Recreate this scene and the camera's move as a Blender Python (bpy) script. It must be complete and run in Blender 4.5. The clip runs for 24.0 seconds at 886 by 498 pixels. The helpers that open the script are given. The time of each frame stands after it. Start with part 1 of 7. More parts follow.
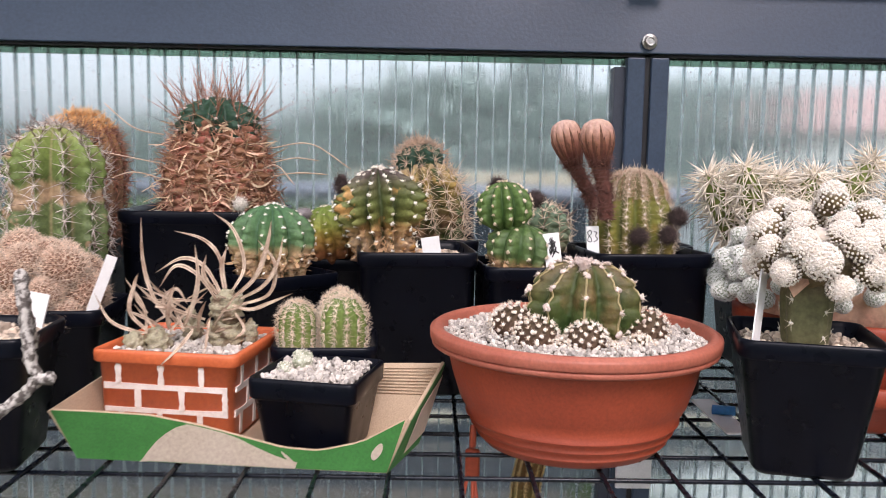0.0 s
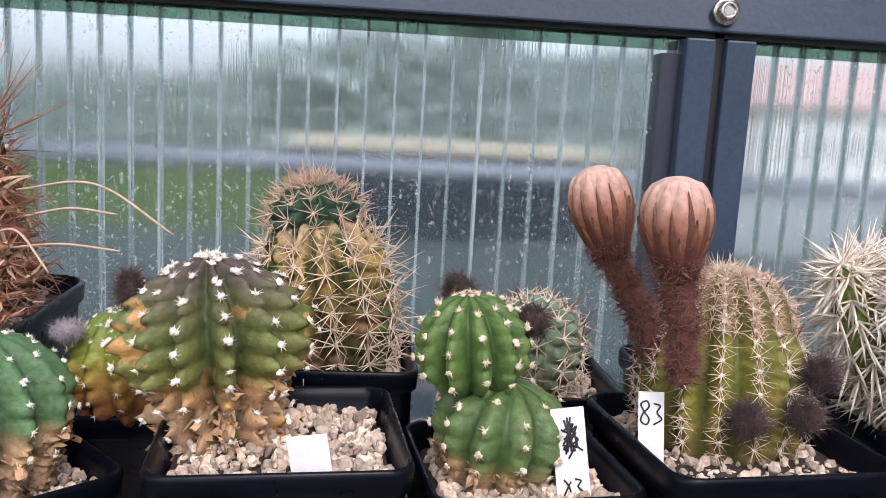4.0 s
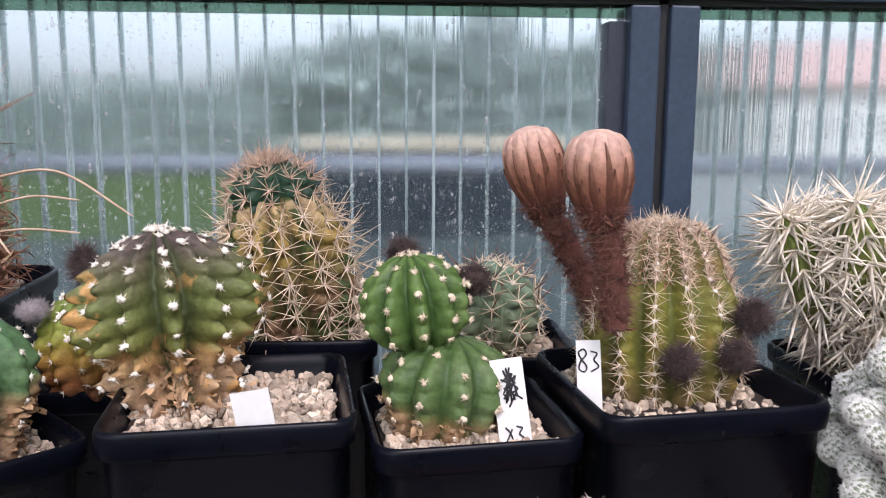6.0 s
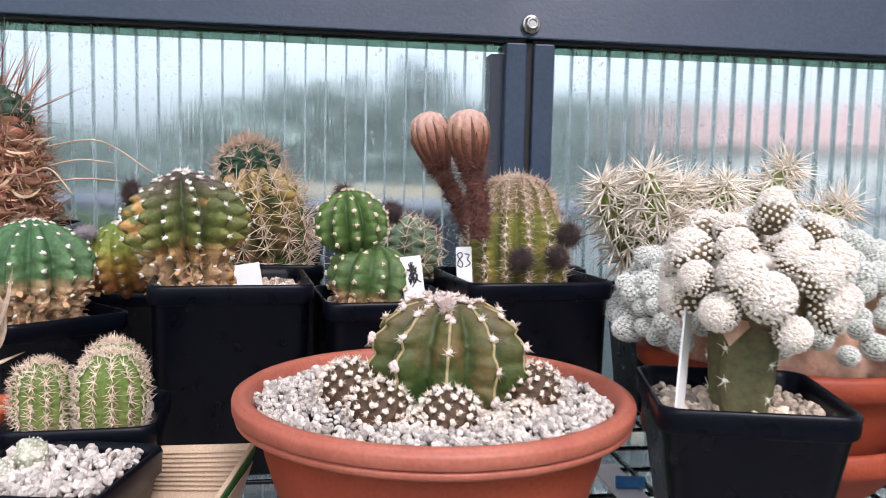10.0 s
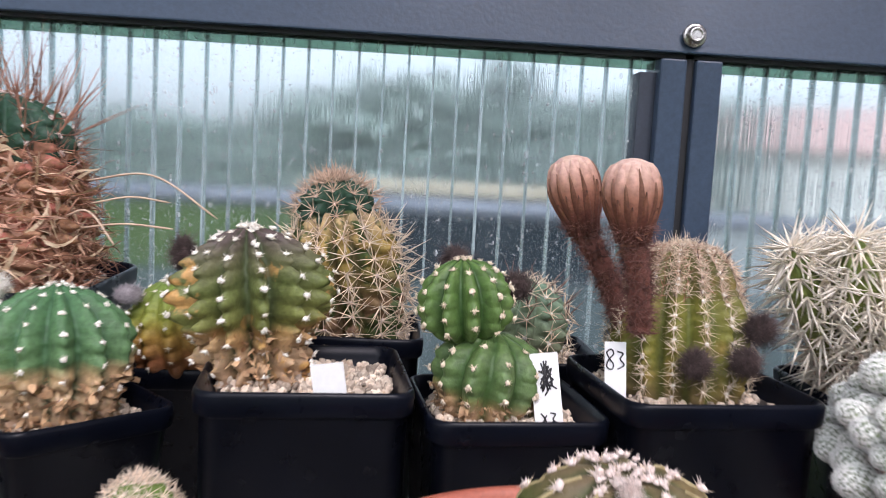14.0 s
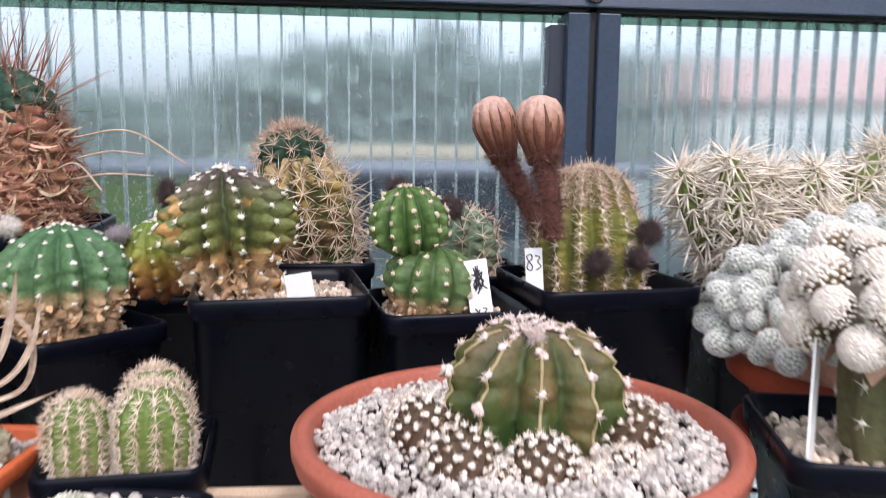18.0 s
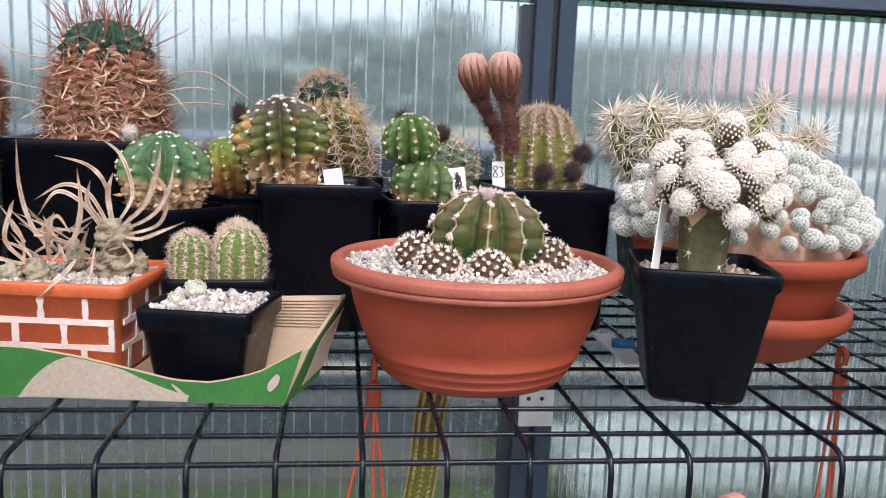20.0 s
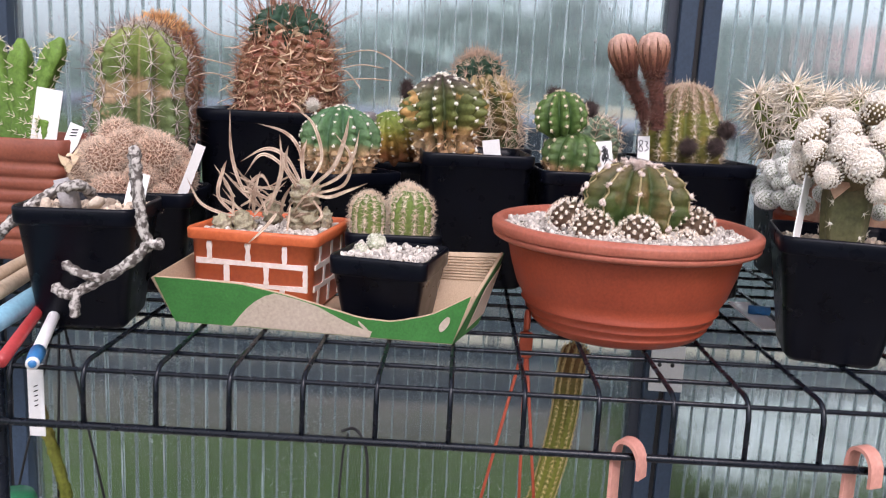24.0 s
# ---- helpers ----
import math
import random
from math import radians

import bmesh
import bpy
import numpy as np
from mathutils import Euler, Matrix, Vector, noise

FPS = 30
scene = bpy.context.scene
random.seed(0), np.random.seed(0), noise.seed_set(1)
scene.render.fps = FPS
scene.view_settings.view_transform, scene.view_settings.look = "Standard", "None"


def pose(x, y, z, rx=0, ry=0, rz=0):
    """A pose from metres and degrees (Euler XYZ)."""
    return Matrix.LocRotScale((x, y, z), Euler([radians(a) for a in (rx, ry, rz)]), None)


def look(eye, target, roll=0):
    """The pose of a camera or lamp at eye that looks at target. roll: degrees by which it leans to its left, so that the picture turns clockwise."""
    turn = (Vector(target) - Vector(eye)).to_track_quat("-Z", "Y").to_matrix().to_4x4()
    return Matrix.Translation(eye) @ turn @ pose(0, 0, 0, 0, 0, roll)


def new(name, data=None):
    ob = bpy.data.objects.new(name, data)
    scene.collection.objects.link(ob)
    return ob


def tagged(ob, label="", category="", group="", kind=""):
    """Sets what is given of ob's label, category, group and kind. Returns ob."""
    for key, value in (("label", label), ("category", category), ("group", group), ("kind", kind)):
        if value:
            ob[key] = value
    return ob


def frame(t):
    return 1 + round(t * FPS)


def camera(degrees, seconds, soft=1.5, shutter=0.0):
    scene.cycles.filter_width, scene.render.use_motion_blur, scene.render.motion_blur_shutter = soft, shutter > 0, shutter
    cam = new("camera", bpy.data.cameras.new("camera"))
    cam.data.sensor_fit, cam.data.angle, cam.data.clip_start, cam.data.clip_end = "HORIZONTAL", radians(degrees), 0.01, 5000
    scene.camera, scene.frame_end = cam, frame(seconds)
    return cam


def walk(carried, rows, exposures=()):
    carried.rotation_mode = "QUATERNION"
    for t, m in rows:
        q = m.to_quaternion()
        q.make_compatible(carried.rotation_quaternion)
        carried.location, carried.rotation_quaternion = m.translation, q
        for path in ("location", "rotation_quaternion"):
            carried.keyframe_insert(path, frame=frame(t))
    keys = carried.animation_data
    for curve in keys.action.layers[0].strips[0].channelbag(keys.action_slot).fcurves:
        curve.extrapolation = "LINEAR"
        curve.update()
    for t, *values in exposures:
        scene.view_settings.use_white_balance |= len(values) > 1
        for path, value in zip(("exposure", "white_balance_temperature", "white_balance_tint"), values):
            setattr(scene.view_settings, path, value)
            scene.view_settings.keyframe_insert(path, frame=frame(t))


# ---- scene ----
cam = camera(56.3, 24.0, 0.75, 0.4)
PATH = [
    (0, (0.045, -0.004, 1.026), (0.074, 1.984, 0.813), 1.1),
    (0.5, (0.045, 0.072, 1.027), (0.13, 2.06, 0.827), 0.5),
    (1, (0.045, 0.155, 1.051), (0.182, 2.146, 0.924), 0.4),
    (1.5, (0.056, 0.196, 1.034), (0.195, 2.187, 0.913), 0.4),
    (2, (0.072, 0.213, 1.03), (0.25, 2.2, 0.884), 0.6),
    (2.5, (0.031, 0.275, 1.085), (0.265, 2.256, 0.944), 2.4),
    (3, (0.062, 0.362, 1.083), (0.208, 2.348, 0.898), 1.3),
    (3.5, (0.065, 0.406, 1.084), (0.243, 2.378, 0.798), 3.4),
    (5.5, (0.087, 0.396, 1.073), (0.209, 2.367, 0.755), 1.1),
    (6, (0.1, 0.386, 1.069), (0.237, 2.358, 0.761), 0.3),
    (6.5, (0.111, 0.369, 1.056), (0.234, 2.344, 0.766), -0.6),
    (7, (0.117, 0.344, 1.06), (0.308, 2.319, 0.81), -0.2),
    (7.5, (0.112, 0.315, 1.05), (0.27, 2.297, 0.836), -0.1),
    (8, (0.113, 0.294, 1.038), (0.282, 2.279, 0.852), -0.4),
    (8.5, (0.114, 0.293, 1.036), (0.25, 2.282, 0.872), -0.6),
    (9, (0.106, 0.288, 1.032), (0.27, 2.273, 0.859), -0.2),
    (9.5, (0.11, 0.235, 1.009), (0.261, 2.226, 0.883), -0.0),
    (10, (0.089, 0.168, 1.019), (0.389, 2.137, 0.843), 1.3),
    (10.5, (0.1, 0.135, 0.995), (0.41, 2.105, 0.844), 0.8),
    (12.5, (0.073, 0.069, 1.017), (0.454, 2.008, 0.714), 1.5),
    (13, (0.065, 0.095, 1.028), (0.369, 2.056, 0.774), 1.3),
    (13.5, (0.064, 0.209, 1.045), (0.202, 2.195, 0.859), 2.5),
    (14, (0.075, 0.325, 1.056), (0.184, 2.312, 0.858), 3.2),
    (14.5, (0.084, 0.401, 1.065), (0.256, 2.373, 0.778), 6.3),
    (15, (0.087, 0.439, 1.075), (0.243, 2.409, 0.762), 4.8),
    (15.5, (0.091, 0.453, 1.07), (0.211, 2.416, 0.708), 3.8),
    (16, (0.083, 0.451, 1.075), (0.171, 2.416, 0.711), 2.2),
    (16.5, (0.086, 0.447, 1.079), (0.175, 2.414, 0.725), 1.3),
    (17, (0.084, 0.431, 1.073), (0.185, 2.399, 0.727), 1.4),
    (17.5, (0.077, 0.334, 1.064), (0.234, 2.305, 0.76), 1.5),
    (18, (0.069, 0.232, 1.042), (0.314, 2.198, 0.763), 0.7),
    (18.5, (0.047, 0.166, 1.019), (0.342, 2.123, 0.731), 1.6),
    (20.5, (0.054, -0.008, 1.003), (0.257, 1.955, 0.682), 2.4),
    (21, (0.031, -0.006, 1.001), (0.158, 1.962, 0.667), 1.9),
    (21.5, (0.02, -0.019, 1.008), (0.077, 1.953, 0.682), 2.7),
    (22, (0.014, -0.021, 1.001), (0.049, 1.955, 0.69), 2.8),
    (22.5, (0.018, -0.02, 1.001), (0.036, 1.954, 0.677), 2.9),
    (23, (0.025, -0.029, 1.002), (0.025, 1.945, 0.678), 3.2),
    (23.5, (0.026, -0.045, 1.003), (0.003, 1.928, 0.675), 3.5),
    (24, (0.018, -0.061, 1.002), (-0.016, 1.903, 0.627), 2.9),
]
EXPOSURES = [(0.0, 0.77, 6750, 29), (1.2, 0.8, 6450, 23), (2.0, 0.88, 6450, 25), (3.5, 0.88, 6500, 29), (6.0, 0.79, 6450, 29), (9.0, 0.78, 6420, 28), (10.5, 0.82, 6400, 26), (13.0, 0.82, 6350, 25), (15.0, 0.81, 6300, 28), (16.5, 0.78, 6200, 27), (18.0, 0.86, 6350, 27), (21.0, 0.76, 6600, 28), (22.0, 0.74, 6750, 29), (24.0, 0.74, 6560, 30)]
walk(cam, [(t, look(eye, target, roll)) for t, eye, target, roll in PATH], exposures=EXPOSURES)

# ---- light ----
world = bpy.data.worlds.new("sky")
scene.world = world
world.use_nodes = True
wn, wl = world.node_tree.nodes, world.node_tree.links
sky = wn.new("ShaderNodeTexSky")
sky.sky_type, sky.sun_disc = "NISHITA", False
sky.sun_elevation, sky.sun_rotation = radians(48), radians(200)
sky.air_density, sky.dust_density, sky.ozone_density = 1.0, 2.5, 2.0
wn["Background"].inputs[1].default_value = 0.15
pale = wn.new("ShaderNodeHueSaturation")
pale.inputs["Saturation"].default_value = 0.10
wl.new(sky.outputs[0], pale.inputs["Color"])
wl.new(pale.outputs[0], wn["Background"].inputs[0])
sun = new("sun", bpy.data.lights.new("sun", "SUN"))
sun.data.energy, sun.data.angle, sun.data.color = 1.5, radians(20), (1.0, 0.97, 0.94)
sun.matrix_world = look((0.6, -1.2, 3.0), (0.0, 0.6, 0.8))


# ---- materials ----
def nodes_of(name):
    m = bpy.data.materials.new(name)
    m.use_nodes = True
    return m, m.node_tree.nodes, m.node_tree.links, m.node_tree.nodes["Principled BSDF"]


def noise_at(n, l, scale, detail=4.0, coord="Object", rough=0.55):
    tc = n.new("ShaderNodeTexCoord")
    t = n.new("ShaderNodeTexNoise")
    t.inputs["Scale"].default_value, t.inputs["Detail"].default_value, t.inputs["Roughness"].default_value = scale, detail, rough
    l.new(tc.outputs[coord], t.inputs["Vector"])
    return t


def ramp_of(n, l, source, stops):
    r = n.new("ShaderNodeValToRGB")
    e = r.color_ramp.elements
    while len(e) < len(stops):
        e.new(0.5)
    for el, (p, c) in zip(e, stops):
        el.position, el.color = p, (*c, 1)
    l.new(source, r.inputs[0])
    return r


def mixed(n, l, fac, a, b, mode="MIX"):
    m = n.new("ShaderNodeMix")
    m.data_type, m.blend_type = "RGBA", mode
    for s, v in ((m.inputs[0], fac), (m.inputs[6], a), (m.inputs[7], b)):
        if isinstance(v, (int, float)):
            s.default_value = v
        elif isinstance(v, tuple):
            s.default_value = (*v, 1)
        else:
            l.new(v, s)
    return m.outputs[2]


def bumped(n, l, b, height, strength, distance=0.002):
    k = n.new("ShaderNodeBump")
    k.inputs["Strength"].default_value, k.inputs["Distance"].default_value = strength, distance
    l.new(height, k.inputs["Height"])
    l.new(k.outputs[0], b.inputs["Normal"])


def surface(name, light, dark, rough=0.6, scale=40.0, fine=300.0, bump=0.2, metal=0.0, spread=0.5, per_piece=0.0, sub=0.0, dist=0.002):
    """Two scales of noise between two colours, fine relief, and a shift of shade from piece to piece."""
    m, n, l, b = nodes_of(name)
    big, small = noise_at(n, l, scale), noise_at(n, l, fine, 3)
    r = ramp_of(n, l, big.outputs["Fac"], [(0.5 - spread / 2, dark), (0.5 + spread / 2, light)])
    c = mixed(n, l, 0.35, r.outputs[0], mixed(n, l, 1.0, r.outputs[0], small.outputs["Fac"], "OVERLAY"))
    if per_piece:
        g = n.new("ShaderNodeNewGeometry")
        v = n.new("ShaderNodeHueSaturation")
        mr = n.new("ShaderNodeMapRange")
        mr.inputs[3].default_value, mr.inputs[4].default_value = 1 - per_piece, 1 + per_piece
        l.new(g.outputs["Random Per Island"], mr.inputs[0])
        l.new(mr.outputs[0], v.inputs["Value"])
        l.new(c, v.inputs["Color"])
        c = v.outputs[0]
    l.new(c, b.inputs["Base Color"])
    rr = n.new("ShaderNodeMapRange")
    rr.inputs[3].default_value, rr.inputs[4].default_value = max(rough - 0.12, 0.05), min(rough + 0.12, 1)
    l.new(small.outputs["Fac"], rr.inputs[0])
    l.new(rr.outputs[0], b.inputs["Roughness"])
    b.inputs["Metallic"].default_value = metal
    if sub:
        b.inputs["Subsurface Weight"].default_value = sub
        b.inputs["Subsurface Radius"].default_value = (0.004, 0.003, 0.002)
    if bump:
        bumped(n, l, b, small.outputs["Fac"], bump, dist)
    return m


def flesh(name, stops, noise_amount=0.35, blotch=None, rough=0.45, scale=30.0, relief=0.5, ridge=None, furrow_shade_cork=None):
    """Cactus skin: colours up the height of the body, broken up by noise, with blotches of cork."""
    m, n, l, b = nodes_of(name)
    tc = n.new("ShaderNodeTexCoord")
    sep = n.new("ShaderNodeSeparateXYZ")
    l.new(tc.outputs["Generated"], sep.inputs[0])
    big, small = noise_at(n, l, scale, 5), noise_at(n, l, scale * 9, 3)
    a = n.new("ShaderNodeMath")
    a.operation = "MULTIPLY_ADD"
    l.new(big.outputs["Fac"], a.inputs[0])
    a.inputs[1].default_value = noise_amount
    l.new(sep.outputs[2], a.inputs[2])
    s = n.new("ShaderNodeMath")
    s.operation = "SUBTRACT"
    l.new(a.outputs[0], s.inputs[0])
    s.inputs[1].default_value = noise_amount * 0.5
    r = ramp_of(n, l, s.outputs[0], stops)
    c = r.outputs[0]
    if blotch:
        col, lo, hi = blotch
        spot = noise_at(n, l, scale * 1.7, 4)
        k = ramp_of(n, l, spot.outputs["Fac"], [(lo, (0, 0, 0)), (hi, (1, 1, 1))])
        c = mixed(n, l, k.outputs[0], c, col)
    # Paler crests and shade painted into the furrows, since soft light shows ribs weakly.
    for tone in (ridge, furrow_shade_cork):
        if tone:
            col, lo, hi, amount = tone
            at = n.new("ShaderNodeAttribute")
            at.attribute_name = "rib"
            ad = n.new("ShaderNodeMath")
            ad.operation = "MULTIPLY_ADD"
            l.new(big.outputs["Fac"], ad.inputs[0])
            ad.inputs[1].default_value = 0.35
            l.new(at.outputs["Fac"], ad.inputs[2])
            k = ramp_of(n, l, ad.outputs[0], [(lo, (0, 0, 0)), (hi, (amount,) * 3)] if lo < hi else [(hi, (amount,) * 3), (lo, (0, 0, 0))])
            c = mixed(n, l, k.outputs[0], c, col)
    c = mixed(n, l, 0.6, c, mixed(n, l, 1.0, c, small.outputs["Fac"], "OVERLAY"))
    l.new(c, b.inputs["Base Color"])
    b.inputs["Roughness"].default_value = min(rough + 0.1, 0.9)
    b.inputs["Specular IOR Level"].default_value = 0.28
    b.inputs["Subsurface Weight"].default_value = 0.08
    b.inputs["Subsurface Radius"].default_value = (0.003, 0.004, 0.001)
    bumped(n, l, b, small.outputs["Fac"], relief, 0.0016)
    return m


M_BLACK = surface("black_plastic", (0.0034, 0.0046, 0.0092), (0.002, 0.0028, 0.0055), 0.30, 25, 60, 0.05)
M_BLACK.node_tree.nodes["Principled BSDF"].inputs["Specular IOR Level"].default_value = 0.13
M_SOIL = surface("dark_soil", (0.06, 0.045, 0.035), (0.02, 0.016, 0.013), 0.95, 90, 500, 0.6)
M_TERRA_RIM = surface("weathered_terracotta_rim", (0.46, 0.145, 0.092), (0.36, 0.092, 0.056), 0.5, 30, 400, 0.1)
M_TERRA = surface("terracotta_plastic", (0.345, 0.066, 0.030), (0.265, 0.047, 0.022), 0.5, 14, 400, 0.10)
M_TERRA.node_tree.nodes["Principled BSDF"].inputs["Specular IOR Level"].default_value = 0.28
M_TERRA_OLD = surface("weathered_terracotta", (0.48, 0.28, 0.22), (0.36, 0.13, 0.08), 0.8, 35, 300, 0.3)
M_PINK = surface("faded_terracotta_plastic", (0.62, 0.30, 0.24), (0.52, 0.22, 0.17), 0.5, 30, 300, 0.1)
M_BROWN = surface("brown_planter_plastic", (0.30, 0.09, 0.05), (0.22, 0.06, 0.035), 0.5, 20, 300, 0.1)
M_BRICK = surface("orange_brick_glaze", (0.70, 0.165, 0.058), (0.60, 0.125, 0.042), 0.4, 30, 300, 0.12)
M_MORTAR = surface("white_mortar_paint", (0.82, 0.76, 0.70), (0.70, 0.58, 0.50), 0.6, 60, 400, 0.3)
M_GRAVEL = surface("white_gravel", (0.68, 0.64, 0.58), (0.42, 0.37, 0.32), 0.9, 60, 500, 0.6, per_piece=0.38)
M_GRAVEL_TAN = surface("tan_pumice_gravel", (0.70, 0.60, 0.48), (0.40, 0.30, 0.22), 0.92, 70, 500, 0.7, per_piece=0.55)
M_STONE = surface("grey_pebble", (0.45, 0.43, 0.42), (0.26, 0.25, 0.25), 0.85, 40, 400, 0.4, per_piece=0.25)
M_WIRE = surface("dark_coated_wire", (0.0065, 0.0095, 0.0155), (0.0035, 0.0055, 0.009), 0.26, 40, 90, 0.0)
M_WIRE.node_tree.nodes["Principled BSDF"].inputs["Specular IOR Level"].default_value = 0.3
M_FRAME = surface("anthracite_aluminium", (0.037, 0.062, 0.098), (0.029, 0.050, 0.081), 0.42, 9, 260, 0.10)
M_FRAME.node_tree.nodes["Principled BSDF"].inputs["Specular IOR Level"].default_value = 0.35
# A darker copy of the frame aluminium for side channels, eaves rail and braces.
M_FRAME_DARK = surface("darker_anthracite_aluminium", (0.03, 0.042, 0.062), (0.022, 0.03, 0.045), 0.5, 12, 500, 0.05)
M_RUBBER = surface("black_rubber_seal", (0.012, 0.013, 0.015), (0.007, 0.008, 0.009), 0.6, 30, 300, 0.1)
M_STEEL = surface("bolt_steel", (0.62, 0.60, 0.57), (0.45, 0.43, 0.41), 0.3, 200, 900, 0.1, metal=1.0)
M_ZINC = surface("zinc_plate", (0.72, 0.72, 0.72), (0.62, 0.62, 0.62), 0.45, 60, 500, 0.1, metal=0.2)
M_LABEL = surface("white_label_plastic", (0.86, 0.86, 0.84), (0.80, 0.80, 0.78), 0.4, 40, 300, 0.03)
M_INK = surface("black_ink", (0.02, 0.02, 0.022), (0.012, 0.012, 0.014), 0.6, 60, 300, 0.0)
M_KRAFT = surface("kraft_cardboard", (0.56, 0.42, 0.29), (0.50, 0.36, 0.24), 0.85, 8, 900, 0.08)
M_GREENPRINT = surface("green_printed_card", (0.045, 0.235, 0.05), (0.03, 0.175, 0.035), 0.6, 60, 500, 0.15)
M_CREAMPRINT = surface("cream_printed_card", (0.60, 0.50, 0.40), (0.54, 0.44, 0.34), 0.6, 30, 400, 0.1)
M_WOOL = surface("areole_wool", (0.93, 0.90, 0.83), (0.76, 0.70, 0.60), 0.9, 300, 900, 0.3, per_piece=0.18)
M_WOOL_CREAM = surface("cream_head_wool", (0.96, 0.93, 0.87), (0.85, 0.76, 0.64), 0.9, 220, 900, 0.3, per_piece=0.12)
M_WOOL_PINK = surface("pinkish_areole_wool", (0.84, 0.74, 0.68), (0.58, 0.44, 0.38), 0.9, 300, 900, 0.3, per_piece=0.2)
M_WOOL_TAN = surface("cream_areole_wool", (0.84, 0.74, 0.58), (0.62, 0.50, 0.36), 0.9, 300, 900, 0.2, per_piece=0.2)
M_SPINE_IVORY = surface("ivory_cholla_spines", (0.94, 0.89, 0.78), (0.80, 0.70, 0.55), 0.5, 90, 500, 0.0, per_piece=0.2)
M_SPINE_DARK = surface("dark_red_brown_spines", (0.20, 0.11, 0.08), (0.09, 0.045, 0.035), 0.5, 60, 400, 0.0, per_piece=0.4)
M_SPINE_PINK = surface("pinkish_fine_spines", (0.88, 0.77, 0.62), (0.64, 0.46, 0.32), 0.55, 60, 400, 0.0, per_piece=0.3)
M_SPINE_WHITE = surface("ivory_spines", (0.90, 0.85, 0.70), (0.76, 0.67, 0.50), 0.5, 90, 500, 0.0, per_piece=0.2)
M_SPINE_TAN = surface("tan_spines", (0.66, 0.50, 0.37), (0.44, 0.29, 0.20), 0.55, 60, 400, 0.0, per_piece=0.35)
M_SPINE_RUST = surface("rust_red_spines", (0.46, 0.24, 0.15), (0.25, 0.09, 0.055), 0.55, 60, 400, 0.0, per_piece=0.45)
M_SPINE_GREY = surface("pale_grey_spines", (0.76, 0.70, 0.64), (0.40, 0.33, 0.30), 0.6, 60, 400, 0.0, per_piece=0.3)
M_SPINE_PALE = surface("pale_cream_spines", (0.84, 0.72, 0.55), (0.60, 0.44, 0.30), 0.55, 60, 400, 0.0, per_piece=0.3)
M_SPINE_GOLD = surface("golden_orange_spines", (0.90, 0.60, 0.30), (0.66, 0.34, 0.13), 0.55, 60, 400, 0.0, per_piece=0.3)
M_PAPER = surface("papery_spines", (0.74, 0.61, 0.47), (0.24, 0.135, 0.085), 0.75, 75, 420, 0.3, per_piece=0.25)
M_DEADHAIR = surface("withered_flower_hair", (0.13, 0.09, 0.082), (0.035, 0.022, 0.021), 0.9, 100, 500, 0.0, per_piece=0.6)
M_DEADGREY = surface("grey_withered_hair", (0.50, 0.46, 0.47), (0.28, 0.25, 0.26), 0.9, 100, 500, 0.1, per_piece=0.3)
M_CORKBARK = surface("peeling_cork", (0.60, 0.40, 0.22), (0.34, 0.19, 0.10), 0.85, 90, 400, 0.4, per_piece=0.4)
M_BUDHAIR = surface("bud_tube_hair", (0.27, 0.13, 0.10), (0.085, 0.035, 0.028), 0.85, 80, 400, 0.0, per_piece=0.45)
M_BUDSCALE = flesh("brown_bud_scales", [(0.0, (0.075, 0.024, 0.016)), (0.5, (0.11, 0.038, 0.024)), (0.85, (0.20, 0.085, 0.05)), (1.0, (0.05, 0.022, 0.016))], 0.25, None, 0.6, 60)
M_BUD = flesh("salmon_bud_petals", [(0.0, (0.11, 0.040, 0.025)), (0.36, (0.19, 0.075, 0.046)), (0.54, (0.32, 0.145, 0.095)), (0.72, (0.48, 0.27, 0.20)), (1.0, (0.64, 0.44, 0.36))], 0.12, None, 0.5, 30, 0.1)
M_SEPAL = flesh("olive_brown_sepals", [(0.0, (0.075, 0.028, 0.018)), (0.5, (0.12, 0.046, 0.028)), (0.85, (0.17, 0.080, 0.048)), (1.0, (0.26, 0.14, 0.095))], 0.2, None, 0.55, 60, 0.3)
M_BUDTUBE = surface("bud_tube_skin", (0.19, 0.062, 0.042), (0.085, 0.028, 0.02), 0.75, 120, 500, 0.5)
GREEN, DGREEN, CORK, CORK_D = (0.10, 0.20, 0.055), (0.035, 0.085, 0.04), (0.42, 0.27, 0.14), (0.25, 0.15, 0.09)
M_SKIN_B = flesh("green_skin_over_a_corky_foot", [(0.0, CORK_D), (0.26, CORK), (0.34, (0.20, 0.20, 0.07)), (0.40, (0.095, 0.155, 0.055)), (1.0, (0.085, 0.15, 0.045))], 0.16, ((0.15, 0.21, 0.10), 0.52, 0.74), 0.36, ridge=((0.20, 0.27, 0.11), 1.08, 1.30, 0.6), furrow_shade_cork=((0.034, 0.080, 0.020), 0.92, 0.35, 0.75))
M_SKIN_B2 = flesh("fresh_green_skin", [(0.0, (0.10, 0.17, 0.05)), (1.0, (0.080, 0.155, 0.034))], 0.3, ((0.14, 0.22, 0.07), 0.54, 0.70), 0.36, ridge=((0.22, 0.30, 0.11), 1.08, 1.30, 0.7), furrow_shade_cork=((0.026, 0.070, 0.015), 0.98, 0.40, 0.85))
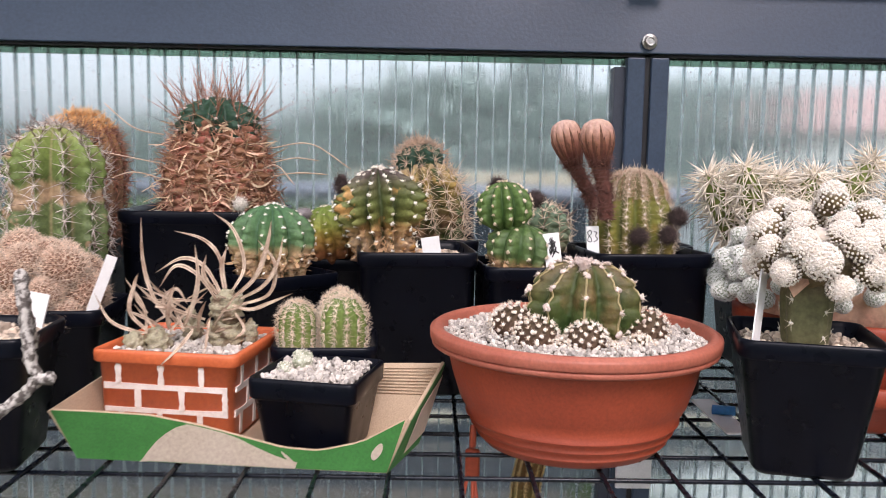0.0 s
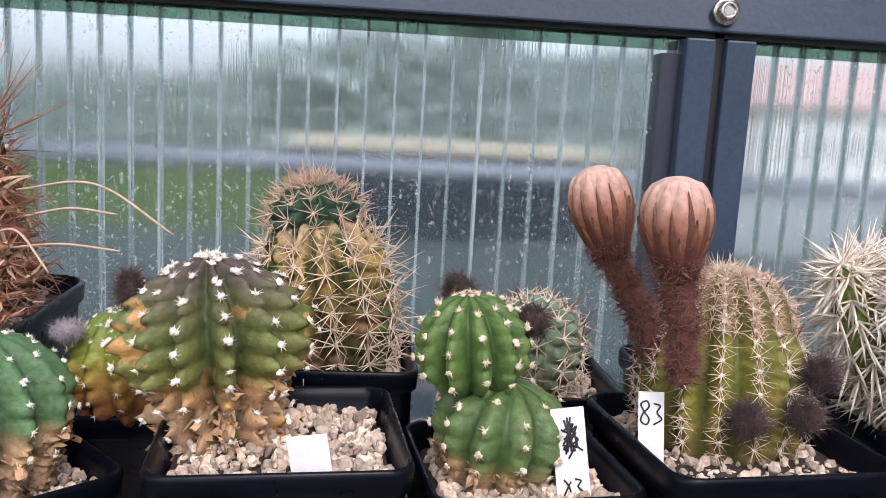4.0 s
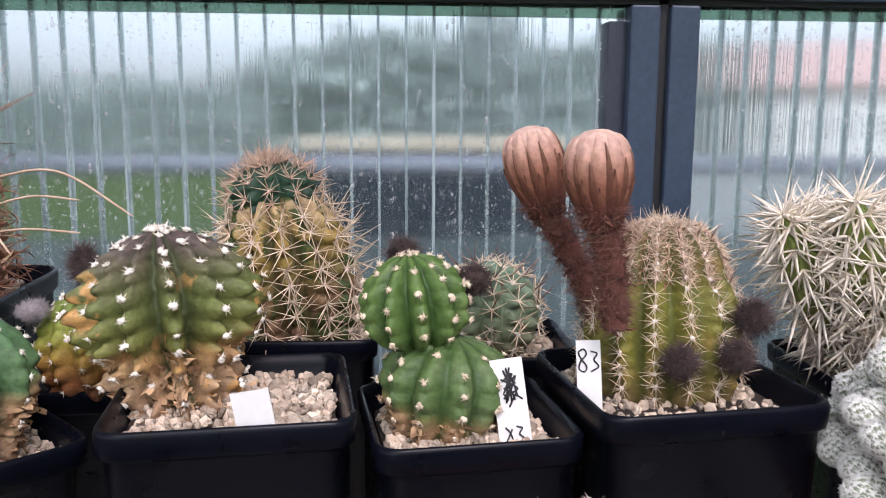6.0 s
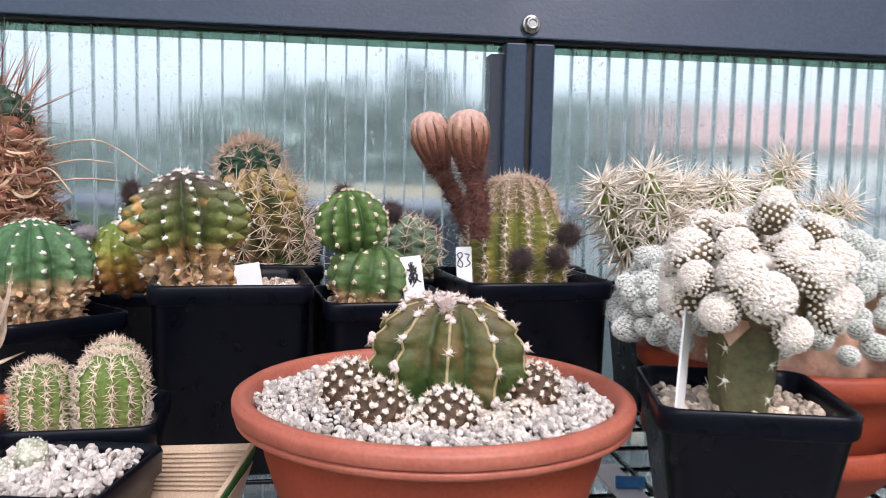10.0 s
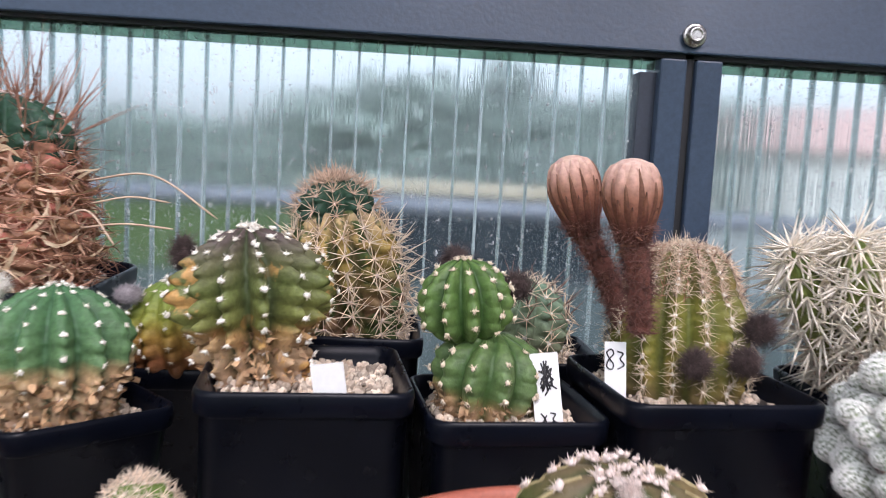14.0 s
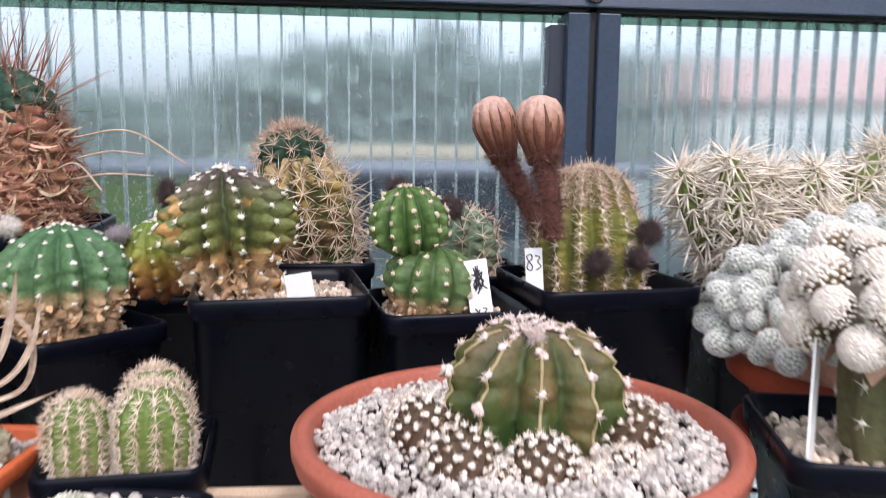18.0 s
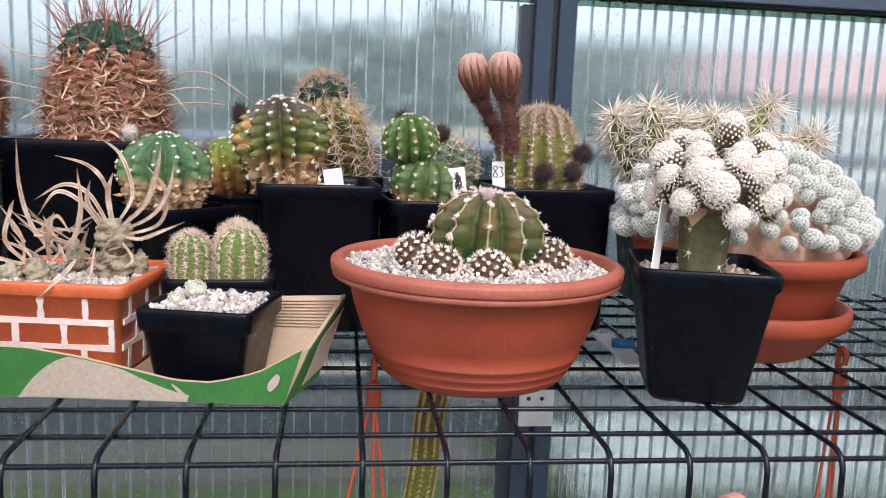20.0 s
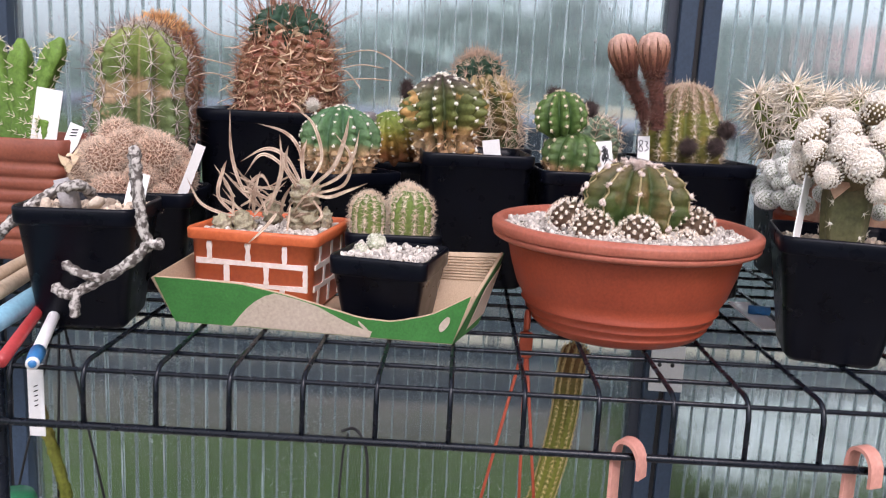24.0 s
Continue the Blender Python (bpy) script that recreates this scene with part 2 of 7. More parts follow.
M_SKIN_A = flesh("olive_skin_with_corky_base", [(0.0, CORK_D), (0.20, (0.46, 0.31, 0.18)), (0.36, (0.44, 0.27, 0.11)), (0.42, (0.17, 0.18, 0.05)), (0.66, (0.13, 0.16, 0.05)), (0.82, (0.13, 0.13, 0.065)), (0.92, (0.10, 0.078, 0.065)), (1.0, (0.095, 0.066, 0.062))], 0.20, ((0.50, 0.29, 0.10), 0.60, 0.64), 0.42, ridge=((0.23, 0.22, 0.10), 1.06, 1.30, 0.55), furrow_shade_cork=((0.042, 0.062, 0.024), 0.98, 0.40, 0.85))
M_SKIN_WA = flesh("green_skin_over_cork", [(0.0, CORK_D), (0.22, (0.50, 0.35, 0.21)), (0.44, (0.46, 0.32, 0.17)), (0.52, (0.10, 0.19, 0.08)), (1.0, (0.065, 0.16, 0.07))], 0.24, None, 0.42, ridge=((0.30, 0.36, 0.20), 1.10, 1.30, 0.6), furrow_shade_cork=((0.035, 0.10, 0.045), 0.85, 0.3, 0.7))
M_SKIN_YEL = flesh("yellowing_skin", [(0.0, (0.09, 0.045, 0.025)), (0.35, (0.24, 0.095, 0.035)), (0.55, (0.36, 0.22, 0.05)), (0.72, (0.26, 0.28, 0.05)), (1.0, (0.13, 0.20, 0.04))], 0.3, None, 0.42)
M_SKIN_TALL = flesh("spiny_barrel_skin", [(0.0, (0.22, 0.13, 0.085)), (0.35, (0.22, 0.135, 0.07)), (0.50, (0.17, 0.14, 0.045)), (0.66, (0.30, 0.21, 0.055)), (0.80, (0.42, 0.30, 0.10)), (0.92, (0.50, 0.37, 0.19)), (1.0, (0.34, 0.25, 0.14))], 0.36, ((0.055, 0.085, 0.024), 0.49, 0.55), 0.5, furrow_shade_cork=((0.10, 0.075, 0.03), 0.9, 0.4, 0.8))
M_SKIN_CROWN = flesh("blue_green_crown_skin", [(0.0, (0.05, 0.06, 0.04)), (0.3, (0.022, 0.058, 0.036)), (1.0, (0.035, 0.085, 0.052))], 0.3, None, 0.38)
M_PLEAT = surface("cream_withered_skin", (0.74, 0.58, 0.40), (0.46, 0.32, 0.18), 0.75, 90, 400, 0.4, per_piece=0.2)
M_SKIN_C = flesh("yellow_green_skin", [(0.0, (0.17, 0.12, 0.05)), (0.3, (0.15, 0.15, 0.026)), (0.65, (0.17, 0.165, 0.032)), (0.72, (0.14, 0.13, 0.045)), (1.0, (0.15, 0.14, 0.05))], 0.3, ((0.28, 0.20, 0.05), 0.54, 0.70), 0.42, furrow_shade_cork=((0.085, 0.10, 0.018), 0.92, 0.35, 0.75))
M_SKIN_SP = flesh("glaucous_skin", [(0.0, (0.22, 0.15, 0.10)), (0.35, (0.18, 0.22, 0.13)), (1.0, (0.17, 0.28, 0.19))], 0.2, None, 0.6)
M_SKIN_BOWL = flesh("olive_ribbed_skin", [(0.0, (0.020, 0.042, 0.010)), (0.3, (0.028, 0.060, 0.013)), (0.55, (0.060, 0.082, 0.020)), (0.8, (0.10, 0.092, 0.032)), (1.0, (0.13, 0.095, 0.052))], 0.85, ((0.15, 0.105, 0.042), 0.52, 0.66), 0.42, 22.0, ridge=((0.20, 0.165, 0.06), 1.0, 1.3, 0.4), furrow_shade_cork=((0.024, 0.058, 0.014), 0.85, 0.3, 0.6))
M_RIBEDGE = surface("tan_rib_edge", (0.44, 0.36, 0.19), (0.28, 0.22, 0.10), 0.6, 200, 600, 0.2)
M_SKIN_OFF = flesh("dark_offset_skin", [(0.0, (0.13, 0.065, 0.045)), (1.0, (0.085, 0.060, 0.032))], 0.3, None, 0.6)
M_SKIN_TWO = flesh("small_barrel_skin", [(0.0, (0.34, 0.24, 0.14)), (0.25, (0.17, 0.22, 0.06)), (1.0, (0.12, 0.20, 0.04))], 0.2, None, 0.5)
# On the column the furrow tone is tan cork in the valleys.
M_SKIN_COL = flesh("segmented_column_skin", [(0.0, (0.12, 0.17, 0.07)), (0.46, (0.14, 0.19, 0.075)), (0.50, (0.40, 0.28, 0.18)), (0.57, (0.42, 0.30, 0.18)), (0.61, (0.13, 0.19, 0.06)), (0.88, (0.19, 0.26, 0.07)), (1.0, (0.36, 0.40, 0.15))], 0.45, ((0.40, 0.28, 0.17), 0.62, 0.67), 0.42, ridge=((0.24, 0.33, 0.10), 1.05, 1.3, 0.5), furrow_shade_cork=((0.30, 0.22, 0.12), 0.55, 0.15, 0.6))
M_SKIN_BROWN = flesh("dead_brown_barrel_skin", [(0.0, (0.24, 0.12, 0.08)), (0.5, (0.34, 0.18, 0.10)), (1.0, (0.22, 0.10, 0.06))], 0.4, ((0.42, 0.15, 0.11), 0.56, 0.62), 0.7)
M_HUSK = surface("dry_husk", (0.74, 0.50, 0.34), (0.38, 0.175, 0.12), 0.8, 35, 300, 0.2, per_piece=0.5)
M_SKIN_ORANGE = flesh("hidden_barrel_skin", [(0.0, (0.20, 0.12, 0.08)), (0.7, (0.26, 0.16, 0.09)), (1.0, (0.50, 0.26, 0.10))], 0.2, None, 0.7)
M_SKIN_STOCK = flesh("graft_stock_skin", [(0.0, (0.12, 0.115, 0.055)), (0.6, (0.10, 0.10, 0.045)), (1.0, (0.15, 0.105, 0.06))], 0.3, None, 0.55)
M_SKIN_HEAD = flesh("graft_head_skin", [(0.0, (0.13, 0.095, 0.045)), (0.5, (0.20, 0.15, 0.08)), (0.66, (0.62, 0.53, 0.42)), (1.0, (0.84, 0.78, 0.68))], 0.15, None, 0.7)
M_SKIN_MAM = flesh("pale_offset_skin", [(0.0, (0.22, 0.17, 0.10)), (0.35, (0.22, 0.27, 0.16)), (1.0, (0.30, 0.36, 0.25))], 0.2, None, 0.7)
M_SPINE_MAM = surface("snow_white_spines", (0.93, 0.94, 0.90), (0.84, 0.86, 0.80), 0.6, 90, 500, 0.0, per_piece=0.12)
M_SKIN_WHITE = flesh("chain_cholla_skin", [(0.0, (0.24, 0.18, 0.10)), (0.45, (0.20, 0.22, 0.06)), (1.0, (0.20, 0.27, 0.07))], 0.3, None, 0.5)
M_SKIN_TEPH = flesh("grey_segment_skin", [(0.0, (0.26, 0.21, 0.14)), (0.5, (0.40, 0.36, 0.25)), (1.0, (0.34, 0.33, 0.22))], 0.7, ((0.17, 0.12, 0.075), 0.50, 0.62), 0.8, 60)
M_SPINE_YELLOW = surface("yellow_fine_spines", (0.82, 0.66, 0.34), (0.60, 0.42, 0.16), 0.55, 60, 400, 0.0, per_piece=0.3)
M_SKIN_TRAIL = flesh("trailing_stem_skin", [(0.0, (0.15, 0.19, 0.025)), (0.7, (0.17, 0.18, 0.03)), (0.9, (0.16, 0.12, 0.03)), (1.0, (0.22, 0.07, 0.03))], 0.2, None, 0.5)
M_SKIN_STAP = flesh("toothed_stem_skin", [(0.0, (0.10, 0.20, 0.04)), (1.0, (0.15, 0.28, 0.05))], 0.3, None, 0.45)
M_MOTTLE = surface("mottled_grey_stem", (0.52, 0.49, 0.45), (0.10, 0.085, 0.075), 0.8, 260, 500, 0.5, spread=0.12)
M_FUZZ = surface("cream_tan_fuzz", (0.95, 0.82, 0.67), (0.55, 0.35, 0.24), 0.95, 28, 400, 0.0, per_piece=0.4)
M_FUZZ_BODY = surface("red_brown_clump_body", (0.30, 0.16, 0.10), (0.17, 0.085, 0.055), 0.95, 60, 400, 0.4)
M_BODYCREAM = surface("pale_sage_cactus_body", (0.62, 0.62, 0.50), (0.34, 0.37, 0.25), 0.9, 260, 500, 0.6, spread=0.25)
M_BLUE = surface("blue_plastic", (0.03, 0.20, 0.46), (0.025, 0.16, 0.38), 0.35, 30, 300, 0.02)
M_LBLUE = surface("pale_blue_plastic", (0.22, 0.46, 0.58), (0.18, 0.40, 0.52), 0.4, 30, 300, 0.03)
M_RED = surface("red_lacquer", (0.46, 0.05, 0.05), (0.36, 0.035, 0.035), 0.4, 30, 300, 0.03)
M_WHITEPL = surface("white_plastic", (0.80, 0.80, 0.80), (0.72, 0.72, 0.72), 0.4, 30, 300, 0.03)
M_WOODPALE = surface("pale_wood", (0.58, 0.46, 0.33), (0.46, 0.34, 0.23), 0.6, 60, 300, 0.15)
M_GREENPL = surface("green_plastic", (0.02, 0.22, 0.10), (0.015, 0.17, 0.08), 0.4, 30, 300, 0.03)
M_GRASS = surface("lawn", (0.064, 0.112, 0.014), (0.030, 0.062, 0.008), 0.9, 1.5, 25, 0.8, dist=0.03)
M_PAVE = surface("slate_paving", (0.024, 0.034, 0.042), (0.013, 0.019, 0.025), 0.7, 2.0, 30, 0.3)
M_PAVE.node_tree.nodes["Principled BSDF"].inputs["Specular IOR Level"].default_value = 0.15
M_FLOOR = surface("greenhouse_floor_slabs", (0.34, 0.32, 0.30), (0.24, 0.23, 0.21), 0.9, 5.0, 60, 0.3)
# Leaf colour lifted to pale grey-green to carry the haze of distance.
M_LEAF_HAZED = surface("haze_paled_hedge_leaves", (0.48, 0.55, 0.51), (0.31, 0.38, 0.35), 0.7, 2.0, 12, 0.3, per_piece=0.4)
M_BARK = surface("bark", (0.16, 0.12, 0.09), (0.08, 0.06, 0.045), 0.9, 20, 80, 0.6)
M_RENDERWALL = surface("pale_rendered_wall", (0.74, 0.71, 0.66), (0.66, 0.63, 0.58), 0.9, 2.0, 60, 0.2)
M_ROOFPINK = surface("faded_red_roof_tiles", (0.62, 0.42, 0.39), (0.54, 0.34, 0.31), 0.85, 1.0, 20, 0.3)
M_BORDER = surface("bare_soil_border", (0.13, 0.105, 0.085), (0.07, 0.06, 0.05), 0.95, 4.0, 60, 0.4)
M_YARD = surface("pale_yard_gravel", (0.30, 0.31, 0.30), (0.20, 0.215, 0.21), 0.9, 1.0, 40, 0.3)
# Paler copy of the slate paving, for its far part only.
M_PAVE_FAR = surface("paler_far_paving", (0.066, 0.088, 0.086), (0.042, 0.058, 0.057), 0.85, 1.2, 40, 0.3)
M_BEIGE = surface("sandstone_edging", (0.55, 0.47, 0.36), (0.46, 0.38, 0.28), 0.9, 3.0, 40, 0.3)
M_RAIL = surface("galvanised_rail", (0.25, 0.26, 0.30), (0.18, 0.19, 0.225), 0.5, 8.0, 60, 0.1, metal=0.3)
M_BLOSSOM = surface("white_blossom", (0.85, 0.85, 0.84), (0.70, 0.72, 0.68), 0.8, 5.0, 40, 0.1, per_piece=0.2)
M_DARKGLASS = surface("dark_window_pane", (0.05, 0.06, 0.07), (0.03, 0.04, 0.05), 0.1, 2.0, 10, 0.0)


def sheet_material(name, smear, haze, tint, gloss, dirt_scale):
    """Polycarbonate: mostly clear, with a little haze and dirt, and a gloss that grows at the edge."""
    m, n, l, b = nodes_of(name)
    n.remove(b)
    out = n["Material Output"]
    tr, df, tl, gl = (n.new("ShaderNodeBsdf" + k) for k in ("Transparent", "Diffuse", "Translucent", "Glossy"))
    tr.inputs[0].default_value = (*tint, 1)
    for k in (df, tl):
        k.inputs[0].default_value = (0.80, 0.84, 0.84, 1)
    gl.inputs["Roughness"].default_value = gloss
    spots = noise_at(n, l, dirt_scale, 6)
    run = n.new("ShaderNodeMapping")
    run.inputs["Scale"].default_value = (5.0, 1.0, 0.22)
    l.new(spots.inputs["Vector"].links[0].from_socket, run.inputs[0])
    l.new(run.outputs[0], spots.inputs["Vector"])
    r = ramp_of(n, l, spots.outputs["Fac"], [(0.42, (haze * 0.5,) * 3), (0.60, (haze,) * 3), (0.74, (min(haze * 2.6, 1),) * 3)])
    a, c, d = (n.new("ShaderNodeMixShader") for _ in range(3))
    l.new(df.outputs[0], a.inputs[1]), l.new(tl.outputs[0], a.inputs[2])
    a.inputs[0].default_value = 0.6
    dots = noise_at(n, l, 400, 2)
    patch = noise_at(n, l, 9, 3)
    pk = n.new("ShaderNodeMath")
    pk.operation = "MULTIPLY_ADD"
    l.new(patch.outputs["Fac"], pk.inputs[0])
    pk.inputs[1].default_value = 0.22
    l.new(dots.outputs["Fac"], pk.inputs[2])
    spk = ramp_of(n, l, pk.outputs[0], [(0.78, (0, 0, 0)), (0.84, (0.32,) * 3)])
    ad = n.new("ShaderNodeMath")
    ad.operation = "ADD"
    ad.use_clamp = True
    l.new(r.outputs[0], ad.inputs[0]), l.new(spk.outputs[0], ad.inputs[1])
    l.new(ad.outputs[0], c.inputs[0])
    through_it = tr.outputs[0]
    if smear:
        rf = n.new("ShaderNodeBsdfRefraction")
        rf.inputs["Color"].default_value = (*tint, 1)
        rf.inputs["IOR"].default_value, rf.inputs["Roughness"].default_value = 1.18, 0.15
        tc, mp, ns, bp = n.new("ShaderNodeTexCoord"), n.new("ShaderNodeMapping"), n.new("ShaderNodeTexNoise"), n.new("ShaderNodeBump")
        mp.inputs["Scale"].default_value = (620, 60, 2.5)
        ns.inputs["Scale"].default_value, ns.inputs["Detail"].default_value = 1.0, 1.0
        bp.inputs["Strength"].default_value, bp.inputs["Distance"].default_value = 1.0, 0.0011
        l.new(tc.outputs["Object"], mp.inputs[0]), l.new(mp.outputs[0], ns.inputs["Vector"]), l.new(ns.outputs["Fac"], bp.inputs["Height"]), l.new(bp.outputs[0], rf.inputs["Normal"])
        s = n.new("ShaderNodeMixShader")
        s.inputs[0].default_value = smear
        l.new(tr.outputs[0], s.inputs[1]), l.new(rf.outputs[0], s.inputs[2])
        through_it = s.outputs[0]
    l.new(through_it, c.inputs[1]), l.new(a.outputs[0], c.inputs[2])
    fr = n.new("ShaderNodeFresnel")
    fr.inputs[0].default_value = 1.22
    l.new(fr.outputs[0], d.inputs[0])
    l.new(c.outputs[0], d.inputs[1]), l.new(gl.outputs[0], d.inputs[2])
    l.new(d.outputs[0], out.inputs[0])
    return m


M_SHEET = sheet_material("polycarbonate_sheet", 0.0, 0.007, (0.90, 0.955, 0.965), 0.25, 35)
M_SHEET_BACK = sheet_material("polycarbonate_back_sheet", 0.85, 0.004, (0.90, 0.955, 0.965), 0.25, 90)
M_EDGE = sheet_material("greenish_edge_strip", 0.0, 0.10, (0.36, 0.50, 0.42), 0.3, 60)
M_RIB = sheet_material("polycarbonate_rib", 0.0, 0.09, (0.80, 0.87, 0.86), 0.15, 20)
M_FILLET = sheet_material("polycarbonate_rib_edge", 0.0, 0.26, (0.86, 0.92, 0.92), 0.15, 20)
M_DROP = sheet_material("dried_water_spots", 0.0, 0.30, (0.95, 0.97, 0.97), 0.1, 60)


# ---- building tools ----
def part(name, bm, material, parent, label="", smooth=True):
    """Links a bmesh, or (verts, faces), as one mesh object under a thing or a part."""
    me = bpy.data.meshes.new(name)
    if isinstance(bm, tuple):
        me.from_pydata([tuple(map(float, v)) for v in bm[0]], [], [tuple(map(int, f)) for f in bm[1]])
    else:
        bm.to_mesh(me)
        bm.free()
    me.materials.append(material)
    if smooth:
        me.polygons.foreach_set("use_smooth", [True] * len(me.polygons))
    me.update()
    ob = new(name, me)
    ob.parent = parent
    if label:
        ob["label"] = label
    if name in JOINED:
        ob["kind"] = "stuff"
    return ob


JOINED = ("spines", "areoles", "tufts", "hairs", "wool", "husks", "crown_spines", "side_spines", "crown_wool", "teeth", "ribs", "rib_fillets", "scales", "droplets", "peeling_bark", "pleats")


def share(name, me, parent, m=None):
    ob = new(name, me)
    ob.parent = parent
    if name in JOINED:
        ob["kind"] = "stuff"
    if m is not None:
        ob.matrix_basis = m
    return ob


def thing(name, place, label, category, group="", turn=0.0, kind=""):
    ob = new(name)
    ob.empty_display_size = 0.02
    ob.matrix_basis = pose(*place, 0, 0, turn)
    return tagged(ob, label, category, group, kind)


def joined(meshes):
    vs, fs, k = [], [], 0
    for v, f in meshes:
        vs.extend(v)
        fs.extend([[i + k for i in q] for q in f])
        k += len(v)
    return vs, fs


def box(x0, x1, y0, y1, z0, z1, bevel=0.0):
    bm = bmesh.new()
    bmesh.ops.create_cube(bm, size=1)
    for v in bm.verts:
        v.co = Vector(((x0 + x1) / 2 + v.co.x * (x1 - x0), (y0 + y1) / 2 + v.co.y * (y1 - y0), (z0 + z1) / 2 + v.co.z * (z1 - z0)))
    if bevel:
        bmesh.ops.bevel(bm, geom=bm.edges[:], offset=bevel, segments=2, affect="EDGES", profile=0.5)
    return bm


def rings(sections, closed_ends=(True, True)):
    """Faces through rings of points, all of one count."""
    n = len(sections[0])
    vs = [p for s in sections for p in s]
    fs = []
    for i in range(len(sections) - 1):
        for j in range(n):
            a, b = i * n + j, i * n + (j + 1) % n
            fs.append((a, b, b + n, a + n))
    if closed_ends[0]:
        fs.append(tuple(range(n - 1, -1, -1)))
    if closed_ends[1]:
        fs.append(tuple(range((len(sections) - 1) * n, len(sections) * n)))
    return vs, fs


def lathe(profile, n=48, ribs=0, depth=0.0, ends=(True, True)):
    out = []
    for r, z in profile:
        out.append([(r * (1 + depth * math.cos(ribs * a)) * math.cos(a), r * (1 + depth * math.cos(ribs * a)) * math.sin(a), z) for a in (2 * math.pi * k / n for k in range(n))])
    return rings(out, ends)


def squared(w, d, z, r, n=6):
    """A rounded rectangle at height z."""
    pts = []
    for cx, cy, a0 in ((1, 1, 0), (-1, 1, 90), (-1, -1, 180), (1, -1, 270)):
        for k in range(n):
            a = radians(a0 + 90 * k / (n - 1))
            pts.append((cx * (w / 2 - r) + r * math.cos(a), cy * (d / 2 - r) + r * math.sin(a), z))
    return pts


def tube(points, radius, n=8, caps=True):
    """A tube along points; radius: one number or one a point."""
    pts = [Vector(p) for p in points]
    rad = [radius] * len(pts) if isinstance(radius, (int, float)) else list(radius)
    out, side = [], None
    for i, p in enumerate(pts):
        d = (pts[min(i + 1, len(pts) - 1)] - pts[max(i - 1, 0)]).normalized()
        if side is None:
            side = d.orthogonal().normalized()
        side = (side - d * side.dot(d)).normalized()
        up = d.cross(side)
        out.append([tuple(p + rad[i] * (math.cos(a) * side + math.sin(a) * up)) for a in (2 * math.pi * k / n for k in range(n))])
    return rings(out, (caps, caps))


def curve_points(ctrl, n=16):
    """A smooth line through control points."""
    c = [Vector(p) for p in ctrl]
    c = [2 * c[0] - c[1]] + c + [2 * c[-1] - c[-2]]
    out = []
    for i in range(1, len(c) - 2):
        for k in range(n):
            t = k / n
            p0, p1, p2, p3 = c[i - 1:i + 3]
            out.append(0.5 * (2 * p1 + (p2 - p0) * t + (2 * p0 - 5 * p1 + 4 * p2 - p3) * t * t + (3 * p1 - p0 - 3 * p2 + p3) * t ** 3))
    return out + [c[-2]]


ICO_V, ICO_F = [], []
_b = bmesh.new()
bmesh.ops.create_icosphere(_b, subdivisions=1, radius=1.0)
ICO_V = [v.co.copy() for v in _b.verts]
ICO_F = [tuple(v.index for v in f.verts) for f in _b.faces]
_b.free()
_b = bmesh.new()
bmesh.ops.create_icosphere(_b, subdivisions=2, radius=1.0)
ICO2_V = [v.co.copy() for v in _b.verts]
ICO2_F = [tuple(v.index for v in f.verts) for f in _b.faces]
_b.free()


_b = bmesh.new()
bmesh.ops.create_icosphere(_b, subdivisions=4, radius=1.0)
ICO3_V = np.array([v.co[:] for v in _b.verts])
ICO3_F = [tuple(v.index for v in f.verts) for f in _b.faces]
_b.free()


def spiral(n, span, turn=0.0):
    """Unit directions in a spiral over a ball, from its top down."""
    out = []
    for j in range(n):
        z = 1 - span * (j + 0.5) / n
        a, q = j * 2.39996 + turn, math.sqrt(max(0, 1 - z * z))
        out.append(Vector((q * math.cos(a), q * math.sin(a), z)))
    return out


def warty(ways, radius, knob=0.22, width=0.16):
    """A ball with a knob at each way, in one skin."""
    w = np.array([v[:] for v in ways])
    near = np.clip(ICO3_V @ w.T, -1, 1).max(axis=1)
    ang = np.arccos(near)
    return (ICO3_V * (radius * (1 - knob + knob * np.exp(-(ang / width) ** 2)))[:, None]).tolist(), ICO3_F


def pebbles(rng, spots, lo, hi, flat=0.7):
    """Rough stones at the given places, joined."""
    vs, fs = [], []
    for x, y, z in spots:
        s = rng.uniform(lo, hi) * (1.35 if rng.random() < 0.12 else 1.0)
        e = Euler((rng.uniform(0, 6.3), rng.uniform(0, 6.3), rng.uniform(0, 6.3))).to_matrix()
        k = len(vs)
        sx, sy, sz = s, s * rng.uniform(0.6, 1.0), s * rng.uniform(0.45, 0.85) * flat / 0.7
        for v in ICO_V:
            w = rng.uniform(0.82, 1.12)
            p = e @ Vector((v.x * sx * w, v.y * sy * w, v.z * sz * w))
            vs.append((x + p.x, y + p.y, z + p.z))
        fs.extend([tuple(i + k for i in f) for f in ICO_F])
    return vs, fs


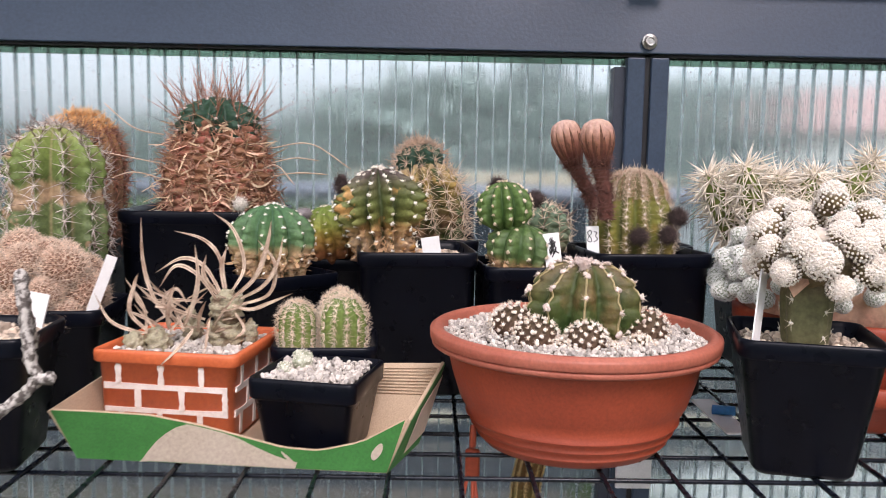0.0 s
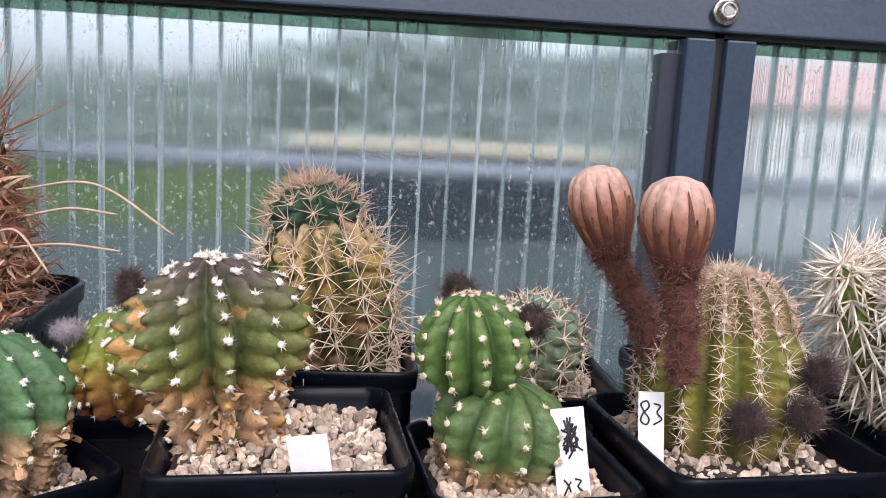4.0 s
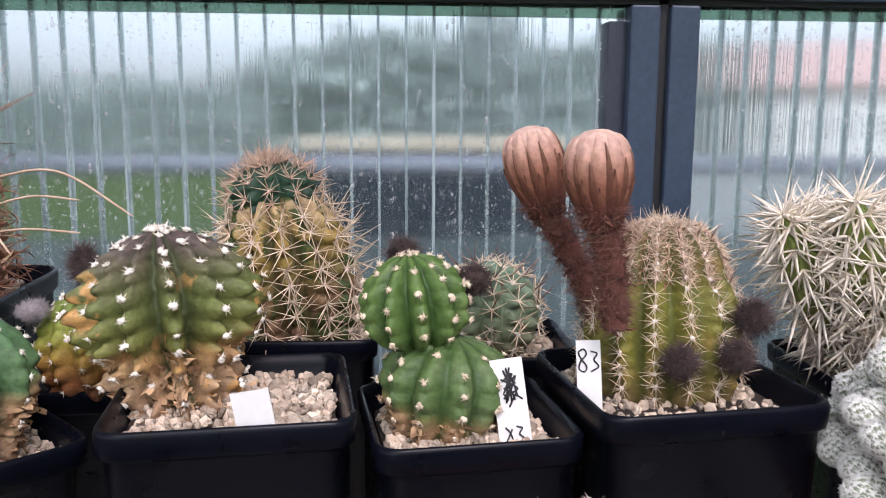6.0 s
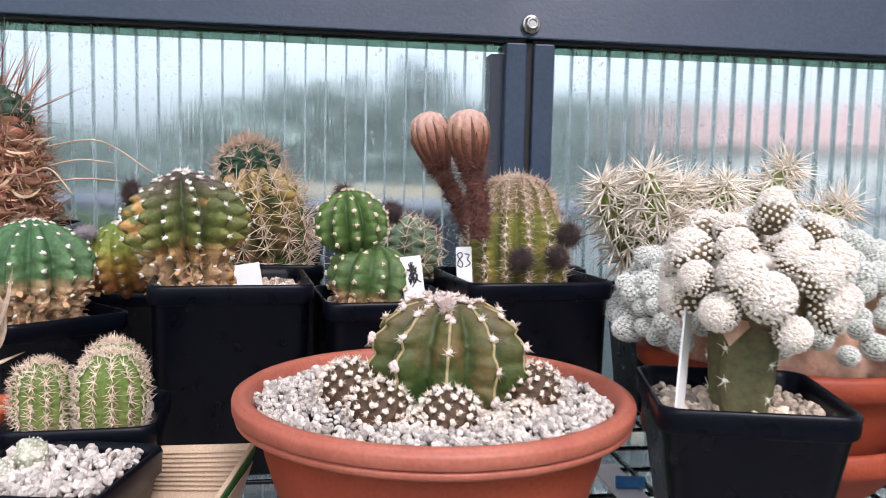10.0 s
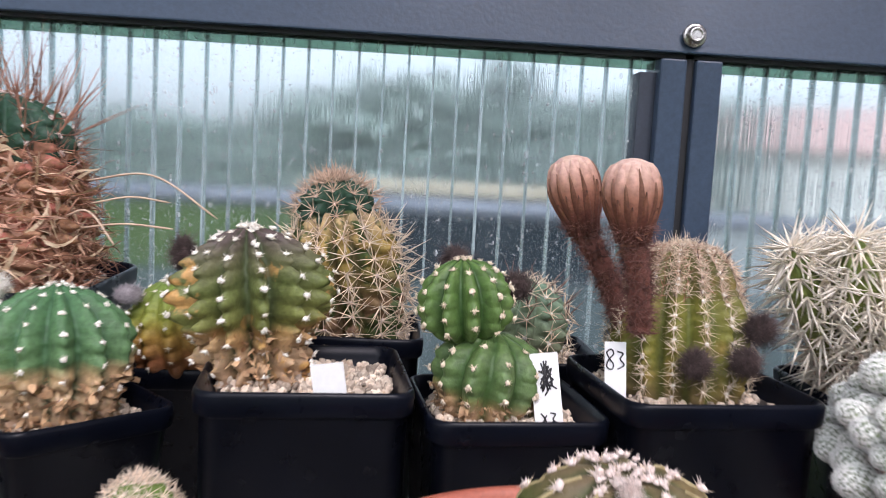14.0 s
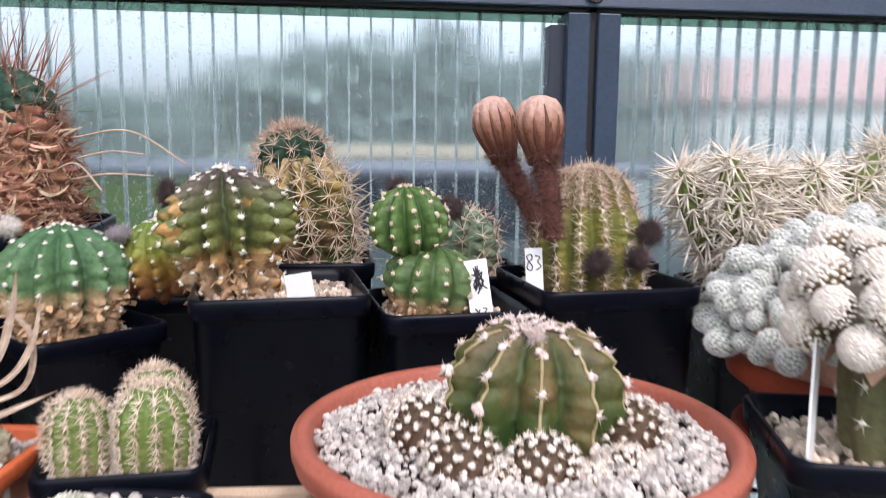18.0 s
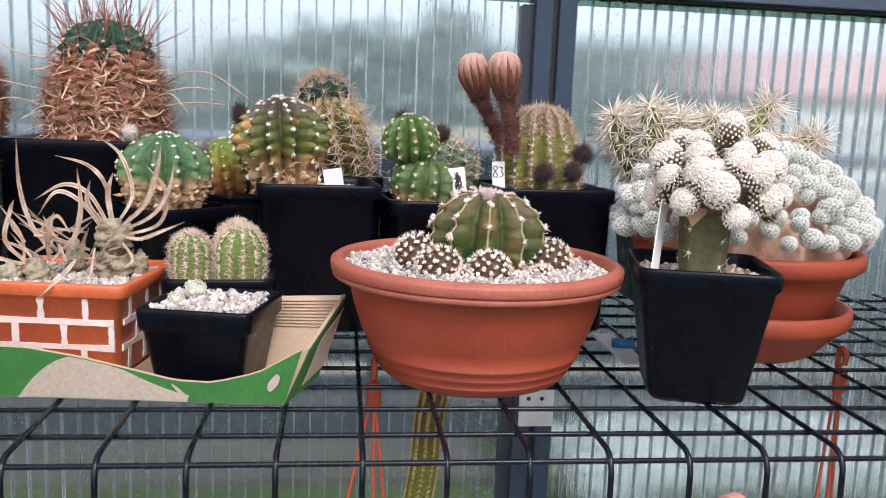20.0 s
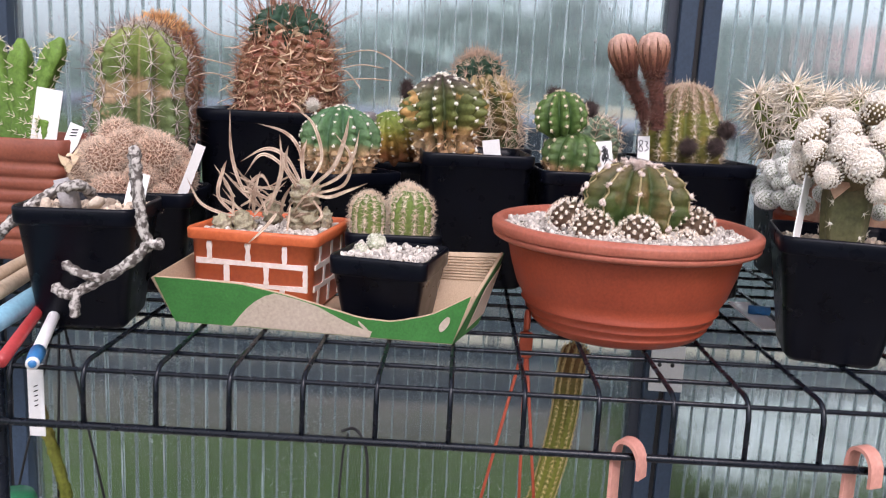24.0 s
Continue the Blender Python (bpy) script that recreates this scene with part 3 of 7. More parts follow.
def spines(rng, roots, count, length, radius, spread=1.0, lift=0.35, bend=0.0, central=0, central_len=1.6):
    """Tapered spines from (place, normal) roots: a star of count each, and central ones that stand off."""
    vs, fs = [], []

    def one(p, d, ln, r, sag):
        side = d.orthogonal().normalized()
        up = d.cross(side)
        mid = p + d * ln * 0.5 + sag * ln * 0.15
        tip = p + d * ln + sag * ln * 0.55
        k = len(vs)
        for c, q in ((p, r), (mid, r * 0.75)):
            for j in range(3):
                a = 2.0944 * j
                vs.append(c + q * (math.cos(a) * side + math.sin(a) * up))
        vs.append(tip)
        for j in range(3):
            fs.append((k + j, k + (j + 1) % 3, k + 3 + (j + 1) % 3, k + 3 + j))
            fs.append((k + 3 + j, k + 3 + (j + 1) % 3, k + 6))

    for p, nrm in roots:
        p, nrm = Vector(p), Vector(nrm).normalized()
        u = nrm.orthogonal().normalized()
        w = nrm.cross(u)
        a0 = rng.uniform(0, 6.3)
        for j in range(count + central):
            mid_spine = j >= count
            a = a0 + 6.283 * j / max(count, 1) + rng.uniform(-0.3, 0.3)
            out = (math.cos(a) * u + math.sin(a) * w)
            d = (nrm * (rng.uniform(0.8, 1.3) if mid_spine else lift + rng.uniform(-0.15, 0.25)) + out * (0.35 if mid_spine else spread)).normalized()
            ln = length * rng.uniform(0.65, 1.2) * (central_len if mid_spine else 1)
            sag = Vector((rng.uniform(-1, 1), rng.uniform(-1, 1), rng.uniform(-1, 1))) * bend
            one(p, d, ln, radius * (1.25 if mid_spine else 1), sag)
    return vs, fs


def tufts(rng, roots, size):
    """Low woolly pads, one at each root, each of a few lumps and some loose hairs."""
    vs, fs = [], []
    for p, nrm in roots:
        p, nrm = Vector(p), Vector(nrm).normalized()
        u = nrm.orthogonal().normalized()
        w = nrm.cross(u)
        s = size * rng.uniform(0.65, 1.2)
        for j in range(4):
            a, q = rng.uniform(0, 6.283), rng.uniform(0.1, 0.55) * s
            c = p + (u * math.cos(a) + w * math.sin(a)) * q + nrm * s * rng.uniform(0.0, 0.35)
            k = len(vs)
            r = s * rng.uniform(0.35, 0.62)
            for v in ICO_V:
                g = v * r * rng.uniform(0.7, 1.2)
                vs.append(c + g - nrm * nrm.dot(g) * 0.3)
            fs.extend([tuple(i + k for i in f) for f in ICO_F])
        for _ in range(7):
            d = (Vector((rng.gauss(0, 1), rng.gauss(0, 1), rng.gauss(0, 1))).normalized() + nrm * 0.5).normalized()
            uu = d.orthogonal().normalized()
            ww = d.cross(uu)
            k = len(vs)
            c = p + nrm * s * 0.2 + d * s * 0.35
            vs.extend([c + uu * s * 0.11, c - uu * s * 0.06 + ww * s * 0.1, c - uu * s * 0.06 - ww * s * 0.1, c + d * s * rng.uniform(0.5, 1.0)])
            fs.extend([(k, k + 1, k + 3), (k + 1, k + 2, k + 3), (k + 2, k, k + 3)])
    return vs, fs


def curls(rng, roots, lo, hi, width):
    """Dry curled strips that hang off a body, tapering to a point."""
    vs, fs = [], []
    for p, nm in roots:
        p, nm = Vector(p), Vector(nm).normalized()
        u = nm.orthogonal().normalized()
        w = nm.cross(u)
        a = rng.uniform(0, 6.283)
        d = (u * math.cos(a) + w * math.sin(a) + nm * rng.uniform(0.0, 0.7)).normalized()
        turn = (u * rng.uniform(-1, 1) + w * rng.uniform(-1, 1) + nm * rng.uniform(-0.7, 0.4)) * rng.uniform(0.5, 1.7)
        ln, wd = rng.uniform(lo, hi), width * rng.uniform(0.35, 1.0)
        q, k = p - nm * 0.001, len(vs)
        for i in range(6):
            side = d.cross(nm)
            side = side.normalized() if side.length > 1e-4 else u
            f = wd * (1.0 if i < 3 else (1 - (i - 2) / 3.4))
            vs += [q - side * f, q + side * f + nm * wd * 0.5]
            q = q + d * ln / 5
            d = (d + turn * 0.45).normalized()
        fs += [(k + 2 * i, k + 2 * i + 1, k + 2 * i + 3, k + 2 * i + 2) for i in range(5)]
    return vs, fs


def shape_at(points, t):
    """Eased height-to-radius line through (t, f) points."""
    xs, ys = [p[0] for p in points], [p[1] for p in points]
    return sum(float(np.interp(min(max(t + o, 0), 1), xs, ys)) * w for o, w in ((-0.05, 0.25), (0, 0.5), (0.05, 0.25))) if 0.05 < t < 0.93 else float(np.interp(t, xs, ys))


GLOBE = [(0, 0.55), (0.1, 0.74), (0.25, 0.92), (0.45, 1.0), (0.62, 0.97), (0.76, 0.86), (0.87, 0.66), (0.94, 0.44), (0.98, 0.22), (1, 0.05)]
COLUMN = [(0, 0.85), (0.2, 0.96), (0.5, 1.0), (0.72, 0.96), (0.84, 0.82), (0.92, 0.62), (0.97, 0.36), (1, 0.05)]
WAISTED = [(0, 0.66), (0.15, 0.63), (0.32, 0.68), (0.43, 0.92), (0.55, 1.0), (0.68, 0.97), (0.8, 0.82), (0.9, 0.58), (0.96, 0.32), (1, 0.04)]


def ribbed(radius, height, ribs, depth, profile, wave=0.0, rows=8, per=10, levels=44, twist=0.0, dip=0.0, sharp=1.0, seed=0, uneven=0.03, crumple=0.0, crumple_to=0.5, nodes=None):
    """The ribbed body of a cactus: its mesh, and a function from (rib, height 0..1) to a crest's place and normal."""
    rng = random.Random(seed)
    lump = [rng.uniform(-uneven, uneven) for _ in range(ribs)]
    if nodes:
        first, last = nodes[1] - nodes[0], nodes[-1] - nodes[-2]
        steps_t = [nodes[0] - 3 * first, *nodes, nodes[-1] + 2 * last]
        steps_k = [-3, *range(len(nodes)), len(nodes) + 1]

    def place(ang, t):
        f = shape_at(profile, t)
        u = ang / (2 * math.pi) * ribs
        c = 0.5 + 0.5 * math.cos(2 * math.pi * u)
        crest = c ** sharp
        k = lump[int(round(u)) % ribs] * c
        if nodes:
            run = float(np.interp(t, steps_t, steps_k)) - 0.5 * (int(round(u)) % 2)
            w = wave * (1.7 * abs(math.cos(math.pi * run)) - 1.1) * c ** 0.6
        else:
            w = wave * math.cos(2 * math.pi * t * rows) * c
        r = radius * f * (1 - depth * (1 - crest) + k + w)
        if crumple:
            q = Vector((math.cos(ang) * 6, math.sin(ang) * 6, t * 15 + seed))
            lo = max(0.15, min(1, (crumple_to - t) / 0.15 + 0.5))
            r *= 1 + crumple * lo * (noise.noise(q) + 0.7 * noise.noise(q * 2.7))
        a = ang + twist * t
        z = height * (t - dip * max(0, (t - 0.9) / 0.1) ** 2)
        return Vector((r * math.cos(a), r * math.sin(a), z))

    n = ribs * per
    sections = [[tuple(place(2 * math.pi * j / n, i / levels)) for j in range(n)] for i in range(levels + 1)]

    def crest(k, t):
        a = 2 * math.pi * k / ribs
        p = place(a, t)
        du = place(a, min(t + 0.02, 1)) - place(a, max(t - 0.02, 0))
        out = Vector((math.cos(a + twist * t), math.sin(a + twist * t), 0))
        nrm = (out * max(du.z, 1e-5) - Vector((0, 0, 1)) * du.dot(out)).normalized()
        return p, nrm

    return rings(sections), crest


def areole_roots(crest, ribs, ts, rng, jitter=0.016, skip=0.0):
    return [crest(k, min(t + rng.uniform(-jitter, jitter) + (0.5 * (ts[1] - ts[0]) if k % 2 and len(ts) > 1 else 0), 0.995)) for k in range(ribs) for t in ts if rng.random() >= skip]


def cactus(parent, place, tilt, skin, radius, height, ribs, depth, profile, ts, tuft=0.0, tuft_mat=None, spine=None, spine_mat=None, name="cactus", label="", seed=1, **kw):
    """A ribbed cactus in a pot, with its wool and its spines as parts of it."""
    rng = random.Random(seed)
    mesh, crest = ribbed(radius, height, ribs, depth, profile, seed=seed, nodes=ts, levels=60, **kw)
    body = part(name, mesh, skin, parent, label)
    per = kw["per"] if "per" in kw else 10
    # Rib mask, 1 on crests and 0 in furrows, that places the painted shade.
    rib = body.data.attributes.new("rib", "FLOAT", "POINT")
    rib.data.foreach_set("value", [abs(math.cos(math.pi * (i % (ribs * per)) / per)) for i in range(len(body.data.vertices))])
    body.matrix_basis = pose(*place, *tilt)
    roots = areole_roots(crest, ribs, ts, rng)
    if tuft:
        part("areoles", tufts(rng, roots, tuft), tuft_mat or M_WOOL, body)
    if spine:
        part("spines", spines(rng, roots, **spine), spine_mat, body)
    return body, crest


def flakes(rng, crest, ribs, t0, t1, count, lo, hi, wide=0.45):
    """Dry curled scraps of bark that peel off a body between two heights."""
    out = []
    for _ in range(count):
        p, nm = crest(rng.uniform(0, ribs), rng.uniform(t0, t1))
        u = nm.orthogonal().normalized()
        w = nm.cross(u)
        s = rng.uniform(lo, hi)
        d1 = (u * rng.uniform(-1, 1) + w * rng.uniform(-1, 1) + nm * rng.uniform(0.0, 0.6)).normalized() * s
        d2 = (u * rng.uniform(-1, 1) + w * rng.uniform(-1, 1)).normalized() * s * rng.uniform(0.10, wide)
        p = p - nm * s * 0.12
        out.append(([p - d2, p + nm * s * 0.2, p + d2, p + d1 * 0.6 + d2 * 0.8 + nm * s * 0.25, p + d1 + nm * s * rng.uniform(-0.2, 0.4), p + d1 * 0.6 - d2 * 0.8 + nm * s * 0.1], [(0, 1, 4, 5), (1, 2, 3, 4)]))
    return joined(out)


def square_pot(parent, w, w0, h, name="pot", mat=None, lip=0.013, d=None, d0=None, corner=0.011, wall=0.0022, soil=0.010):
    """A tapered square pot with a folded rim, open at the top, with soil inside."""
    d, d0 = d or w, d0 or w0
    s = lambda ww, dd, z, r: squared(ww, dd, z, r)
    body = rings([s(w0 * 0.9, d0 * 0.9, 0.0, corner * 0.7), s(w0, d0, 0.004, corner * 0.8), s(w - 0.006, d - 0.006, h - lip - 0.001, corner), s(w - 0.0035, d - 0.0035, h - lip, corner), s(w - 0.001, d - 0.001, h - lip + 0.0015, corner),
                  s(w, d, h - 0.0025, corner), s(w - 0.0012, d - 0.0012, h - 0.0006, corner), s(w - 0.003, d - 0.003, h, corner), s(w - 0.0055, d - 0.0055, h - 0.0008, corner * 0.9), s(w - 2 * wall - 0.005, d - 2 * wall - 0.005, h - 0.006, corner * 0.85),
                  s(w - 2 * wall - 0.010, d - 2 * wall - 0.010, h - soil - 0.012, corner * 0.8)], (True, True))
    p = part(name, body, mat or M_BLACK, parent)
    part("soil", rings([s(w - 0.017, d - 0.017, h - soil - 0.010, corner * 0.7), s(w - 0.016, d - 0.016, h - soil - 0.002, corner * 0.7)]), M_SOIL, parent)
    return p


def gravel_square(parent, rng, w, d, z, count, lo, hi, mat, keep=None, name="gravel"):
    spots = []
    while len(spots) < count:
        x, y = rng.uniform(-w / 2, w / 2), rng.uniform(-d / 2, d / 2)
        if keep is None or keep(x, y):
            spots.append((x, y, z + rng.uniform(-0.0015, 0.0025)))
    ob = part(name, pebbles(rng, spots, lo, hi), mat, parent, smooth=False)
    return tagged(ob, kind="stuff")


def gravel_round(parent, rng, r, z, count, lo, hi, mat, dome=0.0, name="gravel"):
    spots = []
    for _ in range(count):
        q, a = r * math.sqrt(rng.random()), rng.uniform(0, 6.283)
        spots.append((q * math.cos(a), q * math.sin(a), z + dome * (1 - (q / r) ** 2) + rng.uniform(-0.0015, 0.0025)))
    ob = part(name, pebbles(rng, spots, lo, hi), mat, parent, smooth=False)
    return tagged(ob, kind="stuff")


def hair_ball(parent, rng, place, size, hair, mat, count=110, name="withered_flower", label="", stretch=(1, 1, 1), aim=None):
    """A withered flower: a small core in a mop of fine bent hair."""
    st = Vector(stretch)
    core = part(name, ([tuple(Vector((v.x * st.x, v.y * st.y, v.z * st.z)) * size * rng.uniform(0.55, 0.85)) for v in ICO2_V], ICO2_F), mat, parent, label)
    core.matrix_basis = pose(*place)
    roots = []
    for _ in range(count * 3):
        v = Vector((rng.gauss(0, 1), rng.gauss(0, 1), rng.gauss(0, 1))).normalized()
        roots.append((Vector((v.x * st.x, v.y * st.y, v.z * st.z)) * size * rng.uniform(0.5, 0.85), (v + Vector(aim or (0, 0, 0))).normalized()))
    part("hairs", spines(rng, roots, 3, hair * rng.uniform(1.0, 1.25), 0.00016, spread=0.9, lift=0.45, bend=1.3), mat, core)
    return core


def writing(text, size, mat, parent, m, thick=0.0):
    """Letters in the built-in font, as a flat mesh."""
    c = bpy.data.curves.new("writing", "FONT")
    c.body, c.size, c.offset = text, size, thick
    c.align_x, c.align_y = "CENTER", "CENTER"
    tmp = bpy.data.objects.new("writing", c)
    me = bpy.data.meshes.new_from_object(tmp)
    bpy.data.objects.remove(tmp)
    me.materials.append(mat)
    return share("writing", me, parent, m)


def plant_label(parent, place, turn, lean, w, h, roll=0.0, name="plant_label", point=True):
    """A flat label stuck into the gravel; its face looks to -y."""
    t = 0.0005
    pts = [(-w / 2, h), (w / 2, h), (w / 2, 0.008), (w * 0.1, -0.012), (-w * 0.1, -0.012), (-w / 2, 0.008)] if point else [(-w / 2, h), (w / 2, h), (w / 2, 0), (-w / 2, 0)]
    k = len(pts)
    vs = [(x, -t, z) for x, z in pts] + [(x, t, z) for x, z in pts]
    fs = [tuple(range(k - 1, -1, -1)), tuple(range(k, 2 * k))] + [(i, (i + 1) % k, k + (i + 1) % k, k + i) for i in range(k)]
    ob = part(name, (vs, fs), M_LABEL, parent, "white plastic plant label", smooth=False)
    ob.matrix_basis = pose(*place, lean, roll, turn)
    return ob


def strokes(parent, lines, width, y=-0.0009, mat=None, name="writing"):
    """Handwritten strokes on a label's face."""
    meshes = []
    for ln in lines:
        pts = curve_points([(x, y, z) for x, z in ln], 6) if len(ln) > 2 else [Vector((x, y, z)) for x, z in ln]
        meshes.append(tube(pts, width / 2, 5))
    return part(name, joined(meshes), mat or M_INK, parent)


# ---- outside ----
WALL = 0.95
SHELF = 0.814
TOP = SHELF + 0.0018
ground = tagged(part("ground", box(-150, 150, -150, 200, -0.3, 0.0), M_GRASS, None, smooth=False), "mown green lawn around the greenhouse", "lawn", kind="structure")
paving = tagged(part("pavement", box(-7.0, 9.0, 2.45, 3.9, -0.05, 0.02), M_PAVE, None, smooth=False), "dark grey slate paving in the lawn", "paving", kind="structure")
# Far part of the paving, split off and coloured paler grey-green.
tagged(part("far_pavement", box(-7.0, 9.0, 3.901, 7.8, -0.05, 0.018), M_PAVE_FAR, None, smooth=False), "far part of the paving in a paler grey-green", "path", kind="structure")
tagged(part("flower_border", box(-2.8, 9.0, 2.16, 2.44, -0.05, 0.025), M_BORDER, None, smooth=False), "bare brown soil border between lawn and paving", "border", kind="structure")
for k in range(5):
    part("kerb_stone", box(-1.6 + k * 0.9, -1.6 + k * 0.9 + 0.86, 3.1, 3.16, 0.0, 0.05, 0.006), M_BEIGE, paving, smooth=False)
tagged(part("gravel_yard", box(1.2, 60, 7.81, 60, -0.05, 0.02), M_YARD, None, smooth=False), "pale grey gravel yard beside the lawn", "yard", kind="structure")
rail = thing("garden_rail", (0, 4.2, 0), "galvanised metal rail standing in the garden", "rail")
part("crossbar", tube([(-6, 0, 0.865), (8, 0, 0.865)], 0.042, 10), M_RAIL, rail)
for px in (-5.5, -2.2, 3.6, 7.2):
    part("post", tube([(px, 0.0, 0.0), (px, 0.0, 0.84)], 0.022, 8), M_RAIL, rail)
edging = thing("garden_wall", (0.6, 8.0, 0), "low sandstone wall behind the paving", "wall")
for i in range(8):
    part("stone", box(-1.3 + i * 0.37, -1.3 + i * 0.37 + 0.355, -0.14, 0.14, 0.80, 0.92, 0.01), M_BEIGE, edging, smooth=False)
part("footing", box(-1.28, 1.62, -0.11, 0.11, 0.0, 0.799), M_PAVE, edging, smooth=False)


def foliage(rng, cx, cy, w, d, z0, z1, count, size):
    """Leaf clumps in an uneven mound: small tilted leaf blades."""
    vs, fs = [], []
    for _ in range(count):
        x, y = rng.uniform(-1, 1), rng.uniform(-1, 1)
        top = z0 + (z1 - z0) * (0.78 + 0.22 * noise.noise(Vector((cx + x * w, cy, 1.7)) * 0.8)) * (1 - 0.3 * abs(x) ** 3)
        z = z0 + (top - z0) * (rng.random() ** 0.7 if size < 0.1 else 1.18 * rng.random() ** 1.3)
        p = Vector((cx + x * w / 2, cy + y * d / 2, z))
        e = Euler((rng.uniform(-1, 1), rng.uniform(-1, 1), rng.uniform(0, 6.3))).to_matrix()
        s = size * rng.uniform(0.5, 1.3)
        k = len(vs)
        for q in ((-s, 0, 0), (0, -s * 0.45, s * 0.15), (s, 0, 0), (0, s * 0.45, s * 0.15)):
            vs.append(p + e @ Vector(q))
        fs.append((k, k + 1, k + 2, k + 3))
    return vs, fs


rng = random.Random(11)
for i, (hx, hy, hw, hz) in enumerate(((-15, 22, 9, 1.5), (-6.5, 20, 9, 1.9), (1.0, 19, 9, 3.2), (6.5, 21, 6, 3.2), (17, 26, 9, 2.5))):
    hedge = thing("hedge", (0, 0, 0), "dense garden hedge with haze put into its grey-green leaf colour", "hedge", "hedges round the lawn")
    part("trunk", tube([(hx, hy, 0), (hx + 0.1, hy, hz * 0.7)], [0.12, 0.05], 7), M_BARK, hedge)
    tagged(part("leaves", foliage(rng, hx, hy, hw, 2.2, 0.0, hz, 9000, 0.24), M_LEAF_HAZED, hedge, smooth=False), kind="stuff")
house = thing("house", (13.5, 19.0, 0), "low pale house with a faded red roof beyond the garden", "house", turn=-20)
part("wall", box(-4.4, 4.4, -2.2, 2.2, 0.0, 1.9), M_RENDERWALL, house, smooth=False)
part("roof", ([(-4.7, -2.5, 1.85), (4.7, -2.5, 1.85), (4.7, 2.5, 1.85), (-4.7, 2.5, 1.85), (-4.7, 0, 3.0), (4.7, 0, 3.0)], [(0, 1, 5, 4), (2, 3, 4, 5), (1, 2, 5), (3, 0, 4), (3, 2, 1, 0)]), M_ROOFPINK, house, smooth=False)
for wx in (-2.0, 0.0, 2.0):
    win = part("window", box(wx - 0.4, wx + 0.4, -2.24, -2.19, 0.6, 1.3), M_WHITEPL, house, smooth=False)
    part("pane", box(wx - 0.34, wx + 0.34, -2.26, -2.23, 0.66, 1.24), M_DARKGLASS, win, smooth=False)
blossom = thing("white_flower_bed", (0, 0, 0), "white-flowering ground cover beside the wall", "flower bed")
tagged(part("blossoms", foliage(rng, 1.25, 2.14, 1.15, 0.50, 0.03, 0.15, 1700, 0.028), M_BLOSSOM, blossom, smooth=False), kind="stuff")
tagged(part("leaves", foliage(rng, 1.2, 2.14, 1.4, 0.6, 0.0, 0.11, 4200, 0.03), M_GRASS, blossom, smooth=False), kind="stuff")

# ---- greenhouse ----
X0, X1, Y0 = -1.39, 1.12, -1.05
floor = tagged(part("floor", box(X0 - 0.03, X1 + 0.03, Y0 - 0.03, 0.99, 0.001, 0.03), M_FLOOR, None, smooth=False), "grey concrete floor of the greenhouse", "floor", kind="structure")
BEAM0, BEAM1 = 1.149, 1.219
wall_north = thing("wall_north", (0, 0, 0), "greenhouse side wall of ribbed clear polycarbonate in dark aluminium", "wall", kind="structure")
bm = box(X0, X1, WALL - 0.012, WALL + 0.03, BEAM0, BEAM1, 0.0015)
for v in bm.verts:
    if v.co.y < WALL:
        v.co.y += 0.016 * (v.co.z - BEAM0) / (BEAM1 - BEAM0)
beam = part("beam", bm, M_FRAME, wall_north, "anthracite painted aluminium beam", smooth=False)
part("beam_lip", box(X0, X1, WALL - 0.004, WALL + 0.02, BEAM0 - 0.003, BEAM0 + 0.001), M_RUBBER, wall_north, smooth=False)
part("gutter_channel", box(X0, X1, WALL - 0.006, WALL + 0.04, BEAM1 + 0.003, BEAM1 + 0.017, 0.001), M_RUBBER, wall_north, smooth=False)
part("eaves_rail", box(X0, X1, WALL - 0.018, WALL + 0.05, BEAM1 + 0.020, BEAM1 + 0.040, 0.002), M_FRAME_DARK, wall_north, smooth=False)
part("sill_rail", box(X0, X1, WALL - 0.010, WALL + 0.03, 0.03, 0.09, 0.002), M_FRAME, wall_north, smooth=False)
POSTS = (-0.553, 0.286, 1.09)


def post_set(px):
    post = part("post", box(px - 0.0235, px - 0.0035, WALL - 0.010, WALL + 0.028, 0.09, BEAM0 - 0.004, 0.0015), M_FRAME, wall_north, smooth=False)
    part("post_half", box(px + 0.0035, px + 0.0235, WALL - 0.010, WALL + 0.028, 0.09, BEAM0 - 0.004, 0.0015), M_FRAME, post, smooth=False)
    part("seal", box(px - 0.0033, px + 0.0033, WALL - 0.004, WALL + 0.02, 0.09, BEAM0 + 0.004), M_RUBBER, post, smooth=False)
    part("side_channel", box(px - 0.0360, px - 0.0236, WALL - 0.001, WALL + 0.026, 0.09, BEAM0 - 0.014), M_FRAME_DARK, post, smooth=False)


def bolt(px, pz, parent, s=1.0, y=None):
    y = WALL - 0.0125 if y is None else y
    ob = part("bolt", lathe([(0.0, 0), (0.0088 * s, 0), (0.0088 * s, 0.0012), (0.0078 * s, 0.0018), (0.0062 * s, 0.0018), (0.0060 * s, 0.0058), (0.0050 * s, 0.0066), (0.0034 * s, 0.0066), (0.0032 * s, 0.0052), (0.0005, 0.0050)], 24), M_STEEL, parent, "shiny steel bolt with washer")
    ob.matrix_basis = pose(px, y, pz, 90, 0, 0)
    part("nut", lathe([(0.0, 0.0019), (0.0068 * s, 0.0019), (0.0068 * s, 0.0050), (0.0062 * s, 0.0056), (0.0, 0.0056)], 6), M_STEEL, ob, smooth=False)


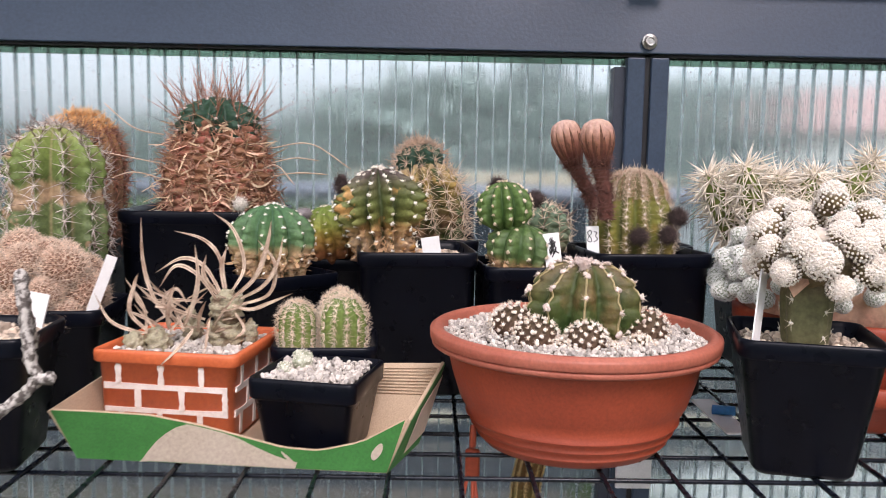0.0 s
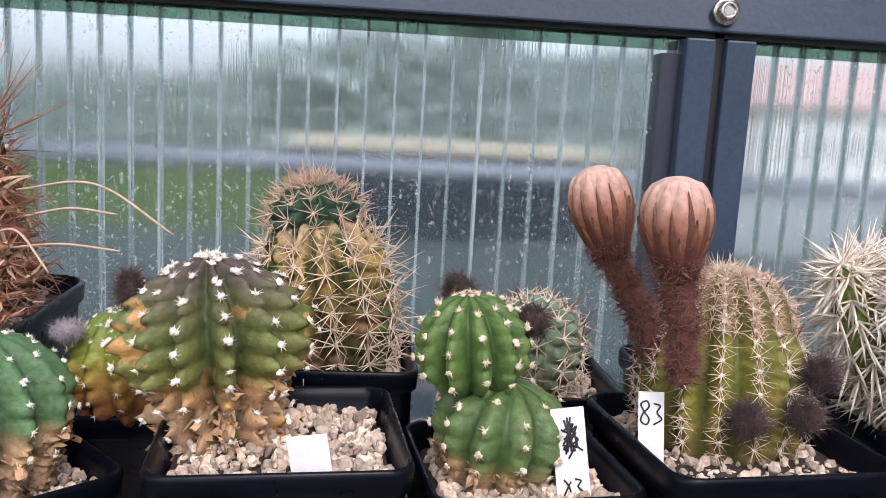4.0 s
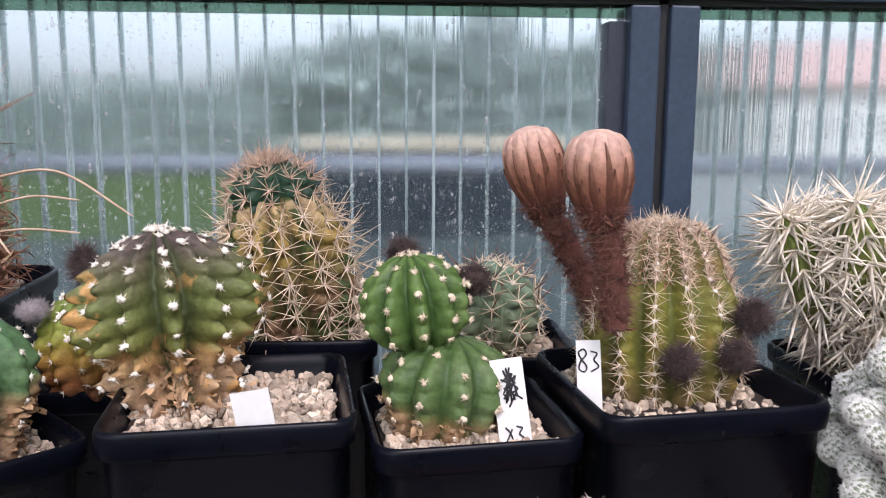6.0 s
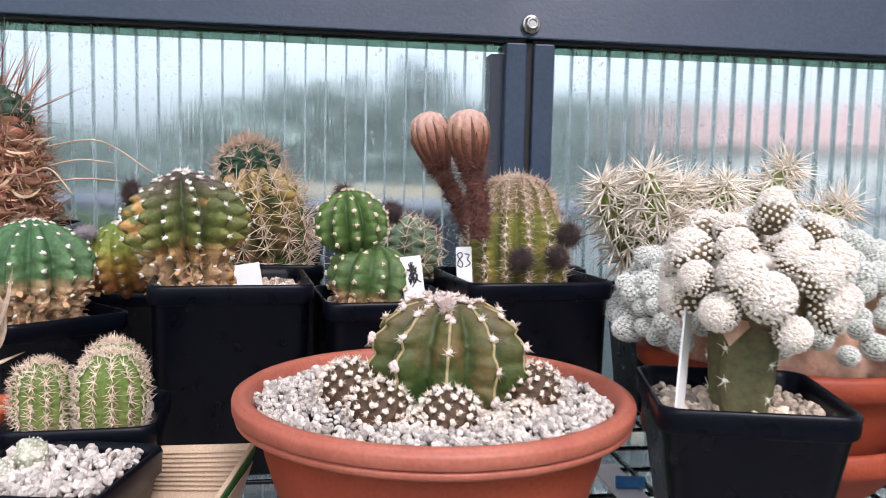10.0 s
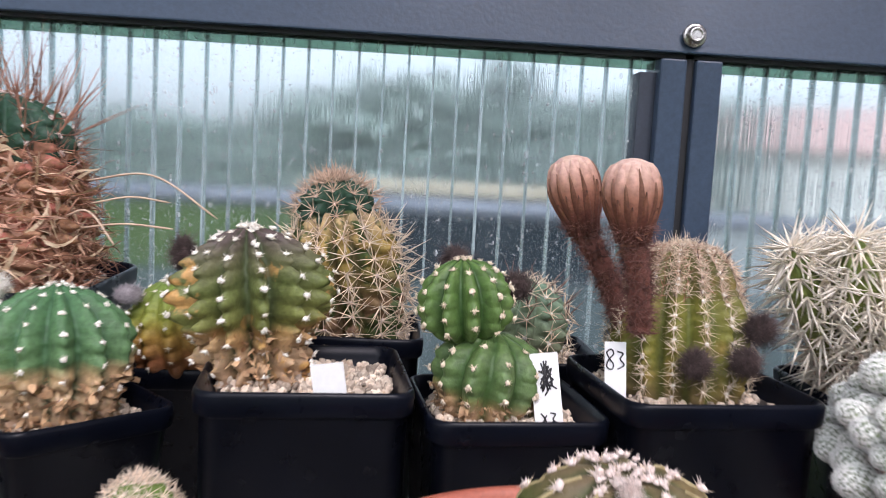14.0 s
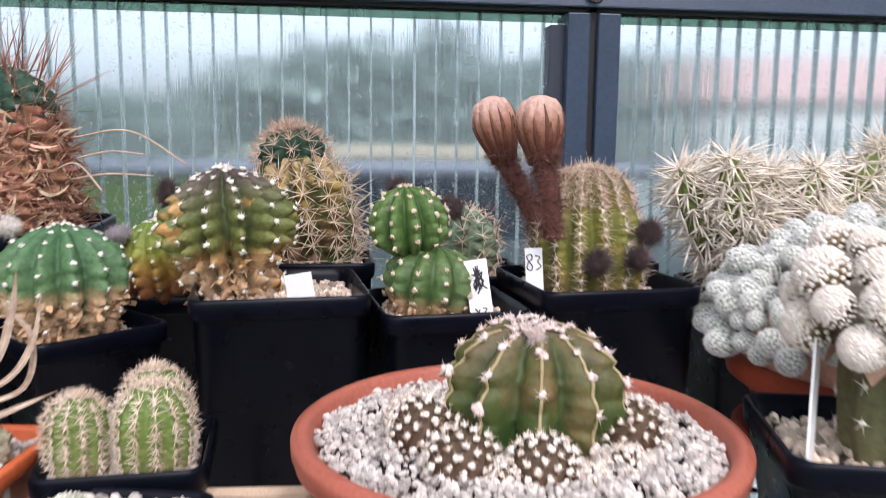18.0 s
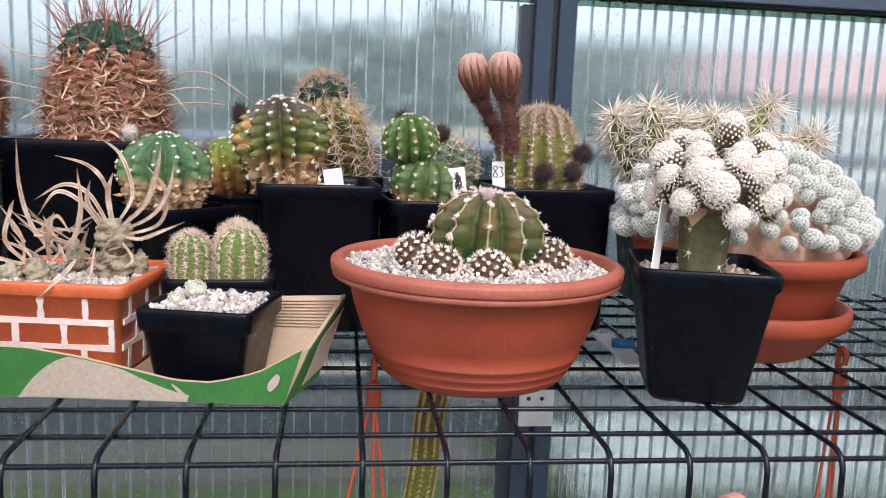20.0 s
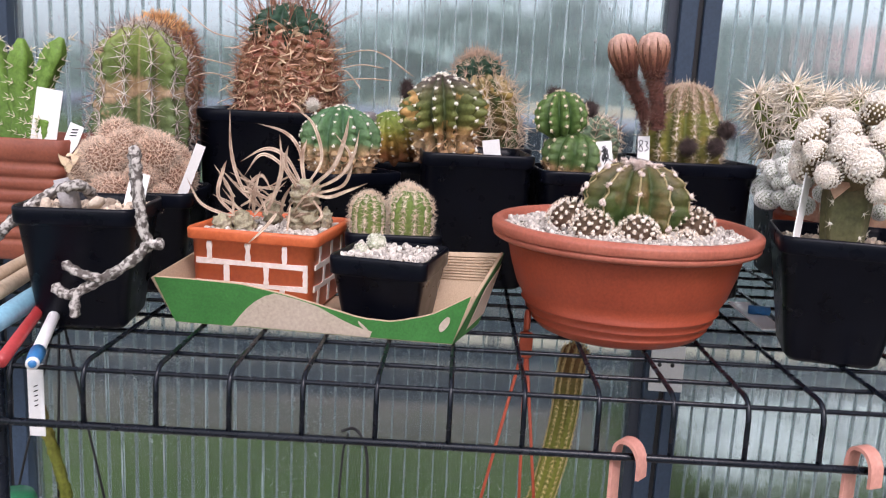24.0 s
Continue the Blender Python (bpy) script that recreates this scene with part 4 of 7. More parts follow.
for px in POSTS:
    post_set(px)
    bolt(px - 0.001, BEAM0 + 0.013, wall_north)
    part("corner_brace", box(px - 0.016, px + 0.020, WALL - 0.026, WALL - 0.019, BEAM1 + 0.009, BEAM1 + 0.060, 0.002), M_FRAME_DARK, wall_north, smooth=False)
    bolt(px + 0.002, BEAM1 + 0.020, wall_north, 0.8, WALL - 0.0265)
PITCH = 0.0188


def window_bay(name, xa, xb, z0, z1):
    """One twin-wall sheet: two skins and the webs between them."""
    w = thing(name, (0, 0, 0), "clear ribbed twin-wall polycarbonate sheet, dusty and spotted", "window", kind="structure")
    a = part("pane", box(xa, xb, WALL + 0.006, WALL + 0.0068, z0, z1), M_SHEET, w, smooth=False)
    b = part("back_pane", box(xa, xb, WALL + 0.0152, WALL + 0.016, z0, z1), M_SHEET_BACK, w, smooth=False)
    meshes, fillets, n = [], [], int((xb - xa) / PITCH)
    for i in range(n + 1):
        x = xa + 0.004 + i * PITCH
        for k, (hw, ya, yb) in enumerate(((0.0004, 0.0075, 0.0145), (0.0010, 0.0069, 0.0074), (0.0009, 0.0146, 0.0151))):
            bm = box(x - hw, x + hw, WALL + ya, WALL + yb, z0 + 0.0005, z1 - 0.0005)
            (fillets if k else meshes).append(([v.co.copy() for v in bm.verts], [[v.index for v in f.verts] for f in bm.faces]))
            bm.free()
    c = part("ribs", joined(meshes), M_RIB, w, smooth=False)
    e = part("rib_fillets", joined(fillets), M_FILLET, w, smooth=False)
    spot = random.Random(int(xa * 1000))
    vs, fs = [], []
    for _ in range(int(7000 * (xb - xa))):
        band = spot.random() < 0.45
        x, z = spot.uniform(xa + 0.002, xb - 0.002), (spot.gauss(1.035, 0.028) if band else spot.uniform(0.80, z1 - 0.018))
        r = min(0.00032 + spot.expovariate(1 / 0.00034), 0.0019)
        q = spot.uniform(0.9, 1.7)
        k = len(vs)
        vs += [(x + r * math.cos(a) * g, WALL + 0.0060 - h, z + r * q * math.sin(a) * g) for g, h in ((1.0, -0.0002), (0.6, r * 0.35)) for a in (0.0, 1.047, 2.094, 3.1416, 4.189, 5.236)]
        fs += [(k + i, k + (i + 1) % 6, k + 6 + (i + 1) % 6, k + 6 + i) for i in range(6)] + [tuple(range(k + 6, k + 12))]
    f = part("droplets", (vs, fs), M_DROP, w, "dried water spots and drops")
    d = part("edge_strip", box(xa, xb, WALL + 0.0045, WALL + 0.0056, z1 - 0.0155, z1), M_EDGE, w, "greenish strip along the top edge", smooth=False)
    for o in (a, b, c, d, e, f):
        o.visible_shadow = False
    return w


window_bay("window_1", POSTS[0] + 0.024, POSTS[1] - 0.0236, 0.091, BEAM0 + 0.004)
window_bay("window_2", POSTS[1] + 0.0236, POSTS[2] - 0.0236, 0.091, BEAM0 + 0.004)
window_bay("window_3", X0 + 0.03, POSTS[0] - 0.0236, 0.091, BEAM0 + 0.004)


def plain_wall(name, boxes, panes, label, category, kind="structure"):
    w = thing(name, (0, 0, 0), label, category, kind=kind)
    for b in boxes:
        part("frame", box(*b, 0.002), M_FRAME, w, smooth=False)
    for b in panes:
        o = part("pane", box(*b), M_SHEET, w, smooth=False)
        o.visible_shadow = False
    return w


EAVE = BEAM1 + 0.041
for nm, x in (("wall_west", X0), ("wall_east", X1)):
    plain_wall(nm, [(x - 0.02, x + 0.02, Y0, 0.93, 0.03, 0.09), (x - 0.02, x + 0.02, Y0, 0.93, EAVE - 0.05, EAVE), (x - 0.02, x + 0.02, 0.93, 0.985, 0.03, EAVE), (x - 0.02, x + 0.02, Y0, Y0 + 0.04, 0.091, EAVE - 0.051)],
               [(x - 0.003, x + 0.003, Y0 + 0.041, 0.929, 0.091, EAVE - 0.051)], "greenhouse end wall of clear sheet in dark aluminium", "wall")
plain_wall("wall_south", [(X0 + 0.021, X1 - 0.021, Y0, Y0 + 0.04, 0.03, 0.09), (X0 + 0.021, X1 - 0.021, Y0, Y0 + 0.04, EAVE - 0.05, EAVE)], [(X0 + 0.021, X1 - 0.021, Y0 + 0.017, Y0 + 0.023, 0.091, EAVE - 0.051)], "greenhouse long wall of clear sheet in dark aluminium", "wall")
roof = thing("ceiling", (0, 0, 0), "pitched greenhouse roof of clear polycarbonate", "roof", kind="structure")
RIDGE = 1.95
for ya, yb in ((Y0, -0.05), (0.985, -0.05)):
    vs = [(X0, ya, EAVE + 0.002), (X1, ya, EAVE + 0.002), (X1, yb, RIDGE), (X0, yb, RIDGE)]
    o = part("pane", (vs + [(x, y, z + 0.006) for x, y, z in vs], [(0, 1, 2, 3), (7, 6, 5, 4), (0, 4, 5, 1), (2, 6, 7, 3)]), M_SHEET, roof, smooth=False)
    o.visible_shadow = False
    for px in (X0, *POSTS):
        part("rafter", tube([(px, ya, EAVE + 0.0), (px, yb, RIDGE - 0.002)], 0.014, 6), M_FRAME, roof)

# ---- wire shelf ----
shelf = thing("wire_shelf", (0, 0, 0), "dark coated wire grid shelf with a turned-down front", "shelf")
WR = 0.0018
FRONT, BACK, GX, GY = 0.452, 0.928, 0.0485, 0.0455
wire_mesh = None
for i in range(-15, 21):
    x = 0.019 + i * GX
    if wire_mesh is None:
        pts = [(0, BACK, SHELF), (0, FRONT + 0.012, SHELF), (0, FRONT + 0.007, SHELF - 0.001), (0, FRONT + 0.003, SHELF - 0.004), (0, FRONT, SHELF - 0.010), (0, FRONT - 0.001, SHELF - 0.042)]
        ob = part("wire", tube(pts, WR, 8), M_WIRE, shelf)
        wire_mesh = ob.data
        ob.matrix_basis = pose(x, 0, 0)
    else:
        share("wire", wire_mesh, shelf, pose(x, 0, 0))
XA, XB = 0.019 - 15.3 * GX, 0.019 + 20.3 * GX
cross = part("cross_wire", tube([(XA, 0, 0), (XB, 0, 0)], WR, 8), M_WIRE, shelf)
cross.matrix_basis = pose(0, FRONT + 0.003, SHELF - 0.0045)
for k in range(1, 11):
    share("cross_wire", cross.data, shelf, pose(0, FRONT - 0.006 + k * GY, SHELF - 0.0022))
low = part("front_wire", tube([(XA, FRONT - 0.001, SHELF - 0.042), (XB, FRONT - 0.001, SHELF - 0.042)], 0.0028, 8), M_WIRE, shelf)
for lx, ly in ((-0.292, FRONT + 0.012), (-0.66, BACK - 0.01), (0.86, FRONT + 0.012), (0.86, BACK - 0.01)):
    part("leg", tube([(lx, ly, 0.03), (lx, ly, SHELF - 0.004)], 0.0085, 10), M_WIRE, shelf)
bracket = thing("steel_bracket", (0.288, 0.936, 0.690), "pale zinc angle bracket bolted to the post", "bracket")
part("plate", box(-0.021, 0.021, -0.002, 0.002, -0.045, 0.055, 0.001), M_ZINC, bracket, smooth=False)
bolt(-0.004, 0.020, bracket, 0.9, -0.003)
for hx in (-0.010, 0.006):
    part("bolt_hole", lathe([(0.0, 0.0), (0.0026, 0.0), (0.0026, 0.0006), (0.0, 0.0006)], 16), M_RUBBER, bracket).matrix_basis = pose(hx, -0.0021, -0.010, 90, 0, 0)


# ---- plants in square black pots ----
def potted(place, turn, w, w0, h, label, group="cacti in black square pots", **kw):
    t = thing("potted_cactus", (place[0], place[1], TOP + (place[2] if len(place) > 2 else 0)), label, "potted cactus", group, turn)
    square_pot(t, w, w0, h, **kw)
    return t


# two-lobed green cactus with a crossed-out label
rng = random.Random(21)
pB = potted((0.136, 0.763), 7, 0.094, 0.086, 0.118, "bright green two-lobed cactus with white areoles in black pot")
HB = 0.118
gravel_square(pB, rng, 0.074, 0.074, HB - 0.011, 528, 0.0013, 0.0042, M_GRAVEL_TAN)
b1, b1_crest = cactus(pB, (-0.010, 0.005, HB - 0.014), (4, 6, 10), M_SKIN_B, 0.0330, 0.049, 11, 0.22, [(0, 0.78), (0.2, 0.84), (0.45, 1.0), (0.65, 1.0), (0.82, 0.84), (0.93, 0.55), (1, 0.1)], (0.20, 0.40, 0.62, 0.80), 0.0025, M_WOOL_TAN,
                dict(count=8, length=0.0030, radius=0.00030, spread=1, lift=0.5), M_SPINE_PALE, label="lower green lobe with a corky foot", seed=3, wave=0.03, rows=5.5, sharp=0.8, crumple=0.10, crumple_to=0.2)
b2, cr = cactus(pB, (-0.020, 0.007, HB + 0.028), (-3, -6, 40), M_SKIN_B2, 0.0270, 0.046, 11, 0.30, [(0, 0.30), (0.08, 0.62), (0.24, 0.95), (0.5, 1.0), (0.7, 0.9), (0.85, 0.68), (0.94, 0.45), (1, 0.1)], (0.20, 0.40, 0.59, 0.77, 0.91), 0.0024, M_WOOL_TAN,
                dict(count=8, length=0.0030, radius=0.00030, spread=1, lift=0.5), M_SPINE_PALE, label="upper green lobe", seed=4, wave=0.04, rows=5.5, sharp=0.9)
part("peeling_bark", flakes(rng, b1_crest, 11, 0.04, 0.33, 300, 0.002, 0.0055), M_CORKBARK, b1)
hair_ball(pB, rng, (0.010, 0.023, HB + 0.057), 0.0085, 0.0055, M_DEADHAIR, 150, label="dark withered hairy flower")
hair_ball(pB, rng, (-0.023, 0.037, HB + 0.069), 0.0075, 0.006, M_DEADHAIR, 120, label="dark withered hairy flower")
lb = plant_label(pB, (0.021, -0.026, HB - 0.021), -6, -10, 0.0148, 0.050, -7)
strokes(lb, [[(-0.003, 0.040), (0.002, 0.043), (-0.002, 0.036), (0.003, 0.039), (-0.003, 0.032), (0.003, 0.035), (-0.001, 0.028)], [(-0.0005, 0.046), (0.0005, 0.030)], [(-0.002, 0.045), (0.002, 0.031)], [(0.001, 0.046), (-0.002, 0.031)], [(0.003, 0.033), (0.0055, 0.031)], [(-0.0035, 0.041), (0.0038, 0.036), (-0.003, 0.034), (0.0035, 0.042), (-0.0022, 0.030)], [(-0.0025, 0.037), (0.0032, 0.033), (0.0, 0.044), (-0.0012, 0.031)]], 0.0009)
strokes(lb, [[(-0.004, 0.019), (-0.002, 0.016), (-0.001, 0.011)], [(-0.001, 0.018), (-0.0045, 0.012)], [(0.001, 0.019), (0.0035, 0.018), (0.002, 0.0155), (0.004, 0.013), (0.0015, 0.011)]], 0.0008)

# olive cactus with a corky base
pA = potted((0.0295, 0.763), 6, 0.107, 0.098, 0.130, "olive cactus with corky brown base in a black pot")
HA = 0.130
gravel_square(pA, rng, 0.089, 0.089, HA - 0.011, 752, 0.0013, 0.0042, M_GRAVEL_TAN)
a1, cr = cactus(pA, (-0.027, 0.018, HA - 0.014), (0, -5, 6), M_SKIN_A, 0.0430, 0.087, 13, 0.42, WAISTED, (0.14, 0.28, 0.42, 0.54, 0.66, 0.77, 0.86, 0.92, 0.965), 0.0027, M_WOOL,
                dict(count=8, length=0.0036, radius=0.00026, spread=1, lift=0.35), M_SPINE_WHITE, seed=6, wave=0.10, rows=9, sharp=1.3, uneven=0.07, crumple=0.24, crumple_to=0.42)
part("peeling_bark", flakes(rng, cr, 13, 0.02, 0.38, 620, 0.002, 0.0065), M_CORKBARK, a1)
hair_ball(pA, rng, (-0.068, 0.020, HA + 0.056), 0.0068, 0.0055, M_DEADHAIR, 130, label="dark grey withered flower", stretch=(0.8, 0.8, 1.25))
part("flower_stalk", tube([(-0.056, 0.018, HA + 0.040), (-0.063, 0.020, HA + 0.048), (-0.068, 0.020, HA + 0.055)], [0.0042, 0.0034, 0.003], 8), M_DEADHAIR, pA)
la = plant_label(pA, (0.0160, -0.0470, HA - 0.027), -10, 4, 0.0160, 0.041, -9)
strokes(la, [[(x0, 0.0170 - 0.0024 * r), (x0 + 0.0018, 0.0170 - 0.0024 * r)] for r in range(3) for x0 in (-0.0015, 0.0012, 0.0040)], 0.0008)

# yellow-green cactus with two big buds
pC = potted((0.2375, 0.766), 7, 0.108, 0.098, 0.132, "yellow-green ribbed cactus with two salmon buds in a black square pot")
HC = 0.132
gravel_square(pC, rng, 0.090, 0.090, HC - 0.013, 528, 0.0013, 0.0042, M_GRAVEL_TAN)
c1, cr = cactus(pC, (0.0035, 0.016, HC - 0.016), (-7, 1, 0), M_SKIN_C, 0.0398, 0.088, 15, 0.19, [(0, 0.88), (0.22, 1.0), (0.45, 1.0), (0.58, 0.94), (0.66, 0.82), (0.74, 0.78), (0.84, 0.72), (0.92, 0.58), (0.97, 0.38), (1, 0.06)], (0.06, 0.13, 0.20, 0.27, 0.34, 0.41, 0.48, 0.55, 0.62, 0.68, 0.73, 0.78, 0.83, 0.88, 0.925, 0.955, 0.98), 0.0016, M_WOOL,
                dict(count=10, length=0.0085, radius=0.00023, spread=1, lift=0.35, bend=0.2, central=1, central_len=1.1), M_SPINE_PALE, seed=8, wave=0.03, rows=13)
part("crown_spines", spines(rng, [cr(k, t) for k in range(15) for t in (0.70, 0.76, 0.81, 0.86, 0.9, 0.94, 0.97)], 12, 0.0066, 0.00032, spread=1, lift=0.5, bend=0.2), M_SPINE_TAN, c1)
part("crown_spines", spines(rng, [cr(k + 0.5, t) for k in range(15) for t in (0.68, 0.74, 0.8, 0.86, 0.92)], 7, 0.0066, 0.00032, spread=1, lift=0.5, bend=0.2), M_SPINE_PALE, c1)
part("crown_spines", spines(rng, [cr(k + 0.3, t) for k in range(15) for t in (0.66, 0.72, 0.78, 0.84, 0.9, 0.95)], 4, 0.0070, 0.00034, spread=1, lift=0.6, bend=0.2), M_SPINE_RUST, c1)
part("crown_spines", spines(rng, [cr(k, t) for k in range(15) for t in (0.66, 0.8, 0.9)], 1, 0.010, 0.0004, spread=0.5, lift=1.0), M_SPINE_DARK, c1)
for q in ((-0.007, -0.024, HC + 0.013), (0.0205, -0.024, HC + 0.014), (0.0335, -0.014, HC + 0.030)):
    hair_ball(pC, rng, q, 0.0060, 0.0060, M_DEADHAIR, 200, label="dark brown withered flower")


def flower_bud(parent, base, neck, tip, big):
    """A closed bud on a hairy tube: petals, narrow sepals between them, dark scales below."""
    base, neck, tip = Vector(base), Vector(neck), Vector(tip)
    d = (tip - base).normalized()
    mid = base + (neck - base) * 0.5 + Vector((0.0015, 0, -0.001))
    line = curve_points([base, mid, neck, neck + (tip - neck) * 0.15], 8)
    n = len(line)
    stalk = part("flower_bud", tube(line, [big * (0.36 + 0.10 * (i / n) + 0.12 * (i / n) ** 3 + 0.05 * math.sin(i * 2.1)) for i in range(n)], 14), M_BUDTUBE, parent, "salmon-pink closed bud on a hairy brown tube")
    length = (tip - neck).length
    prof = [(0.48, -0.06), (0.55, 0.06), (0.65, 0.16), (0.79, 0.30), (0.90, 0.44), (0.95, 0.56), (0.92, 0.70), (0.82, 0.83), (0.62, 0.93), (0.34, 0.985), (0.05, 1.0)]
    head = part("bud_core", lathe([(big * r * 0.96, length * z) for r, z in prof], 48), M_BUD, stalk)
    head.matrix_basis = Matrix.Translation(neck) @ (tip - neck).to_track_quat("Z", "Y").to_matrix().to_4x4()

    def leaf(a0, z0, z1, off, half, point, swell=0.05):
        row = []
        for i in range(15):
            f = i / 14
            z = z0 + (z1 - z0) * f
            r = big * (float(np.interp(z, [p[1] for p in prof], [p[0] for p in prof])) + off)
            wd = half * (0.62 + 0.38 * min(1, f * 3)) * (1 - f ** point) + 0.012
            row.append([((r + rise * big) * math.cos(a0 + wd * s), (r + rise * big) * math.sin(a0 + wd * s), length * z) for s, rise in ((-1, -0.03), (-0.5, swell * 0.6), (0, swell), (0.5, swell * 0.6), (1, -0.03))])
        return [p for w in row for p in w], [(i * 5 + j, i * 5 + j + 1, i * 5 + j + 6, i * 5 + j + 5) for i in range(14) for j in range(4)]

    for k in range(12):
        part("petal", leaf(6.283 * k / 12 + 0.1, -0.05, 0.995, 0.008 + 0.008 * (k % 2), 0.31, 4.5, 0.045), M_BUD, stalk).matrix_basis = head.matrix_basis
    for k in range(12):
        part("sepal", leaf(6.283 * (k + 0.5) / 12 + 0.1 + rng.uniform(-0.05, 0.05), -0.05, 0.62 + 0.26 * rng.random(), 0.060, 0.215, 1.35, 0.02), M_SEPAL, stalk).matrix_basis = head.matrix_basis
    for k in range(13):
        part("bud_scale", leaf(6.283 * k / 13 + rng.uniform(-0.1, 0.1), -0.08, 0.34 + 0.30 * rng.random(), 0.078 + 0.02 * (k % 2), 0.26, 1.7, 0.03), M_BUDSCALE, stalk).matrix_basis = head.matrix_basis
    roots = []
    for _ in range(900):
        i = rng.randrange(n)
        a = rng.uniform(0, 6.283)
        v = Vector((math.cos(a), math.sin(a), 0))
        v = (v - d * v.dot(d)).normalized()
        roots.append((line[i] + v * big * (0.34 + 0.17 * i / n), (v + d * rng.uniform(0.2, 1.8)).normalized()))
    part("hairs", spines(rng, roots, 3, 0.0068, 0.00018, spread=0.8, lift=0.5, bend=0.9), M_BUDHAIR, stalk)
    part("scales", curls(rng, [(p, (v - d * 0.4)) for p, v in roots[:170]], 0.004, 0.0075, 0.0011), M_BUDSCALE, stalk)


def local(parent, x, y, z):
    return tuple(parent.matrix_basis.inverted() @ Vector((x, y, z)))


flower_bud(pC, local(pC, 0.204, 0.748, 0.976), local(pC, 0.1950, 0.742, 1.026), local(pC, 0.1905, 0.741, 1.0655), 0.0153)
flower_bud(pC, local(pC, 0.206, 0.785, 0.974), local(pC, 0.1785, 0.786, 1.026), local(pC, 0.1675, 0.788, 1.066), 0.0150)
lc = plant_label(pC, (-0.0450, -0.013, HC - 0.019), -22, -8, 0.0112, 0.040, -4)
strokes(lc, [[(-0.003, 0.031), (-0.0045, 0.0345), (-0.002, 0.036), (-0.001, 0.0335), (-0.0035, 0.0305), (-0.0045, 0.027), (-0.002, 0.0255), (-0.001, 0.028), (-0.003, 0.031)], [(0.001, 0.035), (0.004, 0.034), (0.0025, 0.031), (0.0045, 0.028), (0.001, 0.0255)]], 0.0008)

# spiny barrel behind the olive cactus
pT = potted((0.046, 0.898), 0, 0.098, 0.090, 0.128, "tall spiny barrel cactus with dark green crown in a black pot")
HT = 0.128
gravel_square(pT, rng, 0.080, 0.080, HT - 0.012, 589, 0.0017, 0.0037, M_GRAVEL_TAN)
t1, cr = cactus(pT, (0.001, 0.000, HT - 0.014), (3, -9, 0), M_SKIN_TALL, 0.0385, 0.094, 13, 0.30, [(0, 0.85), (0.3, 1.0), (0.55, 0.99), (0.74, 0.93), (0.86, 0.82), (0.94, 0.68), (1, 0.45)], (0.06, 0.17, 0.28, 0.39, 0.5, 0.61, 0.72, 0.83), 0.0020, M_WOOL_PINK,
                dict(count=10, length=0.0175, radius=0.00042, spread=1, lift=0.40, bend=0.12, central=1, central_len=1.35), M_SPINE_PALE, seed=10, wave=0.10, rows=12, sharp=0.9, crumple=0.07, crumple_to=0.9)
part("pleats", curls(rng, [(p, n) for p, n in (cr(k + o, t) for k in range(13) for o in (-0.12, 0.1) for t in (0.80, 0.9))], 0.008, 0.014, 0.0013), M_PLEAT, t1, "cream withered folds under the crown")
t2, cr = cactus(pT, (-0.0120, 0.004, HT + 0.062), (4, -10, 12), M_SKIN_CROWN, 0.0265, 0.039, 11, 0.34, [(0, 0.7), (0.2, 0.92), (0.45, 1.0), (0.65, 0.95), (0.8, 0.78), (0.91, 0.52), (1, 0.08)], (0.18, 0.42, 0.64, 0.82, 0.93), 0.0018, M_WOOL_PINK,
                dict(count=9, length=0.0125, radius=0.00042, spread=0.9, lift=0.6, bend=0.12, central=1, central_len=1.2), M_SPINE_TAN, name="crown", label="dark blue-green living crown", seed=11, wave=0.08, sharp=0.5)
part("crown_spines", spines(rng, [cr(k, t) for k in range(11) for t in (0.85, 0.95)], 5, 0.012, 0.0004, spread=0.7, lift=0.9, bend=0.1), M_SPINE_TAN, t2)

# small glaucous cactus with upright spines
pS = potted((0.166, 0.893), 0, 0.100, 0.092, 0.118, "small glaucous cactus with upright brown spines in a black pot")
HS = 0.118
gravel_square(pS, rng, 0.082, 0.082, HS - 0.012, 589, 0.0017, 0.0037, M_GRAVEL_TAN)
s1, cr = cactus(pS, (-0.002, -0.006, HS - 0.013), (0, 3, 0), M_SKIN_SP, 0.0290, 0.062, 11, 0.26, GLOBE, (0.12, 0.28, 0.44, 0.6, 0.75, 0.88), 0.0021, M_WOOL,
                dict(count=7, length=0.0125, radius=0.0005, spread=1, lift=0.45, bend=0.1), M_SPINE_PALE, seed=12, wave=0.12, rows=8, sharp=0.6)
part("crown_spines", spines(rng, [(p, (n + Vector((0, 0, 0.7))).normalized()) for p, n in (cr(k, t) for k in range(11) for t in (0.62, 0.76, 0.88))], 1, 0.021, 0.0006, spread=0.5, lift=1.0), M_SPINE_DARK, s1)
hair_ball(pS, rng, (0.005, -0.020, HS + 0.036), 0.0045, 0.003, M_BUDHAIR, 60, label="small reddish withered flower")

# empty-looking pot behind the buds
pR = potted((0.276, 0.892), 2, 0.088, 0.064, 0.126, "low spiny cactus in a black square pot against the wall")
gravel_square(pR, rng, 0.07, 0.07, 0.126 - 0.012, 465, 0.0017, 0.0037, M_GRAVEL_TAN)
cactus(pR, (0, 0, 0.126 - 0.014), (0, 0, 0), M_SKIN_SP, 0.02, 0.03, 10, 0.2, GLOBE, (0.2, 0.4, 0.6, 0.78, 0.9), 0.0014, M_WOOL_PINK, dict(count=7, length=0.006, radius=0.0003), M_SPINE_TAN, seed=13)

